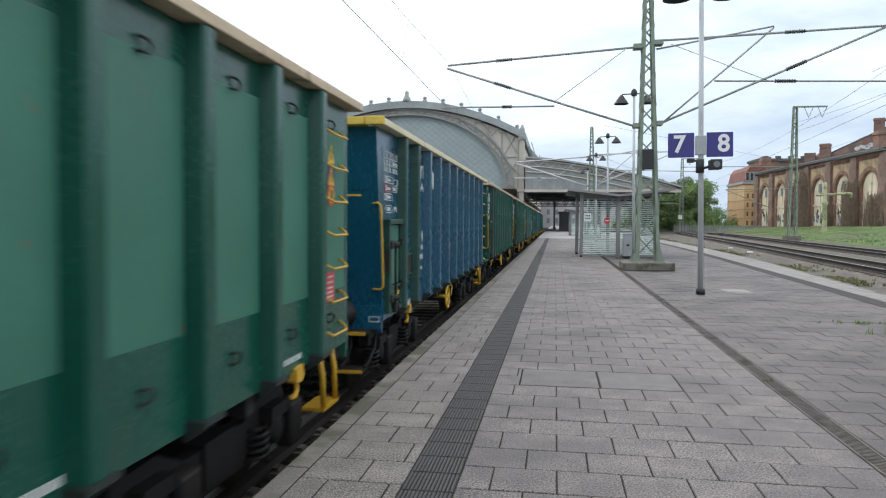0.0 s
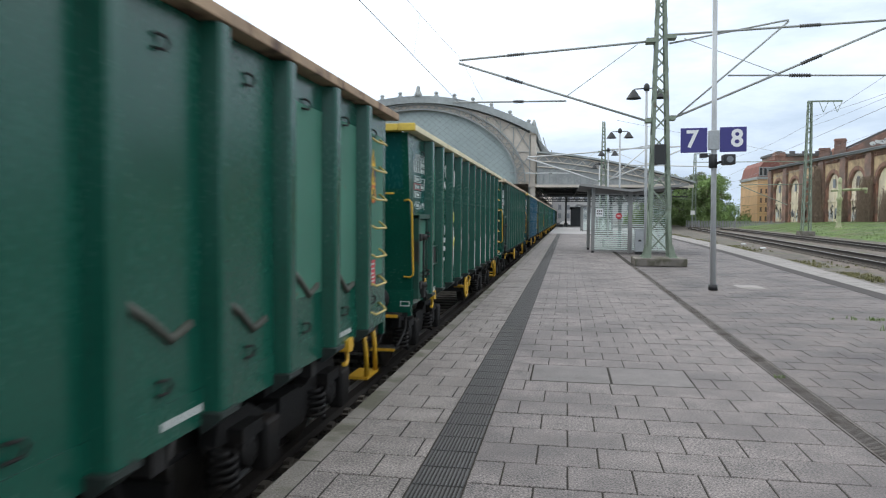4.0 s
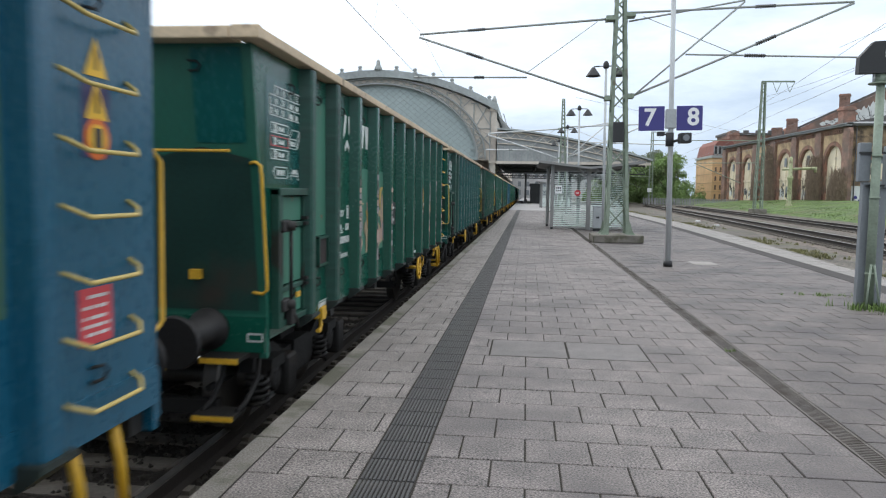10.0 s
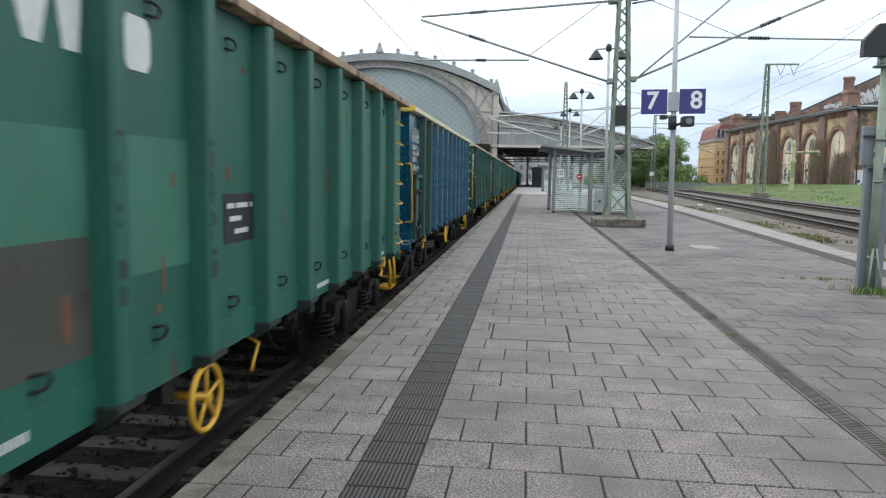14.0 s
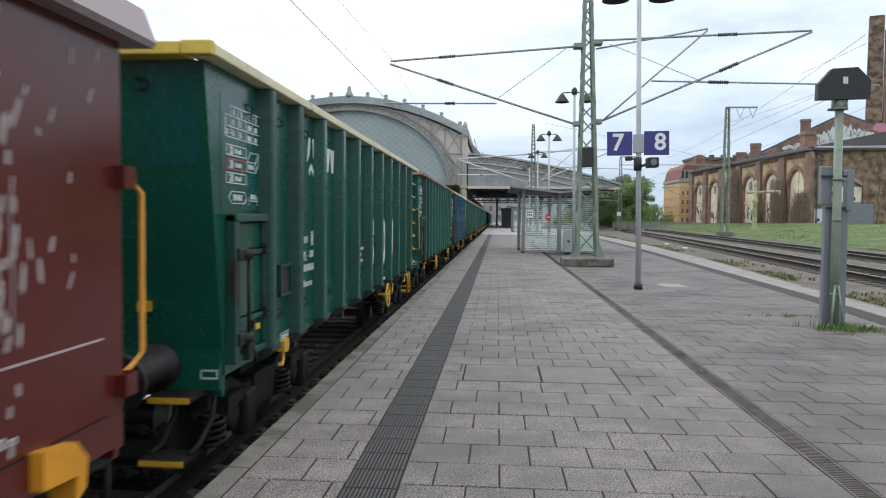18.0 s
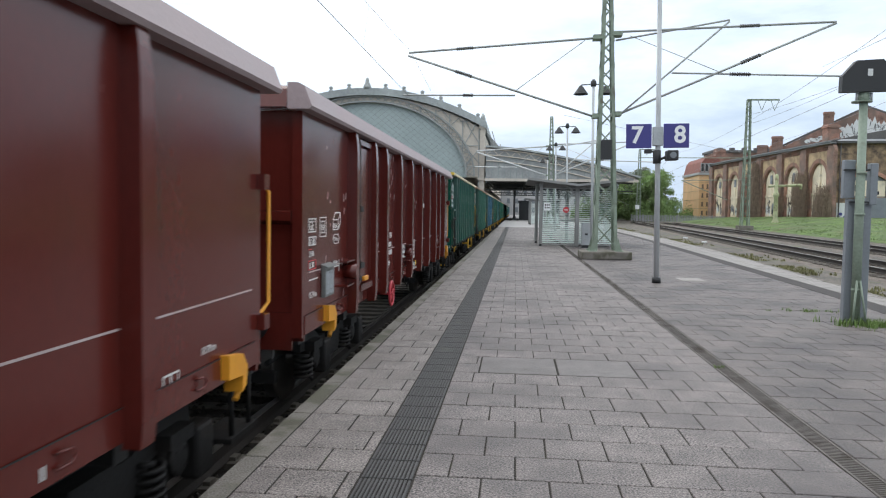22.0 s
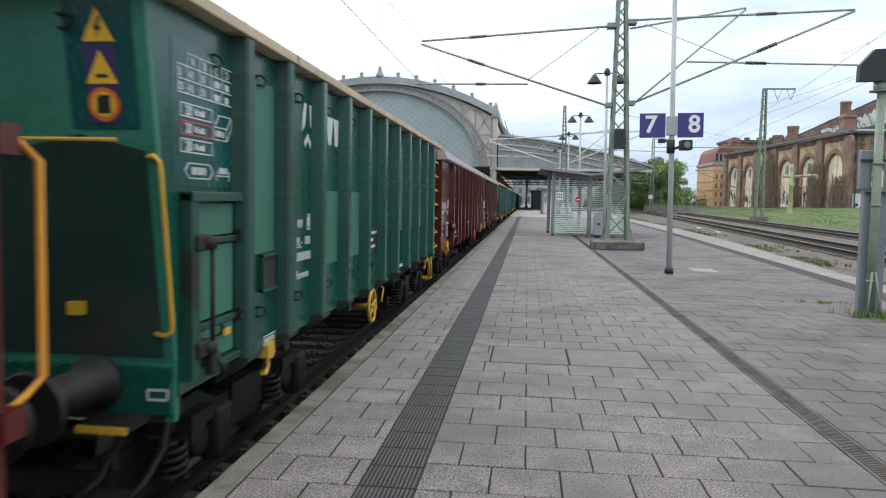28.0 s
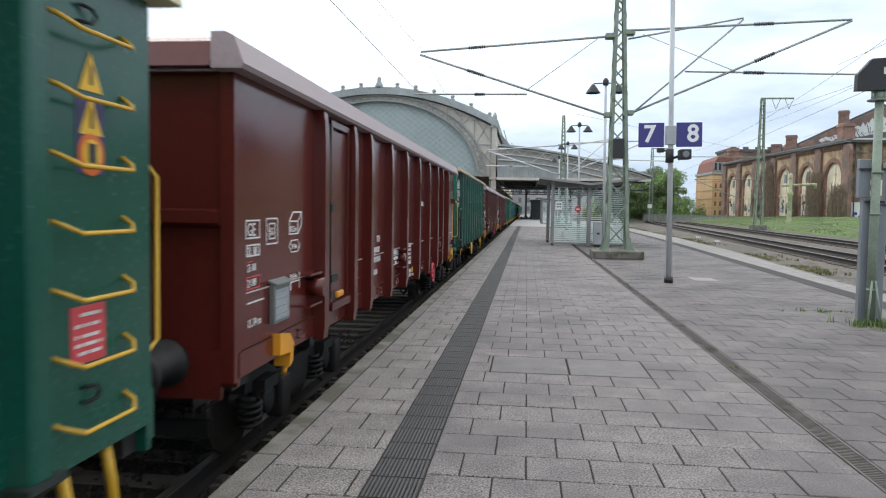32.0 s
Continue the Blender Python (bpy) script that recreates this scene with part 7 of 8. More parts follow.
    # overpainted fields between the ribs
    for y0, y1, z0, z1, material in patches:
        for a, b in split_at_ribs(y0, y1, G_RIBS, 0.11):
            part("paint_patch", lambda bm: plates(bm, GW - 0.0015, [(a, b, z0, z1)], 0.0034 if material is GREY_PATCH else 0.003), material, w, "paler overpainted field", key=("patch", a, b, z0, z1))
    if spray:
        spray(w)
    return w


def plates2(bm, rects, y):
    for a, b, c, e in rects:
        box(bm, a, b, y - 0.003, y, c, e)


def bubble(bm, y, z, w, h, rnd, x):
    pts = []
    for i in range(14):
        a = 2 * math.pi * i / 14
        k = 1.0 / max(abs(math.cos(a)) ** 0.5, abs(math.sin(a)) ** 0.5, 0.75)
        pts.append((y + w * 0.5 * math.cos(a) * k * rnd.uniform(0.88, 1.05), z + h * 0.5 * math.sin(a) * k * rnd.uniform(0.9, 1.05)))
    prism(bm, pts, x, x + 0.002, "x")


def bubbles(w, cells, fill, line, seed, holes=True):
    """Fat sprayed letter forms, each with a dark outline, between the ribs."""
    rnd = random.Random(seed)
    for y, z, a, h in cells:
        state = rnd.getstate()
        part("spray_outline", lambda bm: bubble(bm, y, z, a + 0.05, h + 0.06, rnd, GW + 0.001), line, w)
        rnd.setstate(state)
        p = part("spray_fill", lambda bm: bubble(bm, y, z, a, h, rnd, GW + 0.0045), fill, w, "sprayed letter form with dark outline")
        if holes:
            part("spray_line", lambda bm: [tube(bm, [(GW + 0.007, y + rnd.uniform(-0.3, 0.3) * a, z + h * u) for u in (-0.3, -0.05, 0.2, 0.34)], 0.008, 4)], line, p)


def stroke(bm, rnd, y, z, size, wide, field, x):
    """One broad sweep of a spray can, kept within a panel."""
    a0, turn, lift = rnd.uniform(0, 6.28), rnd.uniform(1.0, 3.2) * rnd.choice((-1, 1)), rnd.uniform(0.8, 1.5)
    pts = []
    for i in range(9):
        a = a0 + turn * i / 8
        pts.append((y + size * math.cos(a) * 0.8, z + size * math.sin(a) * lift))
    left, right = [], []
    for i, (p, q) in enumerate(pts):
        d = Vector(pts[min(i + 1, 8)]) - Vector(pts[max(i - 1, 0)])
        n = Vector((-d.y, d.x)).normalized() * wide * (0.5 + 0.5 * math.sin(math.pi * (i + 1) / 10)) * rnd.uniform(0.8, 1.15)
        for row, s in ((left, 1), (right, -1)):
            row.append(bm.verts.new((x, min(max(p + n.x * s, field[0]), field[1]), min(max(q + n.y * s, field[2]), field[3]))))
    for i in range(8):
        bm.faces.new((left[i], left[i + 1], right[i + 1], right[i]))


def spray_silver(w):
    rnd = random.Random(3)
    for i, (y0, y1) in enumerate(((6.62, 7.42), (7.64, 8.42), (8.65, 9.44), (9.67, 10.46), (10.70, 11.40))):
        top = [(y1 + (y0 - y1) * k / 8, 1.86 - 0.03 * i + 0.09 * math.sin(k * 1.3 + i * 2)) for k in range(9)]
        low = [(y0 + (y1 - y0) * k / 6, 1.02 + 0.05 * math.sin(k * 2.1 + i)) for k in range(7)]
        field = (y0, y1, 1.02, 1.92)
        part("spray_outline", lambda bm: shape(bm, GW + 0.0008, [(y, z + 0.035) for y, z in top] + [(y, z - 0.02) for y, z in low], 0.0004), BLACK_SPRAY, w)
        p = part("spray_fill", lambda bm: shape(bm, GW + 0.0014, top + low, 0.0006), SILVER_SPRAY, w, "silver sprayed letters with black outlines")
        for k in range(7):
            part("spray_line", lambda bm: stroke(bm, rnd, rnd.uniform(y0 + 0.2, y1 - 0.2), rnd.uniform(1.25, 1.65), rnd.uniform(0.12, 0.3), rnd.uniform(0.012, 0.022), field, GW + 0.0025 + 0.0003 * k), BLACK_SPRAY, p)
        for k in range(2):
            part("spray_line", lambda bm: stroke(bm, rnd, rnd.uniform(y0 + 0.2, y1 - 0.2), rnd.uniform(1.2, 1.7), rnd.uniform(0.1, 0.2), 0.03, field, GW + 0.0048 + 0.0003 * k), WHITE_SPRAY, p)
    for y in (6.50, 7.52, 8.53, 9.55, 10.58):
        part("rib_spray", lambda bm: plates(bm, GW + 0.1155, [(y - 0.049, y + 0.049, 1.06, rnd.uniform(1.6, 1.85))], 0.0012), SILVER_SPRAY, w, "silver spray paint on the rib")
    bubbles(w, [(3.84, 1.60, 0.30, 0.70), (4.14, 1.58, 0.36, 0.80), (4.80, 1.66, 0.34, 0.66), (5.15, 1.62, 0.34, 0.70)], WHITE_SPRAY, BLACK_SPRAY, 5)
    part("spray_flash", lambda bm: [tube(bm, [(GW + 0.008, 3.8, 1.4), (GW + 0.008, 4.05, 1.62), (GW + 0.008, 4.15, 1.55), (GW + 0.008, 4.32, 1.75)], 0.014, 4), bubble(bm, 4.25, 2.12, 0.14, 0.2, random.Random(2), GW + 0.001)], LEMON_SPRAY, w)


def spray_beige(w):
    rnd = random.Random(9)
    tones = (BEIGE_SPRAY, PINK_SPRAY, BEIGE_SPRAY, MUSTARD, PALE_MAUVE)
    for y0, y1, z0, z1, n in ((3.62, 4.34, 1.36, 2.0, 26), (4.60, 5.36, 1.36, 2.2, 28), (8.66, 9.42, 1.38, 2.2, 20), (9.68, 10.44, 1.38, 2.25, 30), (10.7, 11.45, 1.38, 2.25, 30), (11.7, 12.3, 1.5, 2.0, 6), (5.62, 6.1, 0.97, 1.2, 4)):
        for k in range(n):
            y, z = rnd.uniform(y0 + 0.1, y1 - 0.1), rnd.uniform(z0 + 0.1, z1 - 0.1)
            part("spray_fill", lambda bm: stroke(bm, rnd, y, z, rnd.uniform(0.12, 0.3), rnd.uniform(0.035, 0.085), (y0, y1, z0, z1), GW + 0.0015 + 0.0004 * k), rnd.choice(tones), w, "faded beige spray paint")
    for y0 in (9.0, 9.9, 10.9):
        for k in range(3):
            part("spray_line", lambda bm: tube(bm, [(GW + 0.014, y0 + rnd.uniform(-0.3, 0.4), rnd.uniform(1.45, 2.2)) for _ in range(4)], 0.012, 4), (RED_SIGN, GREY_PATCH, WHITE_SPRAY)[k], w)
    for y in (3.48, 4.47, 5.48, 9.55, 10.58, 11.58):
        z = 1.25
        while z < 2.3:
            h = rnd.uniform(0.03, 0.12)
            if rnd.random() < 0.7:
                part("rib_spray", lambda bm: plates(bm, GW + 0.1155, [(y - 0.049, y + 0.049 - rnd.choice((0, 0, 0.03)), z, z + h)], 0.0015), rnd.choice((PINK_SPRAY, GREY_PATCH, PALE_MAUVE, PALE_MAUVE)), w, "faded spray paint on the rib")
            z += h + rnd.uniform(0, 0.03)


def spray_soul(w):
    for text, y, z, size in (("S", 6.76, 1.36, 1.05), ("O", 7.72, 1.36, 1.02), ("U", 8.72, 1.36, 0.98), ("I", 9.90, 1.36, 0.92)):
        letters("spray_outline", text, size, turned(GW + 0.001, y, z), LEMON_SPRAY if text in "SO" else BLACK_SPRAY, w, 0.085)
        letters("spray_outline", text, size, turned(GW + 0.004, y, z), BLACK_SPRAY, w, 0.065)
        letters("spray_fill", text, size, turned(GW + 0.007, y, z), WHITE_SPRAY, w, 0.035, label="white sprayed capital with black outline")


def spray_grey(w):
    part("spray_line", lambda bm: [tube(bm, [(GW + 0.004, y0 + k * 0.2, z0 + 0.12 * math.sin(k * 1.4 + z0)) for k in range(4)], 0.03, 5) for y0, z0 in ((10.75, 1.55), (9.75, 1.62), (8.7, 1.5), (7.7, 1.6))],
         GREY_PATCH, w, "wavy grey sprayed line")


def rust_scars(w, seed=4):
    rnd = random.Random(seed)

    def make(bm):
        for _ in range(34):
            y, z = rnd.uniform(2.7, 12.4), rnd.uniform(1.2, 2.95)
            if min(abs(y - r) for r in G_RIBS) < 0.16:
                continue
            bubble(bm, y, z, rnd.uniform(0.02, 0.07), rnd.uniform(0.03, 0.26), rnd, GW + 0.002)
    part("rust_scars", make, mat("rust scars", RUST, 0.9, vary=0.3), w, "scattered rust scars")["kind"] = "stuff"


# brown high-sided wagons
BROWN_L, B0, B1, BW = 15.74, 0.42, 15.04, 1.37
B_RIBS = (2.31, 3.50, 4.36, 5.71, 7.02, 8.38, 9.69, 11.02, 11.94, 13.13)


def make_brown_rib(bm):
    # wide pressed post, narrower and thinner towards the top
    rows = ((0.88, 0.070, 0.10), (1.02, 0.075, 0.115), (2.60, 0.072, 0.115), (2.80, 0.069, 0.112), (2.95, 0.064, 0.102), (3.07, 0.056, 0.085))
    rings = []
    for z, h, d in rows:
        rings.append([bm.verts.new(p) for p in ((0, -h - 0.006, z), (d, -h, z), (d, h, z), (0, h + 0.006, z))])
    for a, b in zip(rings, rings[1:]):
        for i in range(3):
            bm.faces.new((a[i], a[i + 1], b[i + 1], b[i]))
    bm.faces.new(rings[0][::-1])
    bm.faces.new(rings[-1])


def make_brown_side(bm):
    box(bm, BW - 0.03, BW, B0 + 0.03, B1 - 0.03, 0.98, 3.08)
    box(bm, BW - 0.02, BW + 0.008, B0 + 0.03, B1 - 0.03, 0.92, 1.10)


def make_brown_rail(bm):
    prism(bm, [(BW - 0.10, 3.05), (BW + 0.11, 3.05), (BW + 0.13, 3.08), (BW + 0.06, 3.26), (BW + 0.0, 3.29), (BW - 0.10, 3.29)], B0 - 0.20, B1 + 0.20)


def make_brown_end(bm):
    box(bm, -BW, BW, 0.0, 0.05, 0.86, 3.06)


def make_door(bm):
    soft_box(bm, BW + 0.006, BW + 0.035, 2.68, 3.32, 1.22, 2.92, 0.01)
    for y in (2.64, 3.30):
        box(bm, BW + 0.002, BW + 0.06, y, y + 0.05, 1.12, 3.0)
    box(bm, BW + 0.002, BW + 0.06, 2.64, 3.35, 2.94, 3.0)
    box(bm, BW + 0.002, BW + 0.09, 2.60, 3.38, 1.10, 1.18)


def make_boss(bm):
    lathe(bm, [(0.075, 0.0), (0.075, 0.10), (0.055, 0.115)], (0, 0, 0), 14, "x")
    prism(bm, [(-0.22, 0.13), (0.22, 0.13), (0.22, 0.145), (-0.22, 0.145)], 0.0, 0.11, "x")
    prism(bm, [(-0.22, -0.15), (0.22, -0.15), (0.22, -0.135), (-0.22, -0.135)], 0.0, 0.11, "x")


def brown_wagon(label, wheel, scratched=False):
    w = thing("open_wagon", pose(TRACK_X, 0, RAIL_Z), label, "freight wagon", "wagons of the train")
    part("underframe", lambda bm: [box(bm, -0.28, 0.28, 0.62, BROWN_L - 0.62, 0.70, 0.96), box(bm, -1.28, 1.28, 0.55, 0.85, 0.80, 1.0), box(bm, -1.28, 1.28, BROWN_L - 0.85, BROWN_L - 0.55, 0.80, 1.0)]
         + [box(bm, -1.28, 1.28, y - 0.07, y + 0.07, 0.76, 0.97) for y in (2.5, 5.2, 8, 10.5, 13.2)], DARK_STEEL, w, "dark steel underframe", key="bunder")
    part("floor", lambda bm: box(bm, -BW + 0.04, BW - 0.04, B0 + 0.06, B1 - 0.06, 0.99, 1.10), DARK_STEEL, w, key="bfloor")
    part("brake_rigging", lambda bm: make_rigging(bm, BROWN_L), IRON, w, key="brig")
    for s in (1, -1):
        turn = pose(0, 0, 0) if s > 0 else pose(0, BROWN_L, 0, rz=180)
        part("side_wall", make_brown_side, BROWN, w, key="bside", m=turn)
        part("top_rail", make_brown_rail, RIM_BROWN, w, "light mauve top rail", key="btop", m=turn)
        for y in B_RIBS:
            part("rib", make_brown_rib, BROWN, w, key="brib", m=pose(s * BW, y, 0, rz=0 if s > 0 else 180))
    for y in (0.0,):
        d = part("door", make_door, BROWN, w, "brown side door in a frame", key="bdoor", m=pose(0, y, 0))
        part("door_latch", lambda bm: [rod(bm, (BW + 0.08, 2.52, 1.3), (BW + 0.08, 2.52, 2.95), 0.016, 8), box(bm, BW + 0.04, BW + 0.11, 2.50, 2.72, 1.40, 1.47), box(bm, BW + 0.04, BW + 0.11, 2.50, 2.64, 2.10, 2.17), box(bm, BW + 0.02, BW + 0.10, 2.50, 2.60, 1.24, 1.30)], DARK_STEEL, d, key="blatch")
        part("latch_handle", lambda bm: soft_box(bm, BW + 0.07, BW + 0.11, 2.74, 2.98, 1.22, 1.28, 0.012), ORANGE, d, "orange latch handle", key="blh")
    for k, m in enumerate((pose(0, B0, 0), pose(0, B1, 0, rz=180))):
        e = part("end_wall", make_brown_end, BROWN, w, key="bend", m=m)
        part("end_ledge", lambda bm: prism(bm, [(-0.001, 1.98), (-0.09, 2.02), (-0.09, 2.10), (-0.001, 2.12)], -BW + 0.105, BW - 0.105, "x"), BROWN, e, key="bledge")
        for x in (-BW + 0.05, BW - 0.05):
            part("corner_post", lambda bm: box(bm, -0.05, 0.05, -0.05, -0.001, 0.90, 3.05), BROWN, e, key="bcpost", m=pose(x, 0, 0))
        part("end_rail", lambda bm: prism(bm, [(-0.19, 3.07), (0.07, 3.07), (0.07, 3.28), (-0.08, 3.28), (-0.14, 3.24)], -BW + 0.11, BW - 0.11, "x"), BROWN, e, key="berail")
        part("headstock", lambda bm: box(bm, -1.27, 1.27, -0.05, -0.004, 0.78, 1.14), BROWN, e, key="bhead")
        for x in (-0.875, 0.875):
            part("buffer", make_buffer, BUFFER_SHADE, e, "black buffer with shade in its colour", key="buffer", m=pose(x, -0.05, 1.03, rz=180))
        part("coupling", make_hook, IRON, e, key="hook", m=pose(0, -0.05, 1.0, rz=180))
        part("brake_hose_bar", lambda bm: tube(bm, [(-0.6, -0.05, 0.84), (-0.55, -0.2, 0.70), (0.55, -0.2, 0.70), (0.62, -0.05, 0.84)], 0.014, 6), ORANGE, e, key="bhosebar")
    part("corner_handle", lambda bm: tube(bm, [(BW - 0.16, B1 + 0.02, 2.34), (BW - 0.06, B1 + 0.26, 2.34), (BW - 0.03, B1 + 0.33, 2.27), (BW - 0.03, B1 + 0.33, 1.36), (BW - 0.06, B1 + 0.26, 1.29), (BW - 0.08, B1 + 0.08, 1.22)], 0.017, 8),
         ORANGE, w, "orange corner handrail", key="bhandle")
    for z in (2.34, 1.24):
        part("handle_bracket", lambda bm: box(bm, BW - 0.05, BW + 0.06, B1 - 0.02, B1 + 0.10, -0.06, 0.06), BROWN, w, key="bhbr", m=pose(0, 0, z))
    for y in (1.32, 14.50):
        part("tow_bracket", lambda bm: [prism(bm, [(-0.20, 0.17), (0.05, 0.14), (0.14, 0.04), (0.12, -0.10), (0.04, -0.14), (0.05, -0.02), (-0.20, 0.0)], -0.05, 0.09, "x"),
                                        tube(bm, [(0.02, 0.10, -0.02), (0.03, 0.11, -0.14), (0.03, 0.05, -0.20)], 0.025, 8)], ORANGE, w, "orange tow bracket", key="bbr", m=pose(BW - 0.02, y, 0.95))
    part("corner_step", lambda bm: [rod(bm, (BW - 0.10, 14.75, 0.9), (BW - 0.10, 14.75, 0.42), 0.02, 6), rod(bm, (BW - 0.10, 15.1, 0.9), (BW - 0.10, 15.1, 0.42), 0.02, 6), box(bm, BW - 0.34, BW - 0.06, 14.65, 15.2, 0.38, 0.42)], IRON, w,
         "steel footstep", key="bstep")
    for a, b in split_at_ribs(0.58, 14.9, B_RIBS, 0.09):
        part("paint_line", lambda bm: plates(bm, BW + 0.0005, [(a, b, 1.505, 1.517)]), LINE, w, "thin white line", key=("bline", a))
    part("panel_seam", lambda bm: plates(bm, BW + 0.008, [(0.5, 14.95, 1.098, 1.106)], 0.002), DARK_STEEL, w, key="bseam")
    rnd = random.Random(7)
    X = BW + 0.001
    # lettering near the end
    for rects in (outline(0.565, 0.845, 1.90, 2.04), outline(0.98, 1.24, 1.84, 2.05), outline(1.04, 1.18, 1.88, 2.01), outline(0.58, 0.84, 1.77, 1.86), digit_bars(0.72, 0.83, 1.785, 0.055), digit_bars(0.70, 0.80, 1.665, 0.05),
                  digit_bars(0.70, 0.80, 1.55, 0.055), [(1.56, 1.575, 1.42, 1.56), (1.80, 1.815, 1.42, 1.56), (1.56, 1.81, 1.485, 1.498)], [(0.60, 0.92, 1.425, 1.437)]):
        part("load_mark", lambda bm: plates(bm, X, rects), WHITE, w, key=("bmark", rects[0]))
    part("red_marks", lambda bm: plates(bm, X, outline(0.58, 0.84, 1.53, 1.625, 0.008) + [(0.58, 0.70, 1.73, 1.736)]), RED_SIGN, w, "red outlined load mark", key="bredm")
    part("volume_mark", lambda bm: [rod(bm, (X, *p), (X, *q), 0.006, 4) for p, q in zip(((1.53, 1.80), (1.58, 1.85), (1.76, 1.85), (1.81, 1.80), (1.76, 1.75), (1.58, 1.75)), ((1.58, 1.85), (1.76, 1.85), (1.81, 1.80), (1.76, 1.75), (1.58, 1.75), (1.53, 1.80)))], WHITE, w, "white six-sided mark", key="bhex")
    for text, size, y, z in (("GE", 0.135, 0.60, 1.922), ("G1", 0.08, 1.065, 1.915), ("21", 0.08, 0.60, 1.785), ("21", 0.08, 0.60, 1.66), ("21", 0.08, 0.60, 1.548), ("15.74 m", 0.085, 0.60, 1.25), ("14.4m", 0.065, 1.585, 1.515),
                             ("82.5m", 0.07, 1.55, 1.925), ("39.4m", 0.06, 1.59, 1.778), ("10.70 m", 0.07, 14.0, 1.18)):
        letters("mark", text, size, turned(X, y, z), WHITE, w, 0.001)
    part("volume_box", lambda bm: [plates(bm, X, outline(1.52, 1.76, 1.90, 2.02)), shape(bm, X, ((1.52, 2.02), (1.62, 2.10), (1.86, 2.10), (1.78, 2.02), (1.765, 2.02), (1.84, 2.085), (1.63, 2.085), (1.54, 2.02))),
                                  shape(bm, X, ((1.86, 2.10), (1.86, 1.97), (1.76, 1.90), (1.76, 1.915), (1.845, 1.98), (1.845, 2.09)))], WHITE, w, key="bvol")
    hold = part("label_holder", lambda bm: soft_box(bm, BW + 0.002, BW + 0.05, 1.04, 1.40, 1.21, 1.53, 0.008), BOX_GREY, w, "grey label holder with a paper sheet", key="bhold")
    part("route_sheet", lambda bm: plates(bm, BW + 0.051, [(1.07, 1.37, 1.24, 1.48)]), PAPER, hold, "printed paper sheet", key="bpaper")
    part("wire_grid", lambda bm: plates(bm, BW + 0.055, [(y, y + 0.004, 1.22, 1.50) for y in (1.11, 1.17, 1.23, 1.29, 1.34)] + [(1.05, 1.39, z, z + 0.004) for z in (1.28, 1.34, 1.40, 1.46)]), BOX_GREY, hold, key="bgrid")
    part("holder_lid", lambda bm: prism(bm, [(BW, 1.56), (BW + 0.075, 1.53), (BW + 0.075, 1.52), (BW, 1.54)], 1.03, 1.41), BOX_GREY, hold, "sloping steel lid", key="blid")
    # running number as bars, type code, tables
    for k, r in enumerate(digit_bars(4.90, 5.36, 1.54, 0.075) + [(4.90, 5.06, 1.52, 1.53)] + digit_bars(4.86, 5.42, 1.41, 0.075)):
        part("number_bar", lambda bm: plates(bm, X, [r]), WHITE, w, key=("bnum", k))
    letters("mark", "1", 0.12, turned(X, 4.90, 1.68), WHITE, w, 0.002)
    letters("mark", "TEN", 0.12, turned(X, 5.12, 1.68), WHITE, w, 0.002)
    letters("type_code", "Eanos", 0.13, turned(X, 4.88, 1.25), WHITE, w, 0.003)
    part("data_table", lambda bm: plates(bm, X, outline(6.32, 6.80, 1.27, 1.50) + [(6.32, 6.80, 1.41, 1.42)] + [(y, y + 0.01, 1.41, 1.50) for y in (6.43, 6.55, 6.67)] + text_bars(rnd, 6.35, 6.78, 1.435, 0.05, 1) + text_bars(rnd, 6.35, 6.78, 1.345, 0.05, 1)
                                         + text_bars(rnd, 6.5, 6.66, 1.285, 0.04, 1)), WHITE, w, "white load table", key="btab")
    part("data_table", lambda bm: plates(bm, X, outline(7.58, 8.05, 1.18, 1.54) + [(y, y + 0.008, 1.18, 1.54) for y in (7.72,)] + [r for z in (1.195, 1.265, 1.335, 1.405, 1.475) for r in digit_bars(7.76, 8.03, z, 0.042) + [(7.64, 7.70, z + 0.015, z + 0.022)]]), WHITE, w, "white brake table", key="btab2")
    part("data_table", lambda bm: plates(bm, X, outline(8.78, 9.15, 1.16, 1.52) + [(8.78, 9.15, z, z + 0.008) for z in (1.23, 1.30, 1.37, 1.44)] + [r for z in (1.18, 1.25, 1.32, 1.39, 1.46) for r in digit_bars(8.81, 8.90, z, 0.028) + digit_bars(9.02, 9.13, z, 0.028) + [(8.93, 9.0, z + 0.014, z + 0.019)]]), WHITE, w, "white axle table", key="btab3")
    part("inspection_label", lambda bm: plates(bm, BW + 0.0095, outline(7.78, 8.06, 0.96, 1.085, 0.010) + digit_bars(7.81, 8.03, 0.975, 0.04) + digit_bars(7.81, 8.03, 1.03, 0.04) + digit_bars(8.12, 8.42, 0.955, 0.035)), WHITE, w, key="binsp")
    part("corner_label", lambda bm: plates(bm, X, outline(13.49, 13.69, 0.98, 1.16, 0.012) + [(13.58, 13.595, 0.98, 1.16), (13.49, 13.69, 1.065, 1.077)]), WHITE, w, "white framed label", key="bcorner")
    part("corner_print", lambda bm: plates(bm, X, digit_bars(13.79, 14.10, 1.05, 0.05) + digit_bars(13.83, 14.06, 0.97, 0.05)), WHITE, w, "white unreadable print", key="bcprint")
    part("inspection_dot", lambda bm: lathe(bm, [(0.05, 0), (0.05, 0.004)], (BW + 0.009, 8.17, 1.06), 14, "x"), AMBER, w, key="bdot")
    part("warning_label", lambda bm: plates(bm, X, [(wheel - 0.62, wheel - 0.36, 1.0, 1.20)]), WHITE, w, "white label with dark stripes", key=("bwl", wheel))
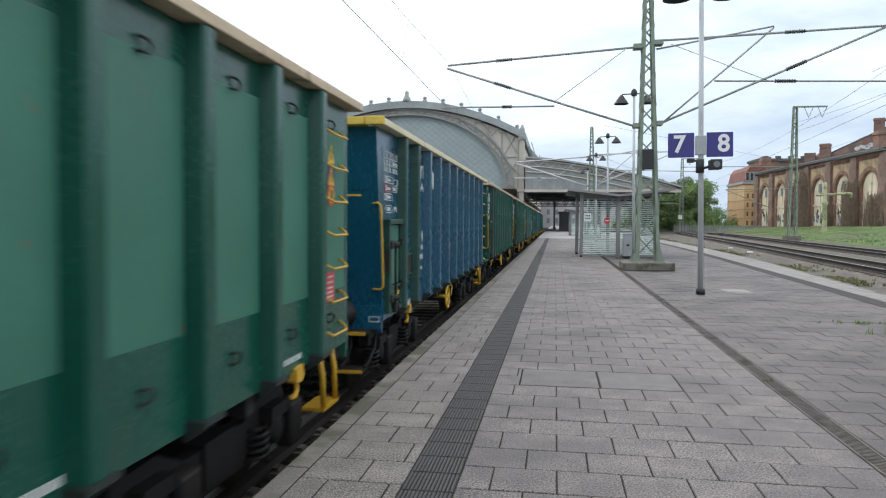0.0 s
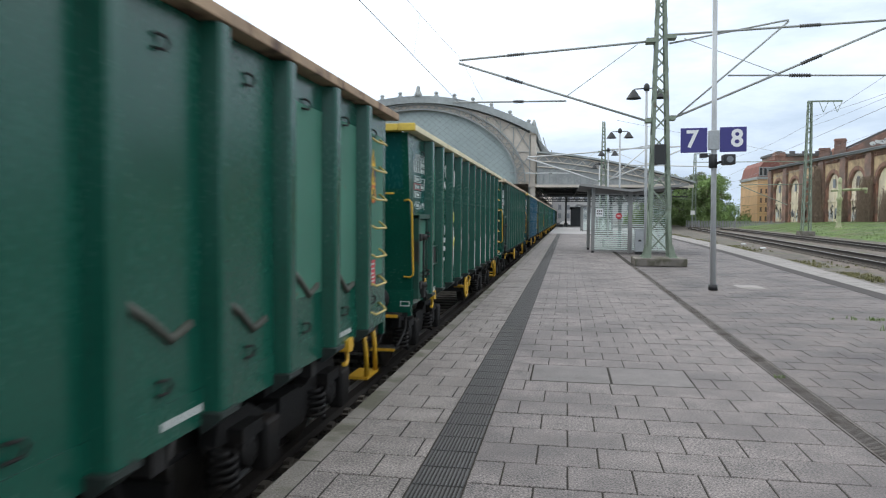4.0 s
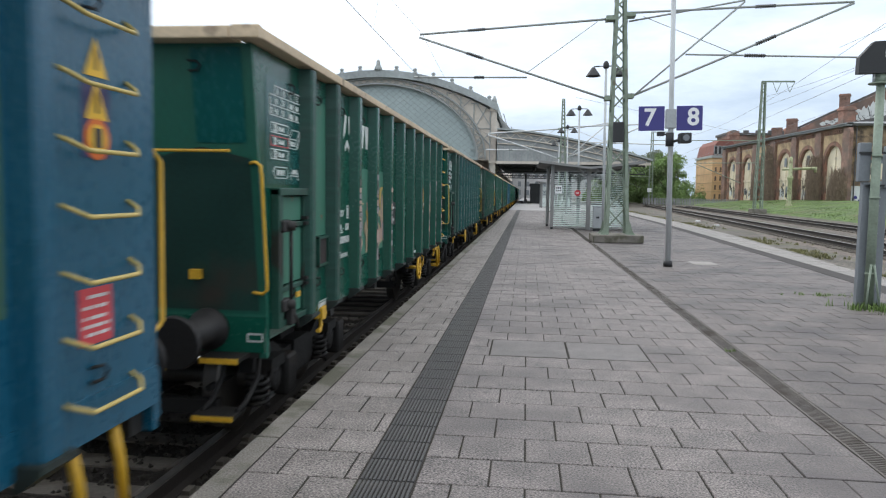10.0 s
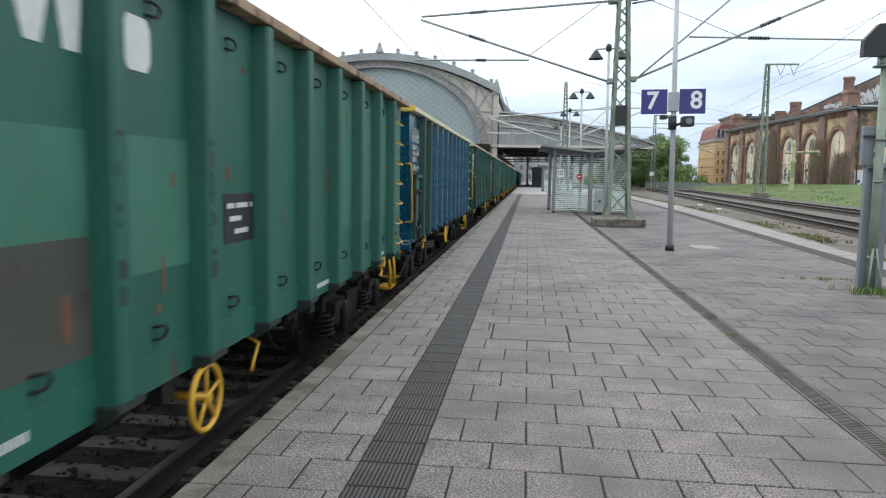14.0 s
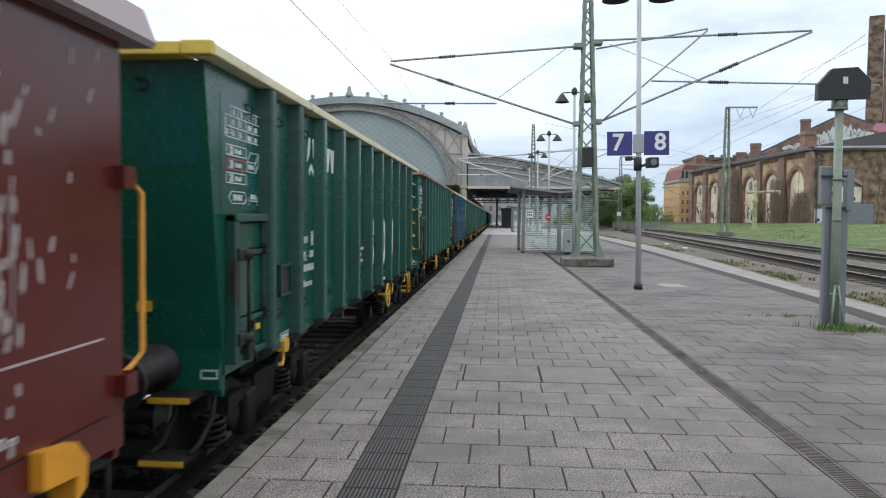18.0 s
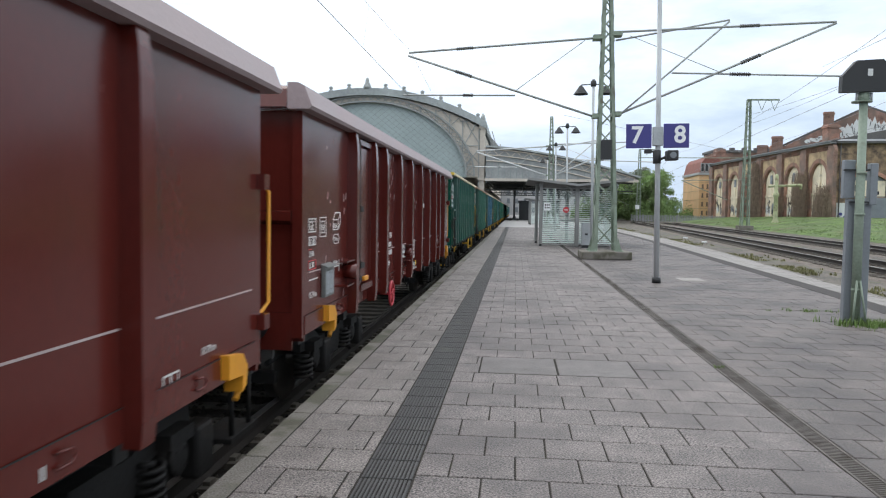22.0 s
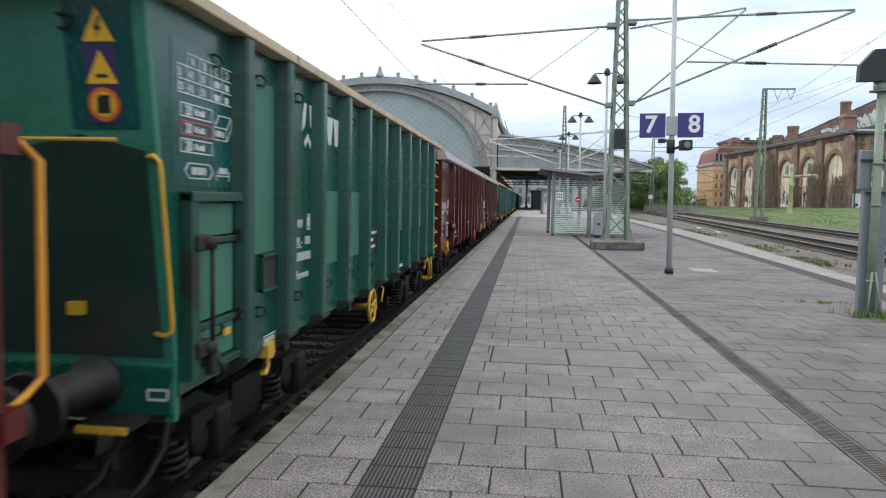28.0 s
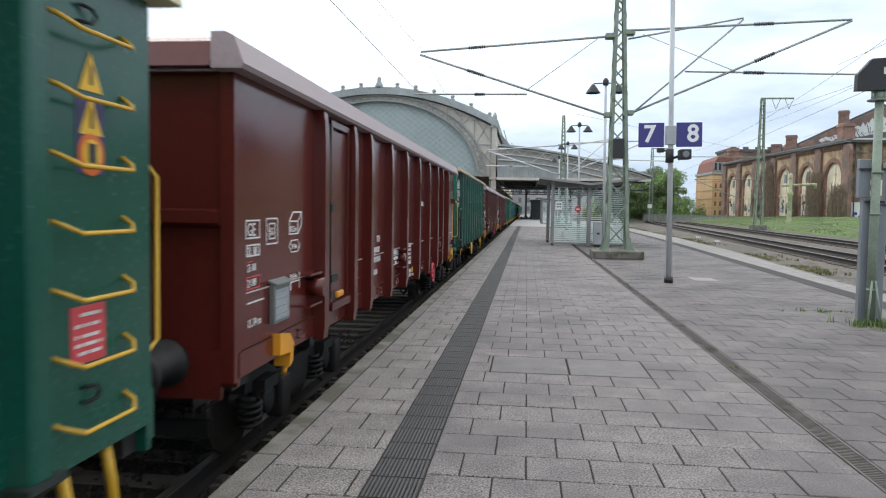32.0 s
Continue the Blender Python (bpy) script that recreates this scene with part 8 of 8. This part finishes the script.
    part("label_stripes", lambda bm: [shape(bm, BW + 0.0045, ((wheel - 0.60 + k * 0.08, 1.02), (wheel - 0.57 + k * 0.08, 1.02), (wheel - 0.53 + k * 0.08, 1.18), (wheel - 0.56 + k * 0.08, 1.18))) for k in range(3)], BLACK, w, key=("bws", wheel))
    part("small_marks", lambda bm: plates(bm, BW + 0.0095, [(y, y + 0.02, 0.96, 1.02) for y in (5.45, 6.6, 9.3, 12.4)]), WHITE, w, key="bsm")
    # owner's mark as plain white shapes
    part("owner_mark", lambda bm: [shape(bm, X, ((8.72, 2.32), (8.72, 2.26), (8.755, 2.26), (8.755, 2.32), (8.79, 2.355), (8.74, 2.355))), shape(bm, X, ((8.79, 2.335), (8.955, 2.335), (8.955, 2.15), (8.83, 2.15), (8.83, 2.20), (8.90, 2.20), (8.90, 2.29), (8.84, 2.29))),
                                  plates(bm, X, [(8.72, 8.79, 2.15, 2.21), (8.80, 8.895, 2.205, 2.25)])], WHITE, w, "white square owner's emblem", key="bown")
    part("owner_mark", lambda bm: [bubble(bm, 9.04 + 0.10 * k, 2.225 if k else 2.245, 0.082, 0.095 if k else 0.135, random.Random(k), X) for k in range(5)], WHITE, w, "white owner's name in plain shapes", key="bown2")
    for y in (6.84, 11.42):
        part("winch_boss", make_boss, BROWN, w, "round boss between two ledges", key="bboss", m=pose(BW, y, 1.36))
    part("side_pocket", lambda bm: [lathe(bm, [(0.085, 0), (0.085, 0.16)], (BW, 2.08, 1.40), 12, "x"), box(bm, BW, BW + 0.10, 1.82, 2.23, 1.52, 1.54), box(bm, BW, BW + 0.10, 1.82, 2.23, 1.24, 1.26)], BROWN, w, key="bpock")
    for y in (1.75, 5.2, 6.5, 9.2, 10.5, 12.5, 13.9, 14.5):
        part("lashing_ring", make_ring, BROWN, w, key="bring", m=pose(BW + 0.008, y, 1.02))
    part("handwheel", lambda bm: make_handwheel(bm, 0.19), RED, w, "red brake handwheel", key="bhw", m=pose(BW + 0.06, wheel, 0.80))
    for y in (2.52, 13.22):
        bogie(y, w)
    if scratched:
        rnd5 = random.Random(11)

        def scars(bm):
            spots = [(rnd5.uniform(1.0, 14.9), rnd5.uniform(1.1, 2.95), 1.0) for _ in range(130)]
            for y0, z0, n in ((14.05, 2.15, 90), (4.75, 2.1, 26), (3.95, 1.6, 14)):
                spots += [(y0 + rnd5.gauss(0, 0.16), z0 + rnd5.gauss(0, 0.42), 1.5) for _ in range(n)]
            for y, z, size in spots:
                if min(abs(y - r) for r in B_RIBS) < 0.16 or not 1.12 < z < 2.95:
                    continue
                h, a = size * rnd5.uniform(0.02, 0.055), rnd5.uniform(-0.5, 0.1)
                shape(bm, BW + 0.001, [(y + p * 0.010 * size - a * q * h, z + q * h) for p, q in ((0, -1), (1, -0.6), (0.9, 0.5), (0, 1), (-0.8, 0.6), (-1, -0.5))], 0.002)
            for y0, z0, n in ((14.0, 2.5, 9), (14.12, 2.6, 8), (13.92, 2.2, 7), (14.22, 2.3, 6), (4.70, 2.45, 8), (4.80, 2.2, 7), (4.76, 1.8, 5)):
                tube(bm, [(BW + 0.002, y0 + rnd5.uniform(-0.012, 0.012), z0 - 0.14 * k) for k in range(n)], 0.005, 4)
        part("paint_scars", scars, mat("pale scratches", (0.36, 0.30, 0.29), 0.7, vary=0.2), w, "pale scratches and chips in the paint")["kind"] = "stuff"
    return w


TRAIN = []


def green_at(k):
    return 6.49 - 12.21 - 13.36 * k


FADED = [(6.6, 12.55, 1.52, 3.05, PALE_GREEN)]
TRAIN.append((green_wagon(GREEN, RIM_TAN, "green open wagon with pale overpainted panels", [(7.55, 12.5, 1.50, 2.98, PALE_GREEN), (3.6, 5.4, 1.38, 2.20, PALE_GREEN), (1.7, 2.4, 1.75, 3.0, PALE_GREEN)], label_at=(5.88, 1.68)), green_at(0)))
TRAIN.append((green_wagon(GREEN, RIM_YELLOW, "green open wagon sprayed with silver and white letters", [(1.7, 2.4, 1.75, 3.0, PALE_GREEN)], spray=spray_silver, signs=0.83, banded=False), green_at(1)))
TRAIN.append((green_wagon(GREEN, RIM_RUST, "green open wagon with flaking top rail", [(9.6, 12.5, 1.50, 3.0, PALE_GREEN)], spray=spray_grey, rungs=PALE_YELLOW), green_at(2)))
TRAIN.append((green_wagon(TEAL, RIM_TAN, "teal green open wagon with pale overpainted panels", [(8.6, 11.5, 1.50, 3.0, PALE_OLIVE), (1.7, 2.4, 1.35, 3.0, PALE_GREEN)], ribs=None, rungs=PALE_YELLOW, handle=PALE_YELLOW), green_at(3)))
TRAIN.append((green_wagon(GREEN, RIM_TAN, "green open wagon with faded beige spray paint", [(3.55, 5.42, 1.35, 2.42, PALE_GREEN), (1.7, 2.4, 1.70, 3.0, PALE_GREEN), (8.6, 12.5, 1.35, 3.05, PALE_GREEN)], wheel=8.55, spray=spray_beige, label_at=(5.80, 1.64)), green_at(4) + 0.1))
TRAIN.append((green_wagon(BLUE, RIM_YELLOW, "blue open wagon with olive overpainted panels", [(1.68, 2.44, 1.0, 3.08, GREEN_WORN), (8.6, 11.45, 1.62, 3.0, PALE_OLIVE)], rungs=PALE_YELLOW, label_at=(6.90, 1.42)), green_at(5) - 0.17))
w6 = green_wagon(GREEN_WORN, RIM_RUST, "worn green open wagon with rust scars", ribs=GREEN_WORN, wheel=5.44, label_at=(5.88, 1.66), patches=[(3.6, 5.4, 1.60, 2.33, PALE_GREEN), (3.6, 4.4, 1.28, 1.598, GREY_PATCH), (3.61, 4.39, 1.60, 1.84, GREY_PATCH), (8.6, 12.5, 1.55, 3.0, PALE_GREEN), (1.7, 2.4, 1.35, 3.0, PALE_GREEN)])
rust_scars(w6)
TRAIN.append((w6, green_at(6) + 0.15))
TRAIN.append((green_wagon(GREEN, RIM_YELLOW, "fresh green open wagon with white sprayed capitals", flap=GREEN, wheel=8.45, spray=spray_soul, handle=None), -99.0))
TRAIN.append((brown_wagon("brown open wagon with scratched paint", 5.05, True), -114.85))
TRAIN.append((brown_wagon("oxide brown open wagon with white markings", 10.52), -130.70))
TRAIN.append((green_wagon(GREEN, RIM_TAN, "green open wagon with pale end and worn ribs", [(8.0, 12.5, 1.62, 3.0, PALE_GREEN), (3.6, 5.4, 1.45, 2.20, PALE_GREEN), (1.7, 2.4, 1.7, 3.0, PALE_GREEN)], wheel=5.9, signs=1.07, end=END_LIT), -143.93))
TRAIN.append((brown_wagon("oxide brown open wagon with white markings", 10.60), -159.73))
TRAIN.append((green_wagon(GREEN, RIM_YELLOW, "fresh green open wagon with yellow ladder rungs", flap=GREEN), -173.05))
# wagons ahead of these
for k, (paint, rim, label) in enumerate(((BLUE, RIM_YELLOW, "blue open wagon ahead"), (GREEN, RIM_TAN, "green open wagon ahead"), (GREEN, RIM_TAN, "green open wagon ahead"), (TEAL, RIM_TAN, "teal open wagon ahead"),
                                         (GREEN, RIM_TAN, "green open wagon ahead"), (BLUE, RIM_YELLOW, "blue open wagon ahead"), (GREEN, RIM_TAN, "green open wagon ahead"), (GREEN, RIM_TAN, "green open wagon ahead"))):
    TRAIN.append((green_wagon(paint, rim, label, FADED if k % 3 == 0 else ()), green_at(-1 - k)))


# ---- the paving of the platform, slab by slab ----
COL, ROW0, SLAB = 0.029, 4.2337, 0.40
GAP, CROSS = 0.0054, 0.0056
COVER_CUT = (-0.33, 1.23, 7.03, 7.83)


def slab_mesh(w):
    def make(bm):
        a, b = w / 2 - GAP, SLAB / 2 - CROSS
        prism_top = [(-a, -b), (a, -b), (a, b), (-a, b)]
        lo = [bm.verts.new((x, y, -0.03)) for x, y in prism_top]
        mid = [bm.verts.new((x, y, -0.004)) for x, y in prism_top]
        hi = [bm.verts.new((x * (1 - 0.004 / a), y * (1 - 0.004 / b), 0.0)) for x, y in prism_top]
        for p, q in ((lo, mid), (mid, hi)):
            for i in range(4):
                bm.faces.new((p[i], p[(i + 1) % 4], q[(i + 1) % 4], q[i]))
        bm.faces.new(hi)
    return make


def slab_spots():
    """Centre, width of every slab of the platform as far as the joints can be told."""
    rnd = random.Random(2)
    out = []
    for r in range(-40, int((FAR_Y - ROW0) / SLAB)):
        y = ROW0 + (r + 0.5) * SLAB
        half = 0.5 if r % 2 else 0.0
        # between kerb and tactile line
        joints = (-1.545, -1.365, -0.975, -0.892) if r % 2 else (-1.545, -1.172, -0.892)
        out += [((lo + hi) / 2, y, hi - lo) for lo, hi in zip(joints, joints[1:])]
        # from the tactile line to the drain, round the access cover
        for first, limit, y in ((-0.57, 2.085, y), (2.255, band_x(y) - 0.01, y - 0.10)):
            x = first
            nxt = COL + (math.ceil((x - COL) / SLAB - half + 0.25) + half) * SLAB
            while x < limit - 0.012:
                stop = limit if limit - nxt < 0.07 else nxt
                pieces = [(x, stop)]
                if COVER_CUT[2] < y < COVER_CUT[3] and first < 0:
                    pieces = [q for lo, hi in pieces for q in ((lo, min(hi, COVER_CUT[0])), (max(lo, COVER_CUT[1]), hi)) if q[1] - q[0] > 0.02]
                out += [((lo + hi) / 2, y, hi - lo) for lo, hi in pieces]
                x, nxt = stop, stop + SLAB
        y = ROW0 + (r + 0.5) * SLAB
        # outside of the strip
        x = band_x(y) + 0.43
        while x < edge_x(y) - 0.06:
            stop = min(x + 0.42, edge_x(y) - 0.02)
            out.append(((x + stop) / 2, y, stop - x))
            x = stop
    return [(x, y, w, rnd.uniform(-0.003, 0.0015), rnd.uniform(-0.25, 0.25)) for x, y, w in out]


def joined_slabs(name, spots, material, parent):
    verts, faces = [], []
    for x, y, w, dz, turn in spots:
        a, b = w / 2 - GAP, SLAB / 2 - CROSS
        n = len(verts)
        verts += [(x - a, y - b, -0.02), (x + a, y - b, -0.02), (x + a, y + b, -0.02), (x - a, y + b, -0.02),
                  (x - a, y - b, dz), (x + a, y - b, dz), (x + a, y + b, dz), (x - a, y + b, dz)]
        faces += [tuple(n + i for i in f) for f in ((4, 5, 6, 7), (0, 1, 5, 4), (1, 2, 6, 5), (2, 3, 7, 6), (3, 0, 4, 7))]
    me = bpy.data.meshes.new(name)
    me.from_pydata(verts, [], faces)
    me.materials.append(material)
    ob = new(name, me)
    ob.parent = parent
    return tagged(ob, kind="stuff")


spots = slab_spots()
near_slabs, rest = [], []
for s in spots:
    inside = 3.2 < s[1] < 11.4 and s[0] < 0.75 * s[1] - 0.4 and s[0] < 6.0
    (near_slabs if inside and len(near_slabs) < 300 else rest).append(s)
for x, y, w, dz, turn in near_slabs:
    w = round(w, 2)
    part("paving_slab", slab_mesh(w), PAVER_STRIP if x < -0.8 else PAVER if x < 2.17 else PAVER_OUTER, platform, key=("slab", w, x < -0.8, x < 2.17), m=pose(x, y, dz, rz=turn))
strip_slabs = [s for s in rest if s[0] < -0.8]
inner = [s for s in rest if -0.8 <= s[0] < 2.17]
middle = [s for s in rest if 2.17 <= s[0] < band_x(s[1])]
outer = [s for s in rest if s[0] >= band_x(s[1])]
joined_slabs("paving", strip_slabs, PAVER_STRIP, platform)
joined_slabs("paving", inner, PAVER, platform)
joined_slabs("paving", middle, PAVER_OUTER, platform)
joined_slabs("edge_paving", outer, EDGE, platform)


def make_kerb(bm):
    soft_box(bm, -1.705, -1.552, 0.004, 0.996, -0.20, 0.0, 0.012)


for i in range(-12, 66):
    part("kerb_stone", make_kerb, KERB, platform, key="kerb", m=pose(random.uniform(-0.003, 0.003), 0.42 + i, random.uniform(-0.002, 0.002)))


def make_tactile(bm):
    box(bm, -0.158, 0.158, 0.004, 0.314, -0.02, -0.0075)
    for k in range(13):
        x = -0.144 + k * 0.024
        prism(bm, [(x - 0.0095, -0.008), (x + 0.0095, -0.008), (x + 0.0075, 0.002), (x - 0.0075, 0.002)], 0.009, 0.309)


for i in range(245):
    part("tactile_slab", make_tactile, TACTILE, platform, key="tactile", m=pose(-0.73, -9.53 + i * 0.318, 0))


def make_drain(bm):
    box(bm, -0.08, 0.08, 0, 0.5, -0.06, -0.03)
    for s in (-1, 1):
        box(bm, s * 0.072 - 0.008, s * 0.072 + 0.008, 0.002, 0.498, -0.03, 0.0)
    for k in range(16):
        y = 0.015 + k * 0.031
        box(bm, -0.064, 0.064, y, y + 0.012, -0.03, -0.003)


for i in range(70):
    part("drain_grating", make_drain, DRAIN, platform, key="drain", m=pose(2.17, -10.1 + i * 0.5, 0))

for x0, x1 in ((-0.325, 0.445), (0.455, 1.225)):
    part("cover_slab", lambda bm: soft_box(bm, x0 + 0.006, x1 - 0.006, 7.05, 7.81, -0.03, 0.001, 0.006), COVER, platform, "pale access cover set in the paving")
part("cover_slab", lambda bm: soft_box(bm, 3.94, 4.50, 17.36, 18.20, -0.02, 0.006, 0.006), EDGE, platform, "small pale cover slab")


# ---- what moves: the train ----
def motions():
    for wagon, s in TRAIN:
        walk(wagon, [(t, pose(TRACK_X, s + d, RAIL_Z)) for t, d in enumerate(TRAVEL)])
        if s > 5:
            continue
        # wheels roll while the wagon is near
        d0, d1 = max(0.0, -s - 18.0), min(TRAVEL[-1], -s + 24.0)
        stops = [d0 + 0.62 * k for k in range(int((d1 - d0) / 0.62) + 1)]
        times = [float(np.interp(d, TRAVEL, range(33))) for d in stops]
        for wheel, y in WHEELS[wagon]:
            rows = [(t, pose(0, y, 0.46, rx=-math.degrees((d - d0) / 0.46))) for t, d in zip(times, stops)]
            if times[0] > 0.05:
                rows.insert(0, (0.0, pose(0, y, 0.46)))
            if times[-1] < 31.95:
                rows.append((32.0, rows[-1][1]))
            walk(wheel, rows)


motions()
